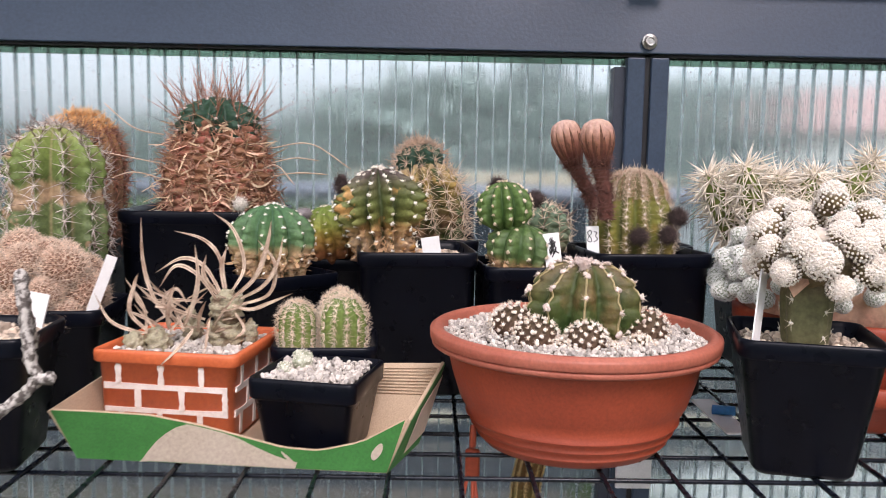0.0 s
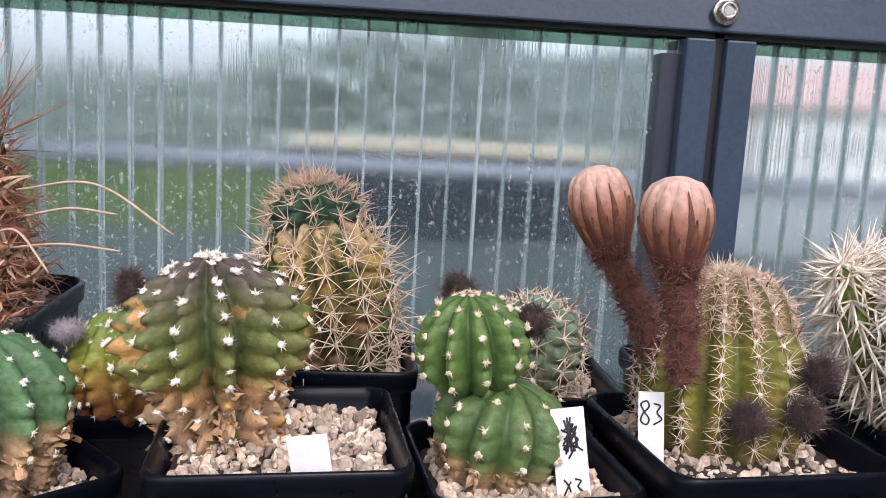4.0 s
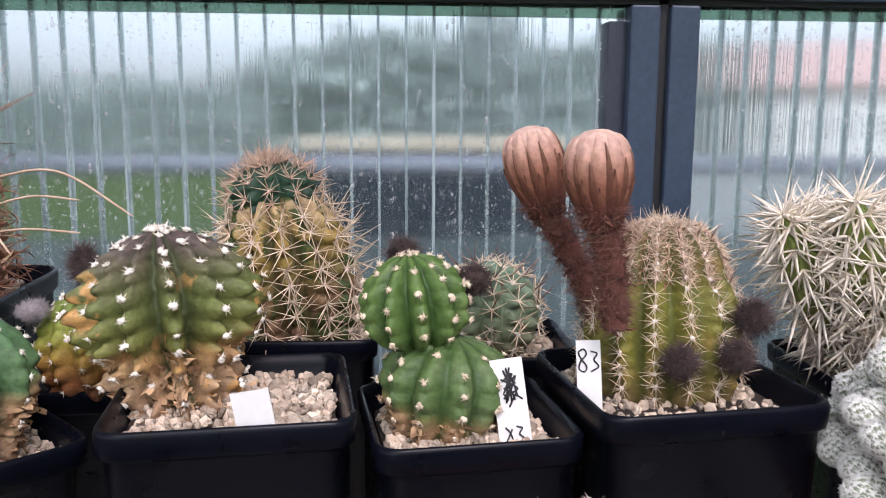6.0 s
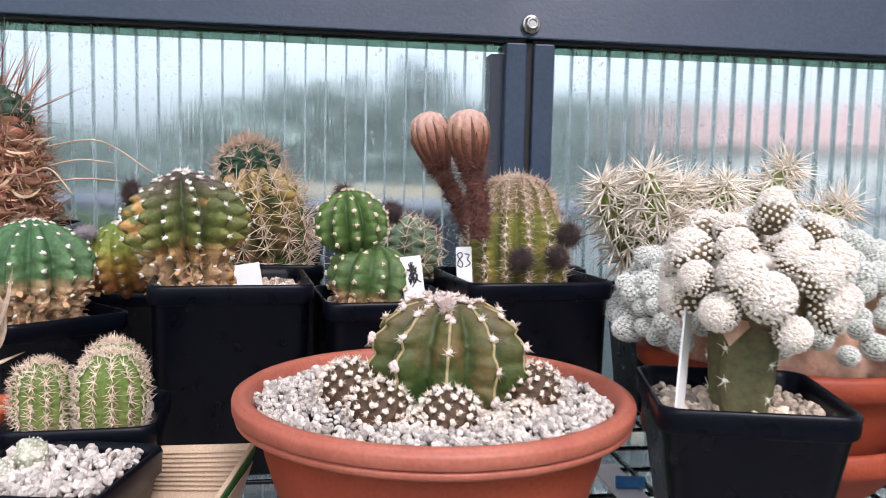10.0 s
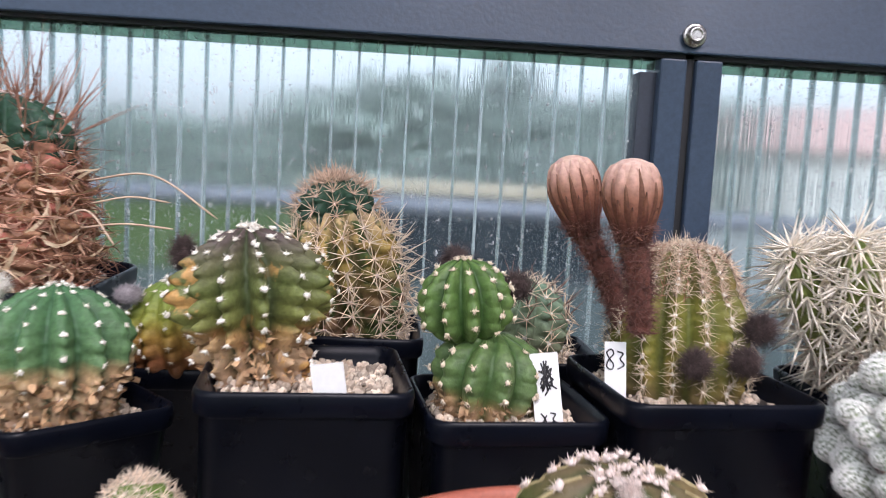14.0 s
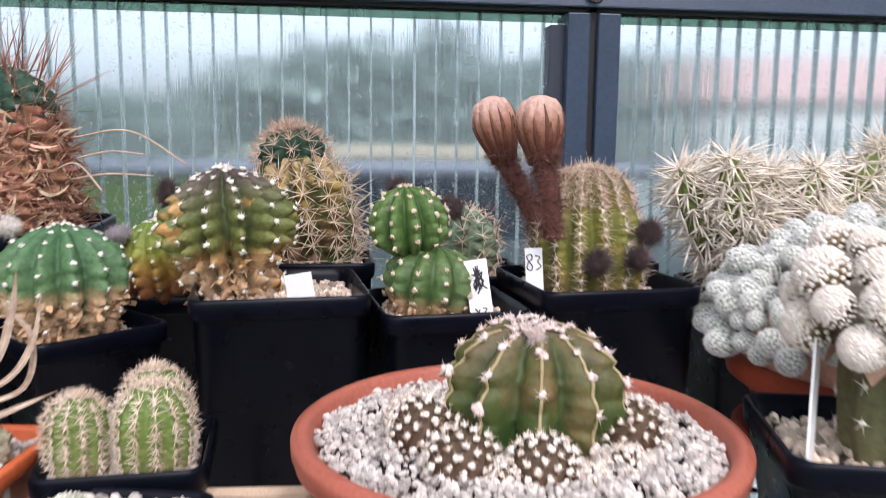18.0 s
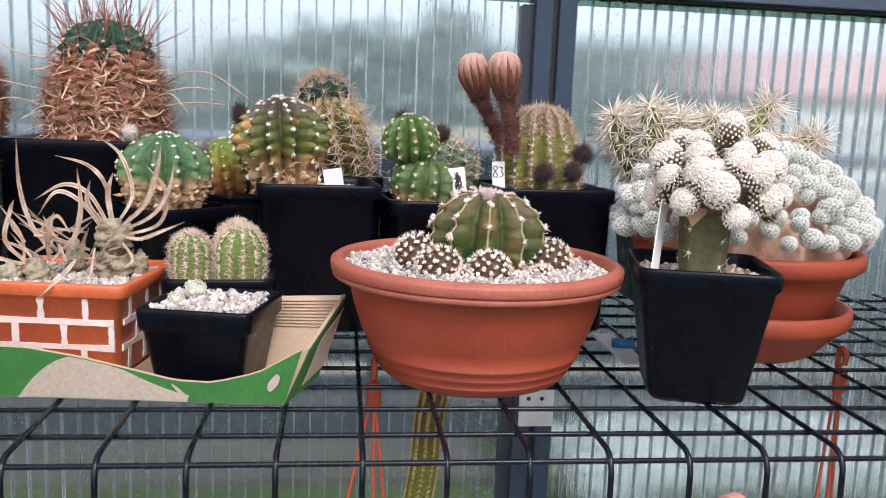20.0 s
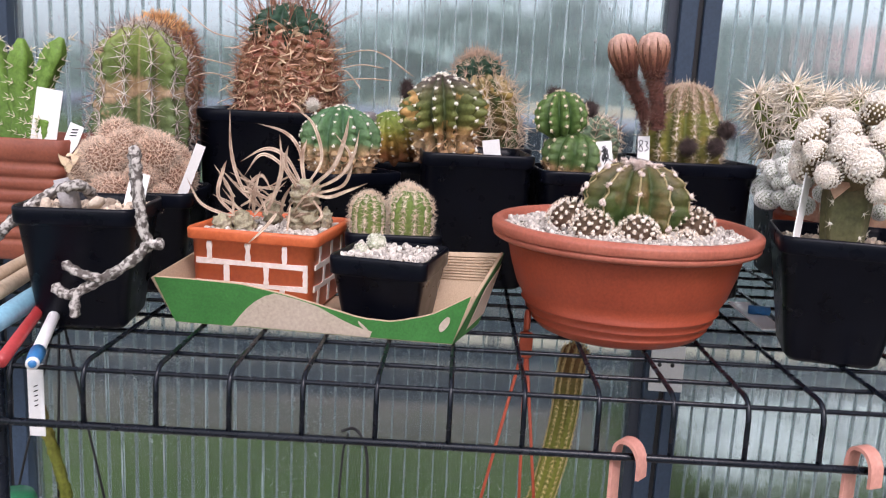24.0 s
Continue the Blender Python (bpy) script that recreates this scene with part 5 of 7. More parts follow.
# round green cactus over cork
pW = potted((-0.101, 0.772), 42, 0.090, 0.064, 0.104, "round green cactus on a corky trunk in a black pot")
HW = 0.104
gravel_square(pW, rng, 0.072, 0.072, HW - 0.011, 496, 0.0017, 0.0037, M_GRAVEL_TAN)
w1, cr = cactus(pW, (-0.004, 0.0, HW - 0.013), (0, 0, 5), M_SKIN_WA, 0.0415, 0.076, 13, 0.27, [(0, 0.66), (0.2, 0.76), (0.4, 0.93), (0.55, 1.0), (0.7, 0.95), (0.83, 0.78), (0.93, 0.5), (1, 0.08)], (0.2, 0.36, 0.51, 0.65, 0.78, 0.89, 0.96), 0.0021, M_WOOL,
                dict(count=5, length=0.003, radius=0.00025, spread=1, lift=0.5), M_SPINE_WHITE, seed=14, wave=0.03, rows=8, sharp=0.8, crumple=0.22, crumple_to=0.42)
part("peeling_bark", flakes(rng, cr, 13, 0.02, 0.42, 560, 0.003, 0.0085), M_CORKBARK, w1)
hair_ball(pW, rng, (-0.030, 0.012, HW + 0.062), 0.0055, 0.004, M_WOOL, 90, label="white fluffy seed tuft")

# yellowing little cactus
pY = potted((-0.058, 0.858), 3, 0.078, 0.056, 0.110, "small yellowing cactus leaning in a black square pot")
HY = 0.110
gravel_square(pY, rng, 0.062, 0.062, HY - 0.011, 372, 0.0017, 0.0037, M_GRAVEL_TAN)
y1, cr = cactus(pY, (0.004, -0.012, HY - 0.012), (10, -10, 0), M_SKIN_YEL, 0.032, 0.066, 12, 0.20, GLOBE, (0.3, 0.45, 0.6, 0.74, 0.86, 0.94), 0.0013, M_WOOL,
                dict(count=5, length=0.003, radius=0.00025, spread=1, lift=0.5), M_SPINE_WHITE, seed=16, wave=0.05, rows=8)
hair_ball(pY, rng, (-0.026, -0.040, HY + 0.045), 0.0068, 0.0035, M_DEADGREY, 140, label="pale grey woolly seed pod", stretch=(1.2, 0.9, 0.8))

# large brown barrel
pG = potted((-0.186, 0.866), 3, 0.156, 0.140, 0.157, "large dried brown barrel cactus with rusty spines in black pot", corner=0.024)
HG = 0.157
gravel_square(pG, rng, 0.118, 0.118, HG - 0.010, 420, 0.0025, 0.0055, M_GRAVEL)
g1, cr = cactus(pG, (0.007, 0.0, HG - 0.012), (0, 1, 0), M_SKIN_BROWN, 0.0565, 0.104, 14, 0.16, [(0, 1.0), (0.35, 0.98), (0.6, 0.90), (0.8, 0.80), (0.92, 0.70), (1, 0.5)], (0.05, 0.14, 0.23, 0.32, 0.41, 0.5, 0.59, 0.68, 0.77, 0.86), 0.0022, M_HUSK,
                dict(count=5, length=0.016, radius=0.00042, spread=1, lift=0.5, bend=0.7), M_SPINE_RUST, seed=18, wave=0.10, rows=11, uneven=0.08, crumple=0.12, crumple_to=0.8)
part("husks", curls(rng, [cr(rng.uniform(0, 14), rng.uniform(0.0, 0.80)) for _ in range(1250)], 0.009, 0.024, 0.0014), M_HUSK, g1, "curled dry brown husks")
part("husks", curls(rng, [cr(rng.uniform(0, 14), rng.uniform(0.1, 0.92)) for _ in range(420)], 0.014, 0.034, 0.0015), M_PLEAT, g1, "curled straw-coloured old spines")
part("side_spines", spines(rng, [cr(rng.uniform(0, 14), rng.uniform(0.05, 0.95)) for _ in range(260)], 2, 0.019, 0.0004, spread=1, lift=0.6, bend=0.6), M_SPINE_RUST, g1)
g2, cr = cactus(pG, (0.008, 0.0, HG + 0.062), (0, 1, 8), M_SKIN_CROWN, 0.0435, 0.052, 12, 0.28, [(0, 0.85), (0.25, 1.0), (0.5, 0.98), (0.7, 0.86), (0.85, 0.66), (0.94, 0.42), (1, 0.1)], (0.2, 0.42, 0.62, 0.8, 0.92), 0.0026, M_WOOL_PINK,
                dict(count=3, length=0.017, radius=0.00042, spread=0.9, lift=0.7, bend=0.3), M_SPINE_RUST, name="crown", label="dark green living crown", seed=19, wave=0.06, sharp=0.5)
part("crown_spines", spines(rng, [(p, (n * 0.7 + Vector((0, 0, 0.8))).normalized()) for p, n in (cr(k, t) for k in range(12) for t in (0.55, 0.70, 0.82, 0.92))], 1, 0.042, 0.00048, spread=0.40, lift=1.1, bend=0.22, central=1, central_len=1.2), M_SPINE_RUST, g2)
part("side_spines", spines(rng, [cr(k, t) for k in range(12) for t in (0.15, 0.4)], 2, 0.030, 0.00045, spread=0.7, lift=0.9, bend=0.3), M_SPINE_DARK, g2)
long_sp = []
for a, z, ln, dz in ((5, 0.075, 0.085, -0.018), (-8, 0.045, 0.07, 0.006), (172, 0.055, 0.07, 0.012), (186, 0.040, 0.06, -0.006), (168, 0.085, 0.06, 0.03), (12, 0.060, 0.05, 0.004), (-20, 0.052, 0.045, -0.012)):
    v = Vector((math.cos(radians(a)), math.sin(radians(a)) - 0.25, 0)).normalized()
    p = v * 0.055 + Vector((0, 0, z))
    long_sp.append(tube(curve_points([p, p + v * ln * 0.5 + Vector((0, 0, 0.006)), p + v * ln + Vector((0, 0, dz))], 8), [0.0007] * 16 + [0.00025], 5))
for sp in long_sp:
    part("long_spine", sp, M_SPINE_TAN, g1, "long curved straw spine")

# segmented green column
pK = potted((-0.306, 0.772), 4, 0.088, 0.066, 0.112, "green segmented column cactus with star-shaped spines in a black pot")
HK = 0.112
gravel_square(pK, rng, 0.07, 0.07, HK - 0.011, 403, 0.0017, 0.0037, M_GRAVEL_TAN)
k1, cr = cactus(pK, (0.0, 0.0, HK - 0.012), (0, 1, 4), M_SKIN_COL, 0.0455, 0.136, 11, 0.33, [(0, 0.85), (0.15, 0.98), (0.35, 1.0), (0.5, 0.9), (0.57, 0.86), (0.68, 0.97), (0.82, 0.90), (0.92, 0.62), (0.97, 0.36), (1, 0.06)], (0.05, 0.14, 0.23, 0.32, 0.41, 0.5, 0.59, 0.68, 0.77, 0.85, 0.92, 0.97), 0.0016, M_WOOL,
                dict(count=8, length=0.0150, radius=0.00048, spread=1, lift=0.42, bend=0.15), M_SPINE_GREY, seed=20, wave=0.05, rows=11, sharp=0.9)
part("crown_spines", spines(rng, [(p, (n + Vector((0, 0, 0.6))).normalized()) for p, n in (cr(k, t) for k in range(11) for t in (0.66, 0.78, 0.88, 0.95))], 3, 0.026, 0.00042, spread=0.55, lift=0.9, bend=0.25), M_SPINE_DARK, k1)
part("side_spines", spines(rng, [cr(k, t) for k in range(11) for t in (0.12, 0.21, 0.3, 0.4, 0.48)], 2, 0.024, 0.00040, spread=0.5, lift=0.9, bend=0.2), M_SPINE_DARK, k1)

# orange-crowned barrel behind it
pO = potted((-0.330, 0.886), 0, 0.088, 0.066, 0.122, "barrel cactus with a golden orange woolly crown in a black pot")
HO = 0.122
gravel_square(pO, rng, 0.07, 0.07, HO - 0.011, 310, 0.0017, 0.0037, M_GRAVEL_TAN)
o1, cr = cactus(pO, (0.004, 0.0, HO - 0.012), (0, 0, 0), M_SKIN_ORANGE, 0.041, 0.142, 16, 0.16, COLUMN, (0.1, 0.2, 0.3, 0.4, 0.5, 0.6, 0.7, 0.8), 0.002, M_HUSK,
                dict(count=8, length=0.014, radius=0.0008, spread=1, lift=0.6, bend=0.3), M_SPINE_RUST, seed=22)
part("crown_spines", spines(rng, [cr(k, t) for k in range(16) for t in (0.90, 0.94, 0.98)], 14, 0.012, 0.0005, spread=0.7, lift=0.8, bend=0.4), M_SPINE_GOLD, o1)
part("side_spines", spines(rng, [cr(k, t) for k in range(16) for t in (0.5, 0.62, 0.72, 0.8, 0.86)], 6, 0.018, 0.0005, spread=0.8, lift=0.8, bend=0.4), M_SPINE_RUST, o1)

# brown fuzzy mound with a long white label
pM = potted((-0.258, 0.668), 5, 0.092, 0.066, 0.090, "low tan fuzzy clump of cacti in a black square pot")
HM = 0.090
gravel_square(pM, rng, 0.074, 0.074, HM - 0.010, 310, 0.0017, 0.0037, M_GRAVEL_TAN)
fuzz = []
for v_i in range(2):
    fr = random.Random(120 + v_i)
    ball = part("cactus_head", ([tuple(v * 0.0150 * (1 + 0.1 * noise.noise(v * 3 + Vector((v_i, 0, 0))))) for v in ICO2_V], ICO2_F), M_FUZZ_BODY, pM)
    ways = spiral(170, 1.5, v_i)
    hairs = part("wool", spines(fr, [(v * 0.0146, v) for v in ways], 7, 0.0062, 0.00032, spread=0.8, lift=0.8, bend=0.5), M_FUZZ, ball)
    fuzz.append([ball, hairs, False])
for i, v in enumerate(spiral(19, 1.05)):
    s = rng.uniform(0.75, 1.2)
    m = Matrix.Translation((-0.015 + v.x * 0.042 + rng.uniform(-0.004, 0.004), -0.004 + v.y * 0.038, HM - 0.004 + v.z * 0.046 + rng.uniform(-0.005, 0.005))) @ v.to_track_quat("Z", "Y").to_matrix().to_4x4() @ Matrix.Scale(s, 4)
    ball, hairs, used = fuzz[i % 2]
    if used:
        share("wool", hairs.data, share("cactus_head", ball.data, pM, m))
    else:
        ball.matrix_basis = m
        fuzz[i % 2][2] = True
part("dry_flap", curls(rng, [(Vector((-0.052 + rng.uniform(-0.008, 0.02), -0.03 + rng.uniform(-0.01, 0.01), HM + rng.uniform(-0.004, 0.03))), Vector((-0.4, -0.8, 0.5))) for _ in range(26)], 0.006, 0.013, 0.004), M_PLEAT, pM, "loose cream husks")
plant_label(pM, (0.034, -0.036, HM - 0.008), 35, 0, 0.0085, 0.052, 22)

# pot with the rope-like stems
pP = potted((-0.260, 0.553), 7, 0.088, 0.064, 0.092, "mottled grey rope-like succulent stems hanging over a black pot")
HP = 0.092
gravel_square(pP, rng, 0.078, 0.078, HP - 0.009, 300, 0.0024, 0.0055, M_GRAVEL_TAN)
part("stone", pebbles(random.Random(5), [(-0.012, -0.012, HP + 0.004)], 0.017, 0.018), M_STONE, pP, "grey rounded stone", smooth=True)
for k, q in enumerate(((-0.022, -0.030, HP - 0.002), (0.012, -0.026, HP + 0.002))):
    part("stone", pebbles(random.Random(6 + k), [q], 0.008, 0.0095, 0.5), M_GRAVEL_TAN, pP, "pale tan stone")
plant_label(pP, (0.024, 0.020, HP - 0.012), -15, -14, 0.016, 0.032, 8)


def angled_stem(parent, ctrl, radius, mat, name="stem", label="", twist=18.0, teeth=130.0):
    """A four-angled, toothed, twisting stem."""
    line = curve_points(ctrl, 22)
    sections, side, run = [], None, 0.0
    for i, p in enumerate(line):
        d = (line[min(i + 1, len(line) - 1)] - line[max(i - 1, 0)]).normalized()
        side = d.orthogonal().normalized() if side is None else (side - d * side.dot(d)).normalized()
        up = d.cross(side)
        run += (p - line[max(i - 1, 0)]).length
        end = min(1.0, 0.35 + (len(line) - 1 - i) * 0.2)
        ring = []
        for k in range(12):
            a = 6.283 * k / 12
            r = radius * end * (0.82 + 0.26 * math.cos(4 * a + run * 420) * (0.6 + 0.4 * math.sin(run * teeth * 6)))
            ring.append(tuple(p + r * (math.cos(a + run * twist) * side + math.sin(a + run * twist) * up)))
        sections.append(ring)
    return part(name, rings(sections), mat, parent, label)


def rope(pts, r):
    angled_stem(pP, [local(pP, *p) for p in pts], r * 0.86, M_MOTTLE, label="mottled grey toothed stem")


rope([(-0.216, 0.535, 0.900), (-0.208, 0.508, 0.935), (-0.205, 0.500, 0.955)], 0.0056)
rope([(-0.205, 0.500, 0.950), (-0.202, 0.497, 0.927), (-0.199, 0.496, 0.899), (-0.196, 0.496, 0.887), (-0.214, 0.496, 0.870), (-0.236, 0.497, 0.857), (-0.252, 0.498, 0.848), (-0.265, 0.499, 0.854)], 0.0050)
rope([(-0.197, 0.496, 0.889), (-0.190, 0.495, 0.888), (-0.184, 0.495, 0.890)], 0.0048)
rope([(-0.228, 0.494, 0.862), (-0.242, 0.494, 0.865), (-0.255, 0.494, 0.872)], 0.0042)
rope([(-0.247, 0.497, 0.851), (-0.248, 0.496, 0.842), (-0.248, 0.496, 0.832)], 0.0044)
rope([(-0.258, 0.560, 0.905), (-0.258, 0.532, 0.921), (-0.280, 0.530, 0.914), (-0.306, 0.528, 0.894), (-0.330, 0.526, 0.870), (-0.345, 0.525, 0.852)], 0.0056)

# two little barrels
pU = potted((-0.038, 0.6535), 4, 0.082, 0.060, 0.067, "two small green barrel cacti in a shallow black pot")
HU = 0.067
gravel_square(pU, rng, 0.066, 0.066, HU - 0.010, 240, 0.0022, 0.0046, M_GRAVEL)
for (ux, uy, ur, uh, sd) in ((-0.022, -0.012, 0.0150, 0.042, 31), (0.014, -0.015, 0.0182, 0.048, 32), (0.010, 0.015, 0.0165, 0.048, 33)):
    cactus(pU, (ux, uy, HU - 0.012), (0, rng.uniform(-5, 5), 20 * sd), M_SKIN_TWO, ur, uh, 12, 0.16, COLUMN, (0.08, 0.17, 0.26, 0.35, 0.44, 0.53, 0.62, 0.71, 0.79, 0.86, 0.92, 0.97), 0.0011, M_WOOL,
           dict(count=8, length=0.0066, radius=0.00032, spread=1, lift=0.7, bend=0.2), M_SPINE_PINK, seed=sd, per=6, wave=0.03)

# little pot of white stones
pN = potted((-0.033, 0.573, 0.003), -12, 0.077, 0.058, 0.059, "small black pot of white stones with a tiny pale cactus", corner=0.006, lip=0.015)
HN = 0.059
gravel_square(pN, rng, 0.060, 0.060, HN - 0.003, 640, 0.0015, 0.0033, M_GRAVEL)
for q, r in (((-0.014, 0.004, HN + 0.004), 0.0078), ((-0.022, -0.010, HN + 0.000), 0.0055)):
    vs = [tuple(v * r * rng.uniform(0.86, 1.14)) for v in ICO2_V]
    ob = part("cactus", (vs, ICO2_F), M_BODYCREAM, pN, "tiny cream-coloured cactus", smooth=False)
    ob.matrix_basis = pose(*q)
    part("areoles", tufts(rng, [(v * r, v) for v in spiral(60, 1.5)], 0.0009), M_WOOL, ob)

# tall pot with the grafted cluster
pF = potted((0.308, 0.566), -14, 0.096, 0.066, 0.096, "white-tufted cactus heads grafted on a stock in black pot")
HF = 0.096
gravel_square(pF, rng, 0.078, 0.078, HF - 0.012, 330, 0.0024, 0.005, M_GRAVEL_TAN)
stock, cr = cactus(pF, (0.000, -0.006, HF - 0.014), (0, 0, 12), M_SKIN_STOCK, 0.0190, 0.056, 5, 0.22, [(0, 0.8), (0.3, 0.92), (0.7, 1.0), (0.92, 0.95), (1, 0.6)], (0.25, 0.55, 0.85), 0.0018, M_WOOL,
                   dict(count=5, length=0.005, radius=0.0003), M_SPINE_WHITE, name="stock", label="olive brown grafting stock", seed=40, per=10)
head_meshes = []
for v_i in range(3):
    hr = random.Random(50 + v_i)
    sc = 0.0128
    roots = spiral(104, 1.55, v_i)
    b = part("cactus_head", warty(roots, sc, 0.20, 0.13), M_SKIN_HEAD, pF)
    knobs = []
    for v in roots:
        c, r = v * sc * 1.02, 0.00132 * hr.uniform(0.8, 1.15)
        knobs.append(([c + q * r * hr.uniform(0.85, 1.1) for q in ICO_V], ICO_F))
    woolly = tufts(hr, [(v * sc * 1.0, v) for v in spiral(150, 0.75)], sc * 0.13)
    fine = spines(hr, [(v * sc * 1.05, v) for v in roots] + [(v * sc * 1.02, v) for v in spiral(40, 0.4)], 6, sc * 0.19, sc * 0.009, spread=1, lift=0.7)
    cap_v = (ICO3_V * np.array([sc * (0.925 + 0.05 * noise.noise(Vector(v) * 9)) for v in ICO3_V])[:, None]).tolist()
    cap_f = [f for f in ICO3_F if min(ICO3_V[k][2] for k in f) > 0.45 + 0.2 * noise.noise(Vector(ICO3_V[f[0]]) * 4)]
    t = part("tufts", joined(knobs + [woolly, fine, (cap_v, cap_f)]), M_WOOL_CREAM, b)
    head_meshes.append((b, t))


def put_head(parent, i, m):
    b, t = head_meshes[i]
    if b.name in used_heads:
        nb = share("cactus_head", b.data, parent, m)
        share("tufts", t.data, nb)
        return nb
    used_heads.add(b.name)
    b.parent = parent
    b.matrix_basis = m
    return b


used_heads = set()
hr = random.Random(7)
for i, v in enumerate(spiral(30, 1.45, 0.6)):
    s = hr.uniform(0.62, 0.95)
    put_head(pF, i % 3, Matrix.Translation((0.006 + v.x * 0.041 + hr.uniform(-0.004, 0.004), -0.004 + v.y * 0.038, HF + 0.050 + v.z * 0.036 + hr.uniform(-0.005, 0.007))) @ (v + Vector((0, 0, 0.5))).to_track_quat("Z", "Y").to_matrix().to_4x4() @ Matrix.Scale(s, 4))
put_head(pF, 1, Matrix.Translation((0.012, -0.006, HF + 0.094)) @ Matrix.Diagonal((0.72, 0.72, 0.85, 1)))
part("branch", ([(0.004 + v.x * 0.029, -0.004 + v.y * 0.026, HF + 0.050 + v.z * 0.024) for v in ICO2_V], ICO2_F), M_SKIN_HEAD, pF)
for k in range(5):
    a = 1.26 * k + 0.4
    d = Vector((math.cos(a), math.sin(a), 0))
    t = Vector((-math.sin(a), math.cos(a), 0))
    c = Vector((0, -0.006, HF + 0.037))
    part("dry_flap", ([c + d * 0.020 - t * 0.008, c + d * 0.020 + t * 0.008, c + d * 0.025 - Vector((0, 0, 0.010)), c + d * 0.0205 - t * 0.007 + Vector((0, 0, 0.003)), c + d * 0.0205 + t * 0.007 + Vector((0, 0, 0.003))], [(0, 2, 1), (0, 1, 4, 3), (3, 4, 2)]), M_HUSK, pF, smooth=False)
lf = plant_label(pF, (-0.036, -0.030, HF - 0.012), 62, -4, 0.013, 0.058, 22)

# white-spined cholla in the corner
pH = potted((0.402, 0.868), 0, 0.096, 0.072, 0.108, "bushy cactus with dense ivory white spines in a black pot")
HH = 0.108
gravel_square(pH, rng, 0.078, 0.078, HH - 0.012, 220, 0.0024, 0.005, M_GRAVEL_TAN)
for i, (bx, by, bz, br) in enumerate(((-0.078, -0.030, 0.094, 0.017), (-0.045, -0.045, 0.103, 0.019), (-0.010, -0.040, 0.094, 0.017), (0.030, -0.040, 0.097, 0.018), (0.105, -0.010, 0.114, 0.016), (0.150, -0.030, 0.080, 0.016), (-0.035, 0.020, 0.092, 0.017), (0.040, 0.020, 0.090, 0.017), (-0.022, -0.046, 0.066, 0.016), (0.034, -0.050, 0.062, 0.017))):
    ax, ay, az = bx * 0.18, by * 0.4, 0.0
    p0, p1 = Vector((ax, ay, HH - 0.015 + az)), Vector((bx, by, HH + bz))
    ln = (p1 - p0).length
    mesh, cr = ribbed(br * 0.78, ln, 8, 0.22, [(0, 0.55), (0.25, 0.8), (0.6, 1.0), (0.8, 0.95), (0.93, 0.6), (1, 0.06)], wave=0.08, rows=9, per=5, levels=22, seed=i)
    stem = part("stem", mesh, M_SKIN_WHITE, pH)
    stem.matrix_basis = Matrix.Translation(p0) @ (p1 - p0).to_track_quat("Z", "Y").to_matrix().to_4x4()
    r2 = random.Random(60 + i)
    roots = areole_roots(cr, 8, (0.22, 0.34, 0.46, 0.58, 0.69, 0.79, 0.88, 0.95), r2)
    part("spines", spines(r2, [(p, (n - Vector((0, 0, 0.55))).normalized()) for p, n in roots], 7, 0.0240, 0.00095, spread=0.9, lift=0.65, central=2, central_len=1.3), M_SPINE_IVORY, stem)
    part("spines", spines(r2, [(p, (n - Vector((0, 0, 0.5))).normalized()) for p, n in areole_roots(cr, 8, (0.1, 0.2, 0.32, 0.44), r2)], 6, 0.019, 0.0006, spread=1, lift=0.5), M_SPINE_TAN, stem, "older brownish spines")

# ---- terracotta bowls ----
bowl = thing("cactus_bowl", (0.153, 0.607, TOP), "ribbed olive cactus with offsets in a round terracotta bowl", "potted cactus")
R = 0.1065
ZB = 0.089
body = part("bowl", lathe([(0.0, 0.002), (0.058, 0.002), (0.060, 0.0), (0.0655, 0.0025), (0.0715, 0.0085), (0.0722, 0.0096), (0.0700, 0.0101), (0.0750, 0.0152), (0.0762, 0.0164), (0.0738, 0.0170), (0.0785, 0.0222), (0.0798, 0.0234), (0.0774, 0.0241), (0.0845, 0.036), (0.0905, 0.055), (0.0938, 0.0690), (0.0942, 0.0742), (0.092, 0.0745), (0.090, 0.066), (0.085, 0.055)], 96), M_TERRA, bowl, "matt terracotta-coloured plastic bowl")
part("rim", lathe([(0.0935, 0.0748), (0.1022, 0.0740), (0.1030, 0.0738), (R - 0.0010, 0.0752), (R - 0.0004, 0.0757), (R, 0.0778), (R - 0.0003, 0.0784), (R - 0.0024, 0.0787), (R - 0.0025, 0.0794), (R + 0.0004, 0.0797), (R + 0.0010, 0.0803), (R + 0.0013, 0.0852), (R + 0.0008, 0.0868), (R - 0.0010, 0.0874), (R - 0.0014, 0.0880), (R - 0.0022, ZB - 0.0003), (R - 0.0045, ZB), (R - 0.0068, ZB - 0.0006), (R - 0.0082, ZB - 0.0026), (0.0972, 0.0800), (0.0950, 0.0755)], 96), M_TERRA_RIM, body, "paler weathered rolled rim")
part("soil", lathe([(0.0, 0.070), (0.092, 0.070), (0.0945, 0.078), (0.0, 0.079)], 40), M_SOIL, bowl)
rng = random.Random(71)
gravel_round(bowl, rng, 0.0962, 0.0808, 4300, 0.0013, 0.0029, M_GRAVEL, 0.004)
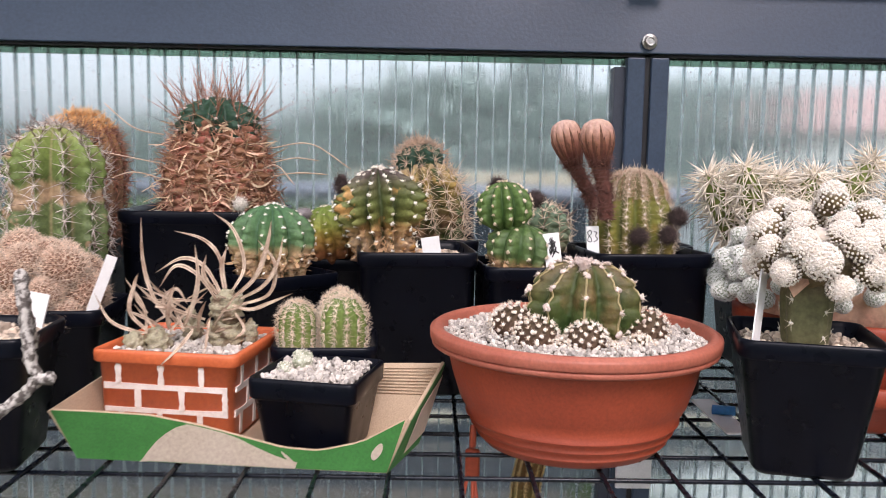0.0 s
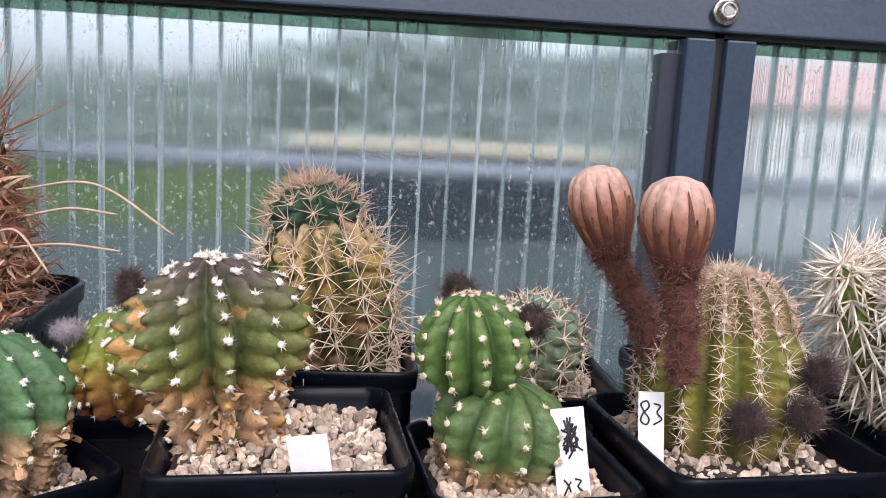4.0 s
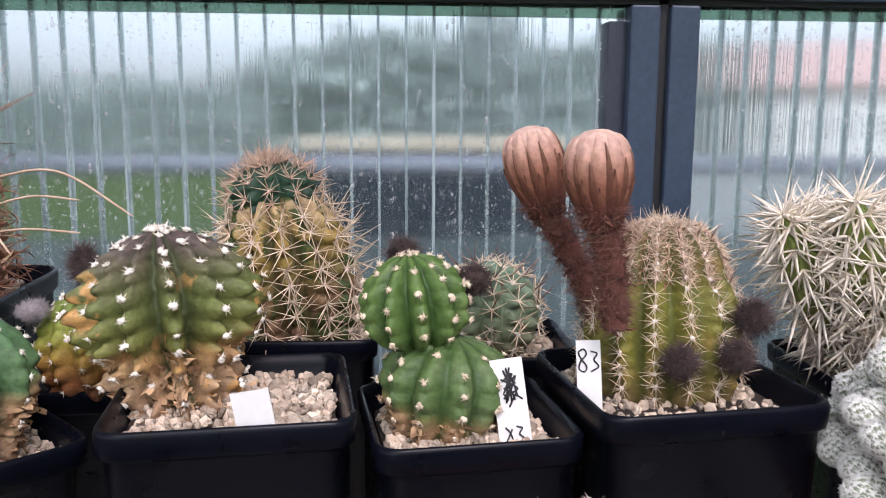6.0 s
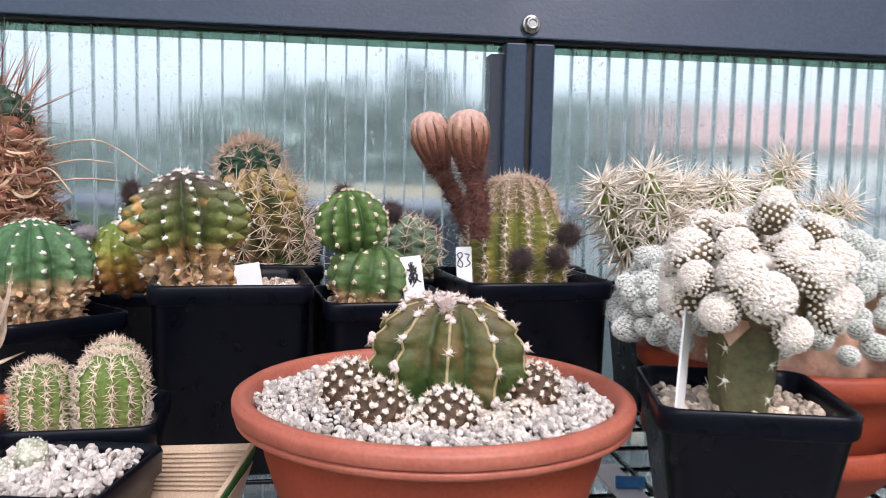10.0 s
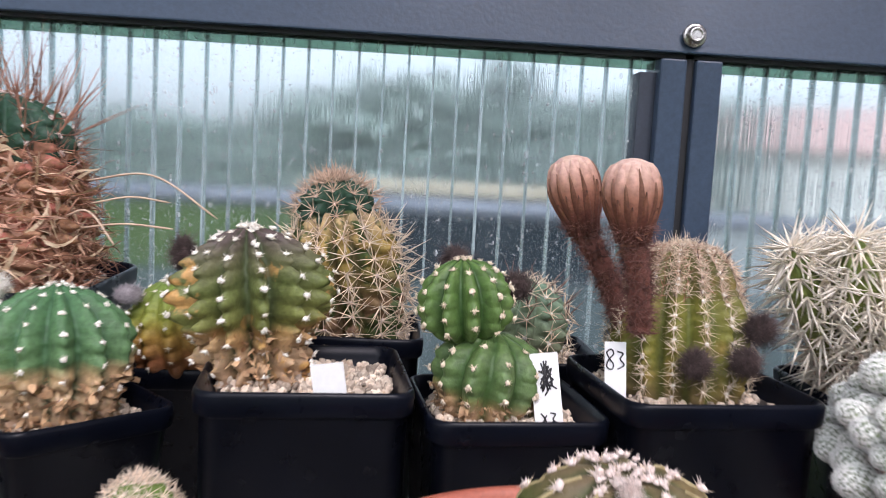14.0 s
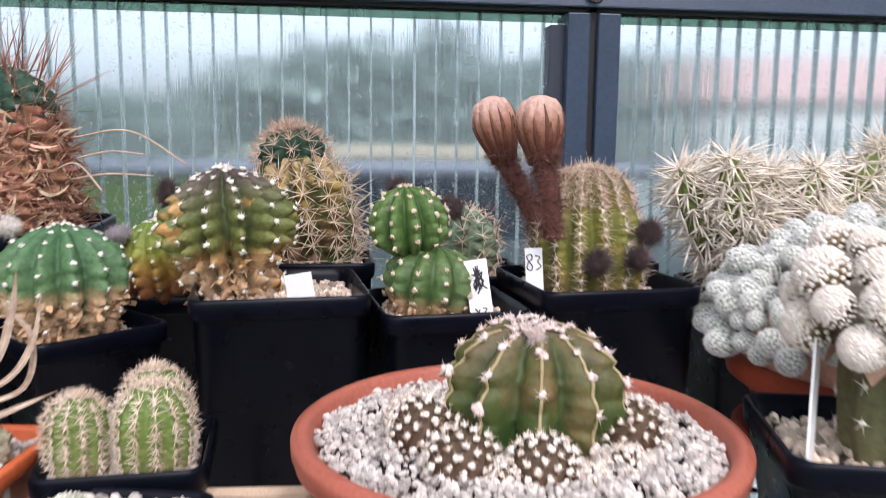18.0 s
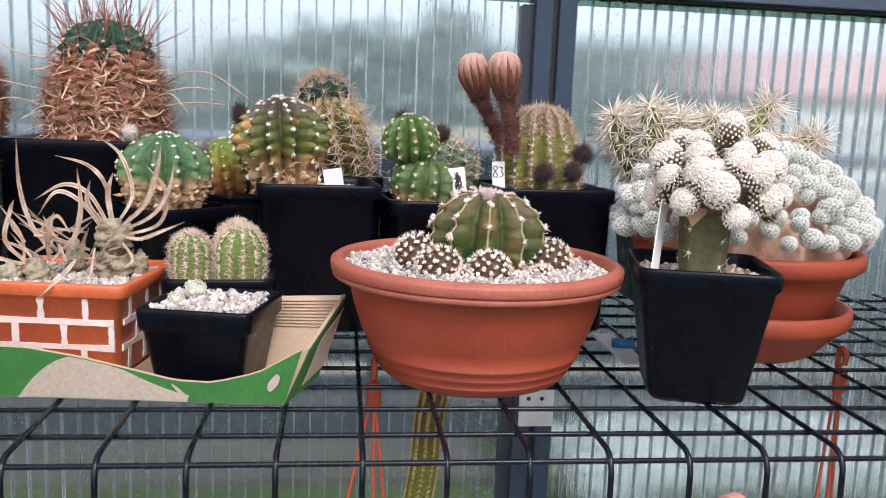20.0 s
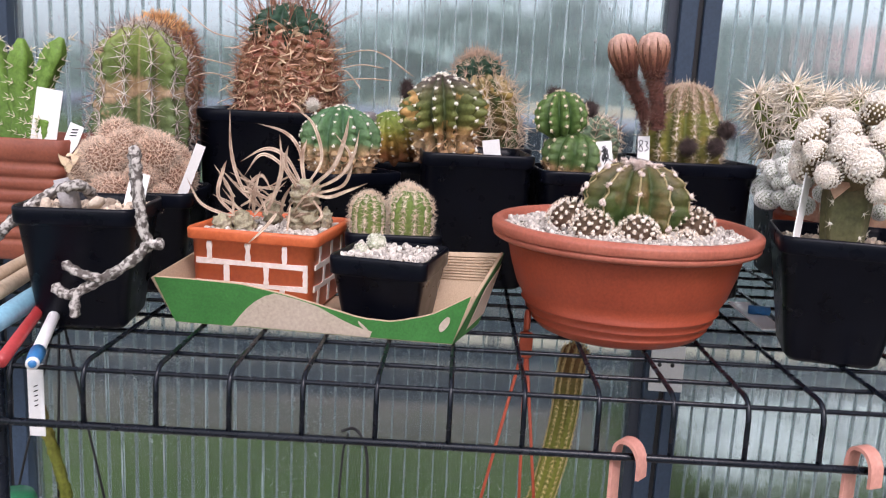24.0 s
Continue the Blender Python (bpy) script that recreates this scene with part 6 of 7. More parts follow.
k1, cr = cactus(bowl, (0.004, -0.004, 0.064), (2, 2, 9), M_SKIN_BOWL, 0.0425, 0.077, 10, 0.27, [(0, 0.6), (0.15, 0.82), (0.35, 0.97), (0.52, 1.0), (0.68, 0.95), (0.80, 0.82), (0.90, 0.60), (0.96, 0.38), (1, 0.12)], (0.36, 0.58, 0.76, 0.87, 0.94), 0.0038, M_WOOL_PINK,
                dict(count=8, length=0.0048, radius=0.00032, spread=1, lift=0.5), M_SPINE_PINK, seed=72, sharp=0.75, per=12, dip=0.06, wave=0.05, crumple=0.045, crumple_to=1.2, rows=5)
for k in range(10):
    part("rib_edge", tube([cr(k, 0.12 + 0.82 * i / 24)[0] + cr(k, 0.12 + 0.82 * i / 24)[1] * 0.0001 for i in range(25)], 0.00085, 6), M_RIBEDGE, k1)
part("crown_wool", tufts(rng, [(Vector((rng.uniform(-0.016, 0.016), rng.uniform(-0.016, 0.016), 0.0740)), Vector((0, 0, 1))) for _ in range(24)], 0.0026), M_WOOL_PINK, k1)
hair_ball(bowl, rng, (0.002, -0.024, 0.136), 0.0045, 0.003, M_WOOL_PINK, 60, name="young_bud", label="small woolly pinkish bud", stretch=(0.7, 0.7, 1.4))
for i, (ox, oy, oz, orr) in enumerate(((-0.046, -0.012, 0.084, 0.0170), (-0.033, -0.042, 0.080, 0.0165), (0.000, -0.051, 0.080, 0.0155), (0.050, -0.018, 0.083, 0.0165), (0.040, -0.040, 0.074, 0.010), (-0.048, 0.014, 0.080, 0.014), (-0.016, -0.050, 0.074, 0.010), (0.020, -0.052, 0.072, 0.009), (0.050, 0.010, 0.080, 0.012))):
    off = part("offset", warty(spiral(84, 1.6, i), orr, 0.22, 0.11), M_SKIN_OFF, bowl, "small dark offset covered with woolly tufts")
    off.matrix_basis = pose(ox, oy, oz + 0.006)
    roots = [(v * orr * 1.0, v) for v in spiral(84, 1.6, i)]
    part("areoles", tufts(rng, roots, 0.0023), M_WOOL_CREAM, off)
    part("spines", spines(rng, roots, 8, 0.0036, 0.00026, spread=0.9, lift=0.9), M_SPINE_PINK, off)

mam = thing("cactus_bowl", (0.405, 0.690, TOP), "mound of tiny white globular cacti in a terracotta bowl", "potted cactus")
part("saucer", lathe([(0.0, 0.0), (0.058, 0.0), (0.064, 0.004), (0.084, 0.026), (0.0885, 0.028), (0.091, 0.032), (0.0905, 0.042), (0.088, 0.044), (0.085, 0.043), (0.081, 0.030), (0.062, 0.008), (0.0, 0.006)], 64), M_TERRA, mam, "deep terracotta-coloured saucer")
part("bowl", lathe([(0.0, 0.010), (0.056, 0.010), (0.062, 0.014), (0.080, 0.062), (0.084, 0.074), (0.0905, 0.075), (0.096, 0.079), (0.0965, 0.089), (0.094, 0.092), (0.090, 0.0915), (0.086, 0.082), (0.078, 0.06)], 64), M_TERRA, mam, "round terracotta-coloured bowl")
part("soil", lathe([(0.0, 0.070), (0.082, 0.070), (0.085, 0.078), (0.0, 0.080)], 40), M_SOIL, mam)
mam_meshes = []
for v_i in range(3):
    r3 = random.Random(90 + v_i)
    roots = []
    n_t = 74
    for j in range(n_t):
        z = 1 - 1.6 * (j + 0.5) / n_t
        a = j * 2.39996
        q = math.sqrt(max(0, 1 - z * z))
        v = Vector((q * math.cos(a), q * math.sin(a), z))
        roots.append((v * 0.98, v))
    body = part("offset", ([tuple(v * 0.0070 * (1 + 0.03 * r3.uniform(-1, 1))) for v in ICO2_V], ICO2_F), M_SKIN_MAM, mam)
    sp = spines(r3, roots, 11, 0.36, 0.040, spread=1, lift=0.36)
    spo = part("spines", ([Vector(v) * 0.0070 for v in sp[0]], sp[1]), M_SPINE_MAM, body)
    mam_meshes.append([body, spo, False])
r3 = random.Random(99)
n_m = 225
for i in range(n_m):
    z = 1 - 0.98 * (i + 0.5) / n_m
    a = i * 2.39996
    q = math.sqrt(max(0, 1 - z * z))
    v = Vector((q * math.cos(a), q * math.sin(a), z))
    s = r3.uniform(0.72, 1.2)
    m = Matrix.Translation((-0.008 + v.x * 0.104 + r3.uniform(-0.004, 0.004), v.y * 0.090 + r3.uniform(-0.004, 0.004), 0.103 + v.z * 0.070 + r3.uniform(-0.004, 0.004))) @ v.to_track_quat("Z", "Y").to_matrix().to_4x4() @ Matrix.Diagonal((s, s, s * r3.uniform(1.05, 1.5), 1))
    b, t, used = mam_meshes[i % 3]
    if used:
        nb = share("offset", b.data, mam, m)
        share("spines", t.data, nb)
    else:
        b.matrix_basis = m
        mam_meshes[i % 3][2] = True
core = part("stem_mass", ([(v.x * 0.090, v.y * 0.077, 0.088 + max(v.z, -0.1) * 0.066) for v in ICO2_V], ICO2_F), M_HUSK, mam, "dry brown older stems")

farpot = thing("terracotta_pot", (0.530, 0.560, TOP), "weathered terracotta pot with limescale and a small cactus", "potted cactus")
part("pot", lathe([(0.0, 0.0), (0.036, 0.0), (0.039, 0.003), (0.048, 0.060), (0.050, 0.062), (0.055, 0.063), (0.0565, 0.082), (0.054, 0.084), (0.050, 0.083), (0.046, 0.066)], 40), M_TERRA_OLD, farpot)
part("soil", lathe([(0.0, 0.068), (0.046, 0.068), (0.047, 0.072), (0.0, 0.072)], 32), M_SOIL, farpot)
gravel_round(farpot, rng, 0.044, 0.073, 403, 0.0017, 0.0037, M_GRAVEL_TAN)
cactus(farpot, (0, 0, 0.068), (0, 0, 0), M_SKIN_OFF, 0.026, 0.040, 12, 0.15, GLOBE, (0.2, 0.35, 0.5, 0.65, 0.78, 0.88, 0.95), 0.0018, M_WOOL, dict(count=7, length=0.006, radius=0.0003), M_SPINE_TAN, seed=77)

# ---- brick planter in the cardboard tray ----
tray = thing("cardboard_tray", (0, 0, TOP), "torn cardboard fruit tray printed green and cream", "cardboard tray")


def card(name, pts, normal, thick, mat, parent, label=""):
    """A flat or bent sheet through rows of points, given a thickness along normal."""
    rows, cols = len(pts), len(pts[0])
    nrm = Vector(normal).normalized() * thick
    vs = [Vector(p) for r in pts for p in r]
    vs += [v + nrm for v in vs]
    n = rows * cols
    fs = []
    for i in range(rows - 1):
        for j in range(cols - 1):
            a = i * cols + j
            fs.append((a, a + 1, a + cols + 1, a + cols))
            fs.append((n + a, n + a + cols, n + a + cols + 1, n + a + 1))
    edge = [j for j in range(cols)] + [i * cols + cols - 1 for i in range(1, rows)] + [(rows - 1) * cols + j for j in range(cols - 2, -1, -1)] + [i * cols for i in range(rows - 2, 0, -1)]
    for a, b in zip(edge, edge[1:] + edge[:1]):
        fs.append((b, a, n + a, n + b))
    ob = part(name, (vs, fs), mat, parent, label, smooth=False)
    return ob


NC = 28
fx = lambda u: -0.196 + 0.214 * u
fy = lambda u: 0.551 - 0.019 * u
prof_u = [0, 0.12, 0.28, 0.42, 0.55, 0.66, 0.76, 0.88, 1.0]
prof_z = [0.037, 0.037, 0.036, 0.030, 0.022, 0.015, 0.014, 0.022, 0.040]
topz = lambda u: float(np.interp(u, prof_u, prof_z))
us = [i / NC for i in range(NC + 1)]
LEAN = 0.012
front_rows = [[(fx(u) - 0.012 * (1 - u) * k + 0.012 * u * k, fy(u) - LEAN * k * topz(u) / 0.04, 0.0015 + topz(u) * k) for u in us] for k in (0, 0.5, 1.0)]
card("front_wall", front_rows, (0, 1, 0.2), 0.0022, M_KRAFT, tray)
card("green_face", [[(x, y - 0.0006, z) for x, y, z in r] for r in front_rows], (0, 1, 0.2), 0.0003, M_GREENPRINT, tray, "green printed outer face")


def front_at(u, k):
    return (fx(u) - 0.012 * (1 - u) * k + 0.012 * u * k, fy(u) - LEAN * k * topz(u) / 0.04 - 0.0012, 0.0015 + topz(u) * k)


pear = []
for i in range(15):
    u = 0.21 + 0.50 * i / 14
    s = i / 14
    hi = min(0.98, 0.0 + 1.25 * math.sin(min(s * 2.6, math.pi * 0.5))) if s < 0.62 else max(0.32, 0.98 - (s - 0.62) * 1.7)
    pear.append((u, hi))
card("pear_print", [[front_at(u, 0.02) for u, _ in pear], [front_at(u, h * 0.5) for u, h in pear], [front_at(u, h) for u, h in pear]], (0, 1, 0.2), 0.0003, M_CREAMPRINT, tray, "cream fruit shape printed on the card")
card("leaf_print", [[front_at(u, 0.30 + 0.55 * f) for u, f in zip((0.655, 0.668, 0.685, 0.70), row)] for row in ((0.9, 0.5, 0.15, 0.0), (1.0, 0.8, 0.45, 0.1))], (0, 1, 0.2), 0.0003, M_CREAMPRINT, tray)
fruit = [front_at(0.945 + 0.016 * math.cos(a), 0.50 + 0.20 * math.sin(a) * (1 - 0.18 * abs(math.cos(a)))) for a in (6.283 * k / 20 for k in range(20))]
part("fruit_print", ([(x, y - 0.0004, z) for x, y, z in fruit] + [(x, y + 0.0004, z) for x, y, z in fruit], [tuple(range(20)), tuple(range(39, 19, -1))] + [(k, 20 + k, 20 + (k + 1) % 20, (k + 1) % 20) for k in range(20)]), M_CREAMPRINT, tray, "small cream fruit printed on the card", smooth=False)
right_rows = [[(0.018 + 0.020 * v + (0.016 + 0.003 * v) * k, 0.532 + 0.060 * v + (-LEAN * (1 - v) + 0.028 * v) * k, 0.0015 + k * (0.040 + 0.014 * v)) for v in (0, 0.33, 0.66, 1.0)] for k in (0, 0.5, 1.0)]
card("side_wall", right_rows, (-1, 0.2, 0.5), 0.0022, M_KRAFT, tray)
card("side_face", [[(x + 0.0007, y - 0.0003, z - 0.0003) for x, y, z in r] for r in right_rows], (-1, 0.2, 0.5), 0.0003, M_GREENPRINT, tray, "green printed side face")
card("side_print", [[(x + 0.0016, y - 0.0006, z - 0.0006) for x, y, z in r[1:]] for r in ([[(p[0] + (q[0] - p[0]) * f, p[1] + (q[1] - p[1]) * f, p[2] + (q[2] - p[2]) * f) for p, q in zip(right_rows[0], right_rows[2])] for f in (0.15, 0.5, 0.85)])], (-1, 0.2, 0.5), 0.0003, M_CREAMPRINT, tray)
card("back_wall", [[(-0.006 + (0.043 + 0.018 * k) * u, 0.607 - 0.012 * u + 0.024 * k, 0.0015 + (0.050 + 0.004 * u) * k) for u in us[::4]] for k in (0, 0.55, 0.58, 1.0)], (0, -1, 0.2), 0.0022, M_KRAFT, tray)
for k in range(9):
    f = 0.60 + 0.042 * k
    part("card_ridge", tube([(-0.006 + (0.043 + 0.018 * f) * u, 0.607 - 0.012 * u + 0.024 * f - 0.0030, 0.0015 + (0.050 + 0.004 * u) * f + 0.0005) for u in (0.05, 0.5, 0.97)], 0.0007, 5), M_KRAFT, tray)
card("left_wall", [[(-0.197 - 0.014 * k, 0.553 + 0.12 * v - LEAN * k * (1 - v), 0.0015 + 0.036 * k) for v in (0, 0.5, 1.0)] for k in (0, 1.0)], (1, 0, 0.2), 0.0022, M_KRAFT, tray)
card("base", [[(-0.195, 0.553, 0.0005), (0.018, 0.533, 0.0005)], [(-0.195, 0.671, 0.0005), (0.038, 0.632, 0.0005)]], (0, 0, 1), 0.0018, M_KRAFT, tray)

planter = thing("brick_pattern_planter", (-0.1395, 0.634, TOP + 0.003), "orange planter painted like bricks with a papery-spined cactus", "potted cactus", turn=-8)
HB2 = 0.066
PW, PD = 0.112, 0.106
part("planter_body", rings([squared(PW - 0.018, PD - 0.018, 0.0, 0.006), squared(PW - 0.012, PD - 0.012, 0.002, 0.006), squared(PW - 0.0075, PD - 0.0075, HB2 - 0.0102, 0.007), squared(PW - 0.0022, PD - 0.0022, HB2 - 0.0096, 0.008), squared(PW - 0.0004, PD - 0.0004, HB2 - 0.0085, 0.008), squared(PW, PD, HB2 - 0.0022, 0.008), squared(PW - 0.0008, PD - 0.0008, HB2 - 0.0007, 0.008),
                            squared(PW - 0.003, PD - 0.003, HB2, 0.007), squared(PW - 0.0085, PD - 0.0085, HB2 - 0.0002, 0.006), squared(PW - 0.0105, PD - 0.0105, HB2 - 0.0022, 0.006), squared(PW - 0.014, PD - 0.014, HB2 - 0.022, 0.005)]), M_BRICK, planter, "orange glazed planter with a rolled rim")


def mortar(side, a0, a1, z0, z1, j):
    """One painted line, slightly uneven, on a face of the planter."""
    rr = random.Random(j)
    n = 7
    horizontal = abs(a1 - a0) > abs(z1 - z0)
    half = 0.0021
    top, bot = [], []
    for i in range(n):
        f = i / (n - 1)
        w = half * rr.uniform(0.75, 1.25)
        a, z = a0 + (a1 - a0) * f, z0 + (z1 - z0) * f
        top.append((a, z + w) if horizontal else (a - w, z))
        bot.append((a, z - w) if horizontal else (a + w, z))

    def at(a, z, off):
        out = (PD if side == "front" else PW) / 2 - 0.0060 + 0.00225 * z / (HB2 - 0.0102) + off
        return (a, -out, z) if side == "front" else (out, a, z)

    vs = [at(a, z, 0.0008) for a, z in top] + [at(a, z, 0.0008) for a, z in bot] + [at(a, z, -0.001) for a, z in top] + [at(a, z, -0.001) for a, z in bot]
    fs = []
    for i in range(n - 1):
        fs += [(i, i + 1, n + i + 1, n + i), (i + 1, i, 2 * n + i, 2 * n + i + 1), (n + i, n + i + 1, 3 * n + i + 1, 3 * n + i)]
    fs += [(0, n, 3 * n, 2 * n), (n - 1, 3 * n - 1, 4 * n - 1, 2 * n - 1)]
    part("mortar_line", (vs, fs), M_MORTAR, planter, smooth=False)


j = 0
for side, half in (("front", PW / 2 - 0.008), ("right", PD / 2 - 0.008)):
    for row in range(3):
        z1 = HB2 - 0.0115 - row * 0.0178
        if row < 2:
            mortar(side, -half + 0.001, half - 0.001, z1 - 0.0155, z1 - 0.0155, j)
            j += 1
        offs = ((-0.74, -0.06, 0.58), (-0.44, 0.26, 0.94), (-0.72, -0.10, 0.54))[row]
        for o in offs:
            mortar(side, o * half, o * half, z1 + 0.001, z1 - 0.0150, j)
            j += 1
rng = random.Random(83)
part("soil", rings([squared(PW - 0.020, PD - 0.020, HB2 - 0.016, 0.005), squared(PW - 0.0165, PD - 0.0165, HB2 - 0.010, 0.005)]), M_SOIL, planter)
gravel_square(planter, rng, PW - 0.021, PD - 0.021, HB2 - 0.006, 620, 0.0022, 0.0042, M_GRAVEL)


def segment(parent, p, r, h, tilt):
    """One warty segment of the papery-spined cactus."""
    vs = []
    for v in ICO3_V:
        v = Vector(v)
        k = 1 + 0.16 * noise.noise(v * 3 + Vector(p) * 90) + 0.13 * math.sin(v.z * 13 + 2.5 * noise.noise(v * 2 + Vector(p) * 40)) + 0.06 * noise.noise(v * 11)
        k *= 1 + 0.22 * abs(v.z) ** 3
        vs.append((v.x * r * k, v.y * r * k, v.z * h / 2 * k + h / 2))
    ob = part("cactus_segment", (vs, ICO3_F), M_SKIN_TEPH, parent, "grey warty segment")
    ob.matrix_basis = pose(*p, *tilt)
    return ob


for p, r, h, tl in (((0.026, 0.004, HB2 - 0.010), 0.017, 0.026, (0, 0, 0)), ((0.026, 0.003, HB2 + 0.012), 0.0155, 0.024, (0, 3, 0)), ((-0.014, -0.018, HB2 - 0.010), 0.015, 0.022, (20, -20, 0)), ((-0.028, -0.026, HB2 - 0.008), 0.0125, 0.018, (0, -40, 0)), ((-0.004, 0.012, HB2 - 0.008), 0.013, 0.026, (0, -8, 0)), ((0.040, 0.012, HB2 - 0.008), 0.010, 0.02, (0, 8, 0))):
    segment(planter, p, r * (0.84 if r > 0.0152 else 0.62), h, tl)


def ribbon(parent, ctrl, width, facing):
    """A flat, tapering, papery spine with a shallow keel."""
    line = curve_points(ctrl, 9)
    n = len(line)
    vs, fs = [], []
    for i, p in enumerate(line):
        d = (line[min(i + 1, n - 1)] - line[max(i - 1, 0)]).normalized()
        s = d.cross(Vector(facing)).normalized()
        k = s.cross(d)
        f = i / (n - 1)
        w = width * 0.47 * (0.55 + 0.6 * f if f < 0.45 else 0.82 * (1 - ((f - 0.45) / 0.55) ** 1.8) + 0.04)
        vs += [p - s * w + k * 0.0003, p - s * w * 0.35 - k * 0.0002, p + s * w * 0.3 + k * 0.0004, p + s * w, p - k * 0.0005]
    for i in range(n - 1):
        for a, b in ((0, 1), (1, 2), (2, 3), (3, 4), (4, 0)):
            fs.append((i * 5 + a, i * 5 + b, i * 5 + 5 + b, i * 5 + 5 + a))
    return part("papery_spine", (vs, fs), M_PAPER, parent, smooth=False)


Z = HB2
for ctrl, w in (([(-0.010, -0.016, Z + 0.014), (-0.024, -0.018, Z + 0.036), (-0.031, -0.018, Z + 0.062), (-0.032, -0.018, Z + 0.094)], 0.0040), ([(0.030, 0.0, Z + 0.030), (0.052, -0.004, Z + 0.050), (0.062, -0.006, Z + 0.074), (0.066, -0.007, Z + 0.094)], 0.0050),
                ([(0.030, 0.002, Z + 0.028), (0.056, 0.0, Z + 0.042), (0.068, 0.0, Z + 0.060), (0.073, 0.0, Z + 0.082)], 0.0042), ([(-0.016, -0.020, Z + 0.006), (-0.034, -0.024, Z + 0.008), (-0.054, -0.026, Z + 0.016), (-0.066, -0.026, Z + 0.036)], 0.0034),
                ([(-0.022, -0.020, Z + 0.004), (-0.040, -0.022, Z + 0.022), (-0.036, -0.022, Z + 0.044), (-0.033, -0.022, Z + 0.052)], 0.0042), ([(0.0, -0.016, Z + 0.012), (0.010, -0.022, Z + 0.030), (0.016, -0.026, Z + 0.050), (0.014, -0.026, Z + 0.076)], 0.0050),
                ([(0.024, 0.0, Z + 0.034), (0.010, 0.0, Z + 0.056), (-0.008, 0.0, Z + 0.062), (-0.030, 0.0, Z + 0.050)], 0.0044), ([(0.026, 0.004, Z + 0.034), (0.018, 0.010, Z + 0.062), (0.004, 0.012, Z + 0.076), (-0.020, 0.012, Z + 0.082)], 0.0040),
                ([(0.022, -0.006, Z + 0.032), (0.010, -0.014, Z + 0.052), (-0.006, -0.016, Z + 0.058), (-0.020, -0.016, Z + 0.040)], 0.0040), ([(0.032, -0.004, Z + 0.028), (0.050, -0.010, Z + 0.026), (0.066, -0.012, Z + 0.032), (0.084, -0.012, Z + 0.040)], 0.0040),
                ([(0.004, -0.014, Z + 0.010), (0.014, -0.034, Z + 0.012), (0.010, -0.050, Z + 0.002), (0.000, -0.062, Z - 0.010)], 0.0036), ([(0.028, 0.006, Z + 0.034), (0.038, 0.010, Z + 0.056), (0.030, 0.010, Z + 0.084), (0.012, 0.010, Z + 0.098)], 0.0038),
                ([(0.018, -0.010, Z + 0.018), (0.022, -0.026, Z + 0.004), (0.024, -0.034, Z - 0.004)], 0.0030), ([(0.026, 0.002, Z + 0.034), (0.024, 0.0, Z + 0.056), (0.028, 0.0, Z + 0.072)], 0.0050), ([(0.022, 0.002, Z + 0.032), (0.012, -0.006, Z + 0.050), (0.014, -0.006, Z + 0.066)], 0.0046),
                ([(-0.006, -0.012, Z + 0.012), (-0.014, -0.020, Z + 0.030), (-0.002, -0.024, Z + 0.042), (0.006, -0.022, Z + 0.030)], 0.0044), ([(-0.010, -0.020, Z + 0.010), (-0.006, -0.030, Z + 0.026), (0.000, -0.032, Z + 0.046)], 0.0046), ([(0.030, 0.0, Z + 0.026), (0.046, -0.012, Z + 0.012), (0.040, -0.018, Z + 0.004)], 0.0032),
                ([(0.034, 0.0, Z + 0.026), (0.060, 0.004, Z + 0.036), (0.064, 0.006, Z + 0.060), (0.050, 0.006, Z + 0.078)], 0.0040), ([(-0.026, -0.024, Z + 0.002), (-0.030, -0.02, Z + 0.026), (-0.046, -0.018, Z + 0.048)], 0.0030)):
    ribbon(planter, ctrl, w, (0.2, -1, 0.25))
for _ in range(30):
    p = Vector((rng.uniform(-0.032, 0.044), rng.uniform(-0.03, 0.02), Z + rng.uniform(0.002, 0.030)))
    d = Vector((rng.uniform(-1, 1), rng.uniform(-0.9, 0.3), rng.uniform(-0.1, 1.0))).normalized()
    ln = rng.uniform(0.014, 0.040)
    c = Vector((rng.uniform(-1, 1), rng.uniform(-1, 0.5), rng.uniform(-0.6, 0.8))) * ln * 0.4
    ribbon(planter, [p, p + d * ln * 0.5 + c * 0.3, p + d * ln + c], rng.uniform(0.0018, 0.0042), (rng.uniform(-0.5, 0.5), -1, rng.uniform(0, 0.5)))

# ---- brown planter with green stems ----
box_planter = thing("window_box", (-0.470, 0.778, TOP), "ridged brown plastic window box with green toothed succulents", "planter")
HP2 = 0.122
sec = [squared(0.19, 0.085, 0.0, 0.010), squared(0.195, 0.09, 0.003, 0.012)]
for i in range(7):
    z = 0.010 + i * 0.0125
    g = 0.196 + 0.0022 * i
    sec += [squared(g, g - 0.104, z, 0.012), squared(g + 0.003, g - 0.101, z + 0.004, 0.012), squared(g + 0.003, g - 0.101, z + 0.009, 0.012), squared(g, g - 0.104, z + 0.0118, 0.012)]
sec += [squared(0.214, 0.108, HP2 - 0.022, 0.012), squared(0.220, 0.112, HP2 - 0.020, 0.013), squared(0.222, 0.114, HP2 - 0.002, 0.013), squared(0.219, 0.111, HP2, 0.012), squared(0.212, 0.104, HP2 - 0.001, 0.010), squared(0.206, 0.098, HP2 - 0.022, 0.008)]
part("trough", rings(sec), M_BROWN, box_planter)
part("soil", rings([squared(0.202, 0.094, HP2 - 0.020, 0.006), squared(0.205, 0.097, HP2 - 0.012, 0.006)]), M_SOIL, box_planter)
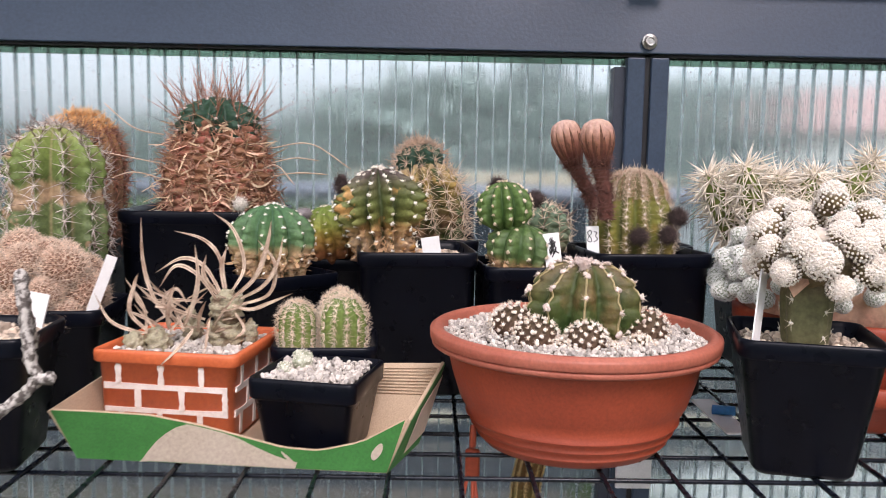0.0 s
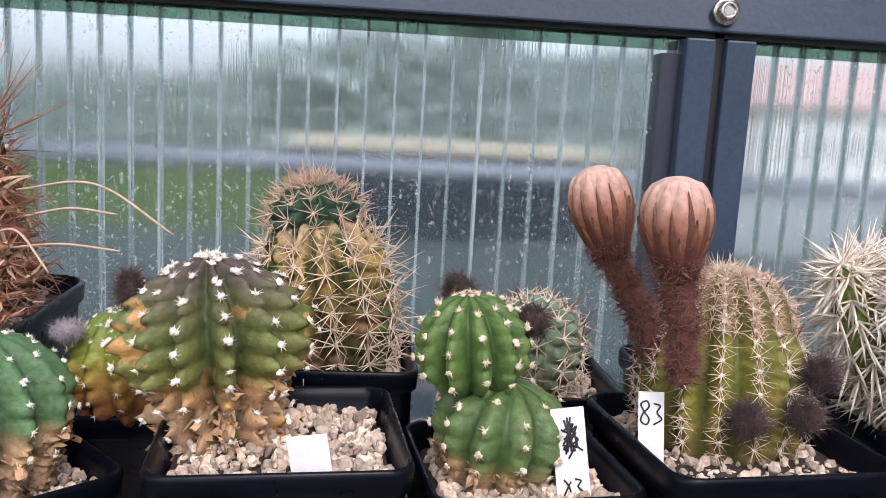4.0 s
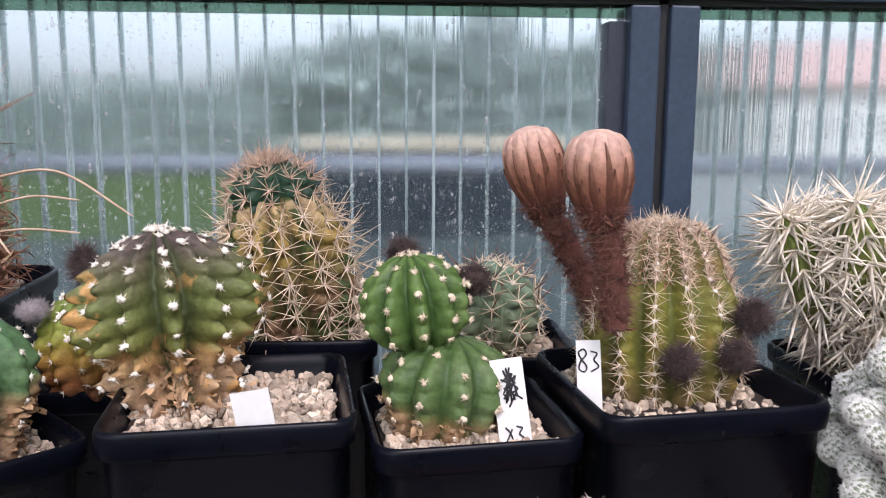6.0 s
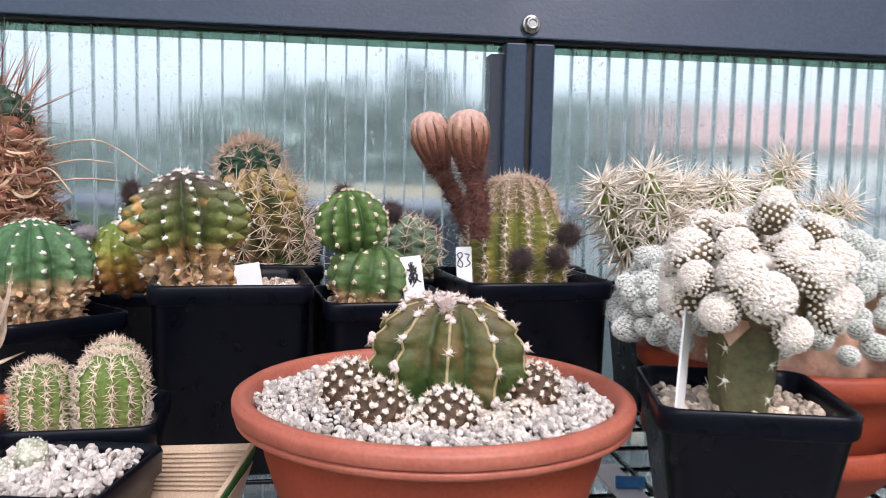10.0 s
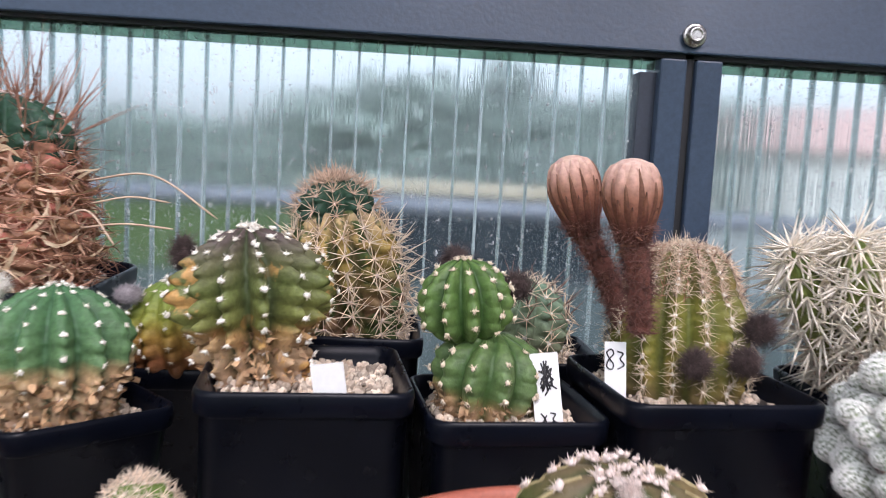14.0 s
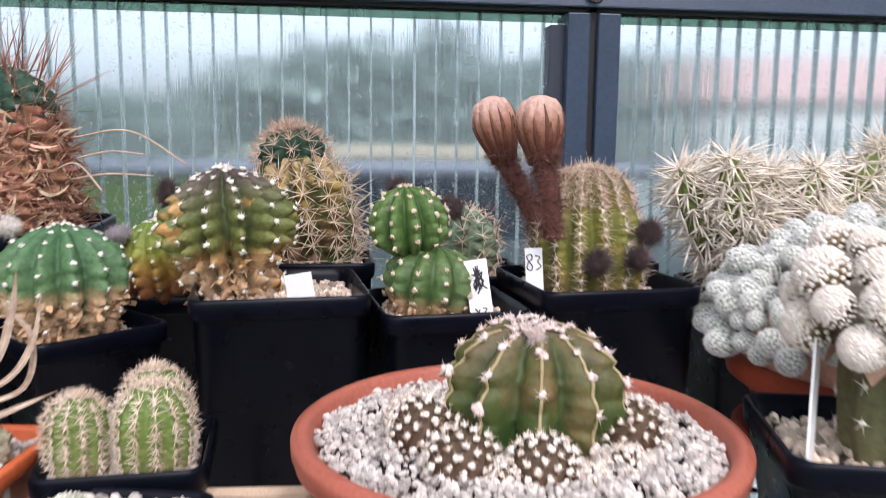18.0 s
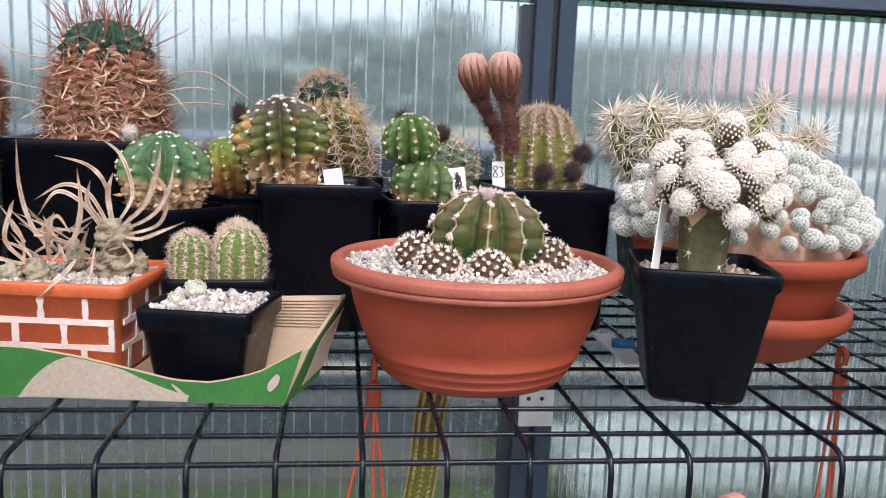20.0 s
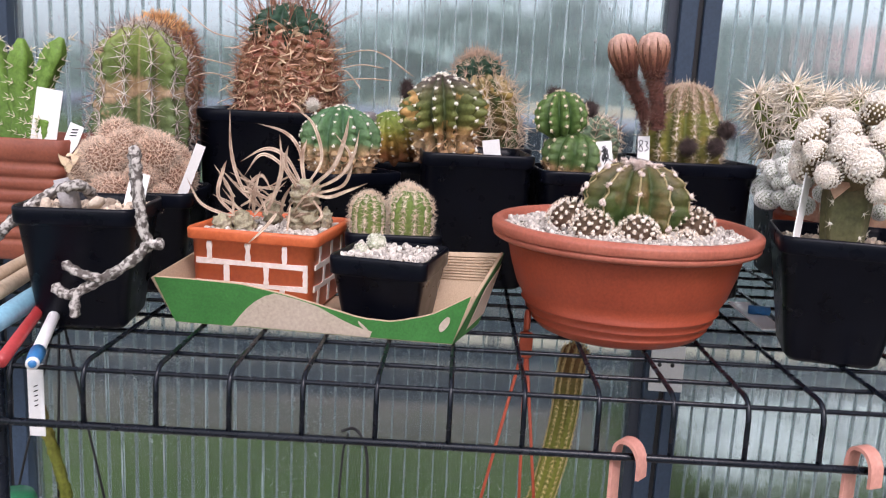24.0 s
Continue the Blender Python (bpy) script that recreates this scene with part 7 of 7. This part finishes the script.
for ctrl, r in (([(0.060, -0.020, HP2 - 0.014), (0.066, -0.022, HP2 + 0.030), (0.078, -0.022, HP2 + 0.062), (0.094, -0.022, HP2 + 0.096)], 0.0115), ([(0.048, -0.010, HP2 - 0.014), (0.046, -0.012, HP2 + 0.04), (0.050, -0.014, HP2 + 0.094)], 0.0115), ([(0.030, 0.0, HP2 - 0.014), (0.020, 0.0, HP2 + 0.06), (0.010, 0.0, HP2 + 0.10)], 0.011), ([(-0.01, 0.0, HP2 - 0.014), (-0.03, 0.0, HP2 + 0.05), (-0.04, 0.0, HP2 + 0.09)], 0.011), ([(0.080, -0.040, HP2 - 0.014), (0.082, -0.040, HP2 + 0.010), (0.084, -0.040, HP2 + 0.020)], 0.0085)):
    line = curve_points(ctrl, 10)
    sections, side = [], None
    for i, p in enumerate(line):
        d = (line[min(i + 1, len(line) - 1)] - line[max(i - 1, 0)]).normalized()
        side = d.orthogonal().normalized() if side is None else (side - d * side.dot(d)).normalized()
        up = d.cross(side)
        f = i / (len(line) - 1)
        end = min(1, 0.25 + (1 - f) * 6)
        sections.append([tuple(p + r * end * (0.70 + 0.38 * math.cos(2 * 6.283 * k / 16) ** 2 * (0.8 + 0.35 * (i % 4 == 0))) * (math.cos(6.283 * k / 16) * side + math.sin(6.283 * k / 16) * up)) for k in range(16)])
    st = part("stem", rings(sections), M_SKIN_STAP, box_planter, "green four-angled toothed stem")
    part("teeth", spines(random.Random(5), [(p + (math.cos(a) * Vector((1, 0, 0)) + math.sin(a) * Vector((0, -1, 0))) * r * 0.9, Vector((math.cos(a), -math.sin(a), 0.3))) for p in line[::3] for a in (0.2, 1.8, 3.3, 4.9)], 3, 0.009, 0.0006, spread=0.7, lift=1.0), M_SPINE_WHITE, st)
plant_label(box_planter, (0.083, -0.047, HP2 - 0.012), 6, -4, 0.024, 0.060, 8)
lq = plant_label(box_planter, (0.108, -0.046, HP2 - 0.010), -10, -10, 0.015, 0.026, 18)
strokes(lq, [[(-0.003, 0.014 + 0.003 * i), (0.003, 0.016 + 0.003 * i)] for i in range(3)], 0.0012)

# ---- small things on and under the shelf ----
def stick(name, a, b, radii, mat, label, category, tip=None, tip_mat=None, tip_len=0.018):
    a, b = Vector(a), Vector(b)
    o = thing(name, tuple(a), label, category)
    d = b - a
    n = len(radii)
    part("shaft", tube([d * (i / (n - 1)) for i in range(n)], radii, 12), mat, o)
    if tip_mat:
        e = d.normalized()
        part("tip", tube([d - e * tip_len, d - e * tip_len * 0.5, d - e * 0.002, d + e * 0.001], [tip, tip, tip * 0.85, tip * 0.4], 12), tip_mat, o)
    return o


S2 = TOP + 0.004
stick("marker_pen", (-0.305, 0.610, S2 + 0.012), (-0.246, 0.432, S2), [0.0042] * 4, M_WHITEPL, "white pen with a blue end lying on the wire shelf", "pen", 0.0050, M_BLUE, 0.022)
stick("red_pencil", (-0.312, 0.612, S2 + 0.012), (-0.262, 0.425, S2 + 0.003), [0.0042] * 4, M_RED, "red lacquered stick lying on the wire shelf", "pencil")
stick("tool_handle", (-0.3075, 0.635, S2 + 0.016), (-0.296, 0.470, S2 + 0.010), [0.0030, 0.0070, 0.0080, 0.0082, 0.0080, 0.0070], M_LBLUE, "pale blue plastic tool handle on the shelf", "tool")
stick("wooden_stick", (-0.352, 0.690, S2 + 0.016), (-0.330, 0.520, S2 + 0.012), [0.0062] * 4, M_WOODPALE, "pale wooden brush handle on the shelf", "stick")
stick("wooden_stick", (-0.368, 0.705, S2 + 0.018), (-0.355, 0.560, S2 + 0.014), [0.0058] * 4, M_WOODPALE, "pale wooden brush handle with metal ferrule", "stick", 0.0064, M_ZINC, 0.012)
tag = thing("white_tag", (0.290, 0.672, TOP), "white plastic tag with a blue clip on the wire shelf", "tag")
part("strip", box(-0.010, 0.010, -0.048, 0.045, 0.0, 0.002, 0.0006), M_WHITEPL, tag, smooth=False)
part("clip", tube([(-0.006, 0.0, 0.006), (0.012, -0.004, 0.006)], 0.004, 10), M_BLUE, tag)
hangtag = thing("hanging_label", (-0.2645, 0.470, SHELF - 0.008), "white plastic label hanging below the wire shelf", "label")
ht = part("strip", box(-0.0055, 0.0055, -0.0004, 0.0004, -0.052, 0.0), M_LABEL, hangtag, smooth=False)
strokes(ht, [[(-0.001, -0.030 + 0.0035 * i), (0.0015, -0.029 + 0.0035 * i)] for i in range(5)], 0.0008)


def hanger(x, y, z0, spread, drop, label):
    """Three plastic straps that meet in a hook over a wire."""
    o = thing("pot_hanger", (x, y, z0), label, "pot hanger", "pot hangers under the shelf")
    part("hook", tube(curve_points([(0, 0.004, -0.012), (0, 0.005, 0.004), (0, 0.0, 0.009), (0, -0.005, 0.004), (0, -0.004, -0.004)], 8), 0.0024, 8), M_TERRA, o)
    part("hub", box(-0.0055, 0.0055, -0.0035, 0.0035, -0.030, -0.008, 0.002), M_TERRA, o)
    for a in (-1.0, 0.12, 0.55):
        part("strap", tube([(a * 0.003, 0, -0.028), (a * spread, 0.015 * a, -drop)], 0.0014, 6), M_TERRA, o)
    return o


hanger(0.079, 0.600, SHELF + 0.004, 0.060, 0.30, "terracotta-coloured plastic pot hanger hooked on the shelf wire")
hanger(0.475, 0.640, SHELF + 0.004, 0.030, 0.30, "terracotta-coloured plastic pot hanger hooked on the shelf wire")


def c_hook(x, z, label, turn):
    o = thing("hanging_hook", (x, FRONT, z), label, "hook", "hooks on the front wire", turn)
    line = curve_points([(0, -0.010, -0.014), (0, -0.009, 0.000), (0, -0.003, 0.008), (0, 0.006, 0.007), (0, 0.009, -0.004), (0, 0.009, -0.030), (0, 0.008, -0.16)], 8)
    vs, fs = [], []
    n = len(line)
    for i, p in enumerate(line):
        d = (line[min(i + 1, n - 1)] - line[max(i - 1, 0)]).normalized()
        k = d.cross(Vector((1, 0, 0))).normalized()
        for sx, sk in ((-1, -1), (1, -1), (1, 1), (-1, 1)):
            vs.append(p + Vector((sx * 0.0055, 0, 0)) + k * sk * 0.0012)
    for i in range(n - 1):
        for a in range(4):
            fs.append((i * 4 + a, i * 4 + (a + 1) % 4, i * 4 + 4 + (a + 1) % 4, i * 4 + 4 + a))
    fs += [(3, 2, 1, 0), tuple(range(4 * n - 4, 4 * n))]
    part("strip", (vs, fs), M_PINK, o, smooth=False)


c_hook(0.138, SHELF - 0.040, "faded pink plastic hook over the front wire", 50)
c_hook(0.291, SHELF - 0.036, "faded pink plastic hook over the front wire", 25)

trail = thing("trailing_cactus", (0, 0, 0), "long trailing cactus stem with golden spines hanging below the shelf", "cactus")
line = curve_points([(0.138, 0.700, 0.772), (0.132, 0.695, 0.745), (0.128, 0.690, 0.70), (0.118, 0.690, 0.64), (0.100, 0.690, 0.57), (0.085, 0.690, 0.50)], 12)
sections, side, roots = [], None, []
for i, p in enumerate(line):
    d = (line[min(i + 1, len(line) - 1)] - line[max(i - 1, 0)]).normalized()
    side = d.orthogonal().normalized() if side is None else (side - d * side.dot(d)).normalized()
    up = d.cross(side)
    r = 0.0120 * min(1, 0.4 + i * 0.25)
    sections.append([tuple(p + r * (0.88 + 0.12 * math.cos(10 * 6.283 * k / 60)) * (math.cos(6.283 * k / 60) * side + math.sin(6.283 * k / 60) * up)) for k in range(60)])
    for k in range(10):
        v = math.cos(6.283 * k / 10) * side + math.sin(6.283 * k / 10) * up
        roots.append((p + v * r, v))
tb = part("stem", rings(sections), M_SKIN_TRAIL, trail)
part("spines", spines(rng, roots, 8, 0.0042, 0.00030, spread=1, lift=0.5), M_SPINE_YELLOW, tb)
trail2 = thing("trailing_cactus", (0, 0, 0), "thin toothed succulent stem hanging below the shelf", "cactus")
angled_stem(trail2, [(-0.334, 0.60, 0.728), (-0.326, 0.60, 0.70), (-0.312, 0.60, 0.645), (-0.300, 0.60, 0.58)], 0.0055, M_SKIN_TRAIL)
strings = thing("hanging_wires", (-0.311, 0.600, SHELF - 0.002), "thin black hanging-basket wires hooked to the shelf", "pot hanger")
for dx, dy in ((-0.075, 0.0), (-0.022, 0.02), (0.058, 0.0)):
    part("wire", tube([(0, 0, 0), (dx, dy, -0.30)], 0.0011, 6), M_RUBBER, strings)
wh = thing("wire_hook", (-0.047, FRONT, SHELF - 0.042), "bent dark wire hook on the front wire", "hook")
part("wire", tube(curve_points([(-0.004, -0.004, 0.008), (0.004, 0.004, 0.006), (0.012, 0.003, -0.010), (0.014, 0.002, -0.06)], 8), 0.0011, 6), M_RUBBER, wh)
part("second_wire", tube(curve_points([(0.000, -0.003, 0.006), (-0.004, 0.004, -0.012), (-0.007, 0.004, -0.06)], 8), 0.0008, 6), M_RUBBER, wh)
jar = thing("green_bottle", (-0.335, 0.560, 0.03), "green capped bottle standing below the shelf", "bottle")
part("body", lathe([(0.0, 0.0), (0.030, 0.0), (0.032, 0.004), (0.032, 0.50), (0.026, 0.55), (0.014, 0.58), (0.014, 0.60), (0.0, 0.60)], 28), M_WHITEPL, jar)
part("cap", lathe([(0.0, 0.595), (0.017, 0.595), (0.0175, 0.60), (0.0175, 0.625), (0.015, 0.630), (0.0, 0.631)], 28, 14, 0.02), M_GREENPL, jar)
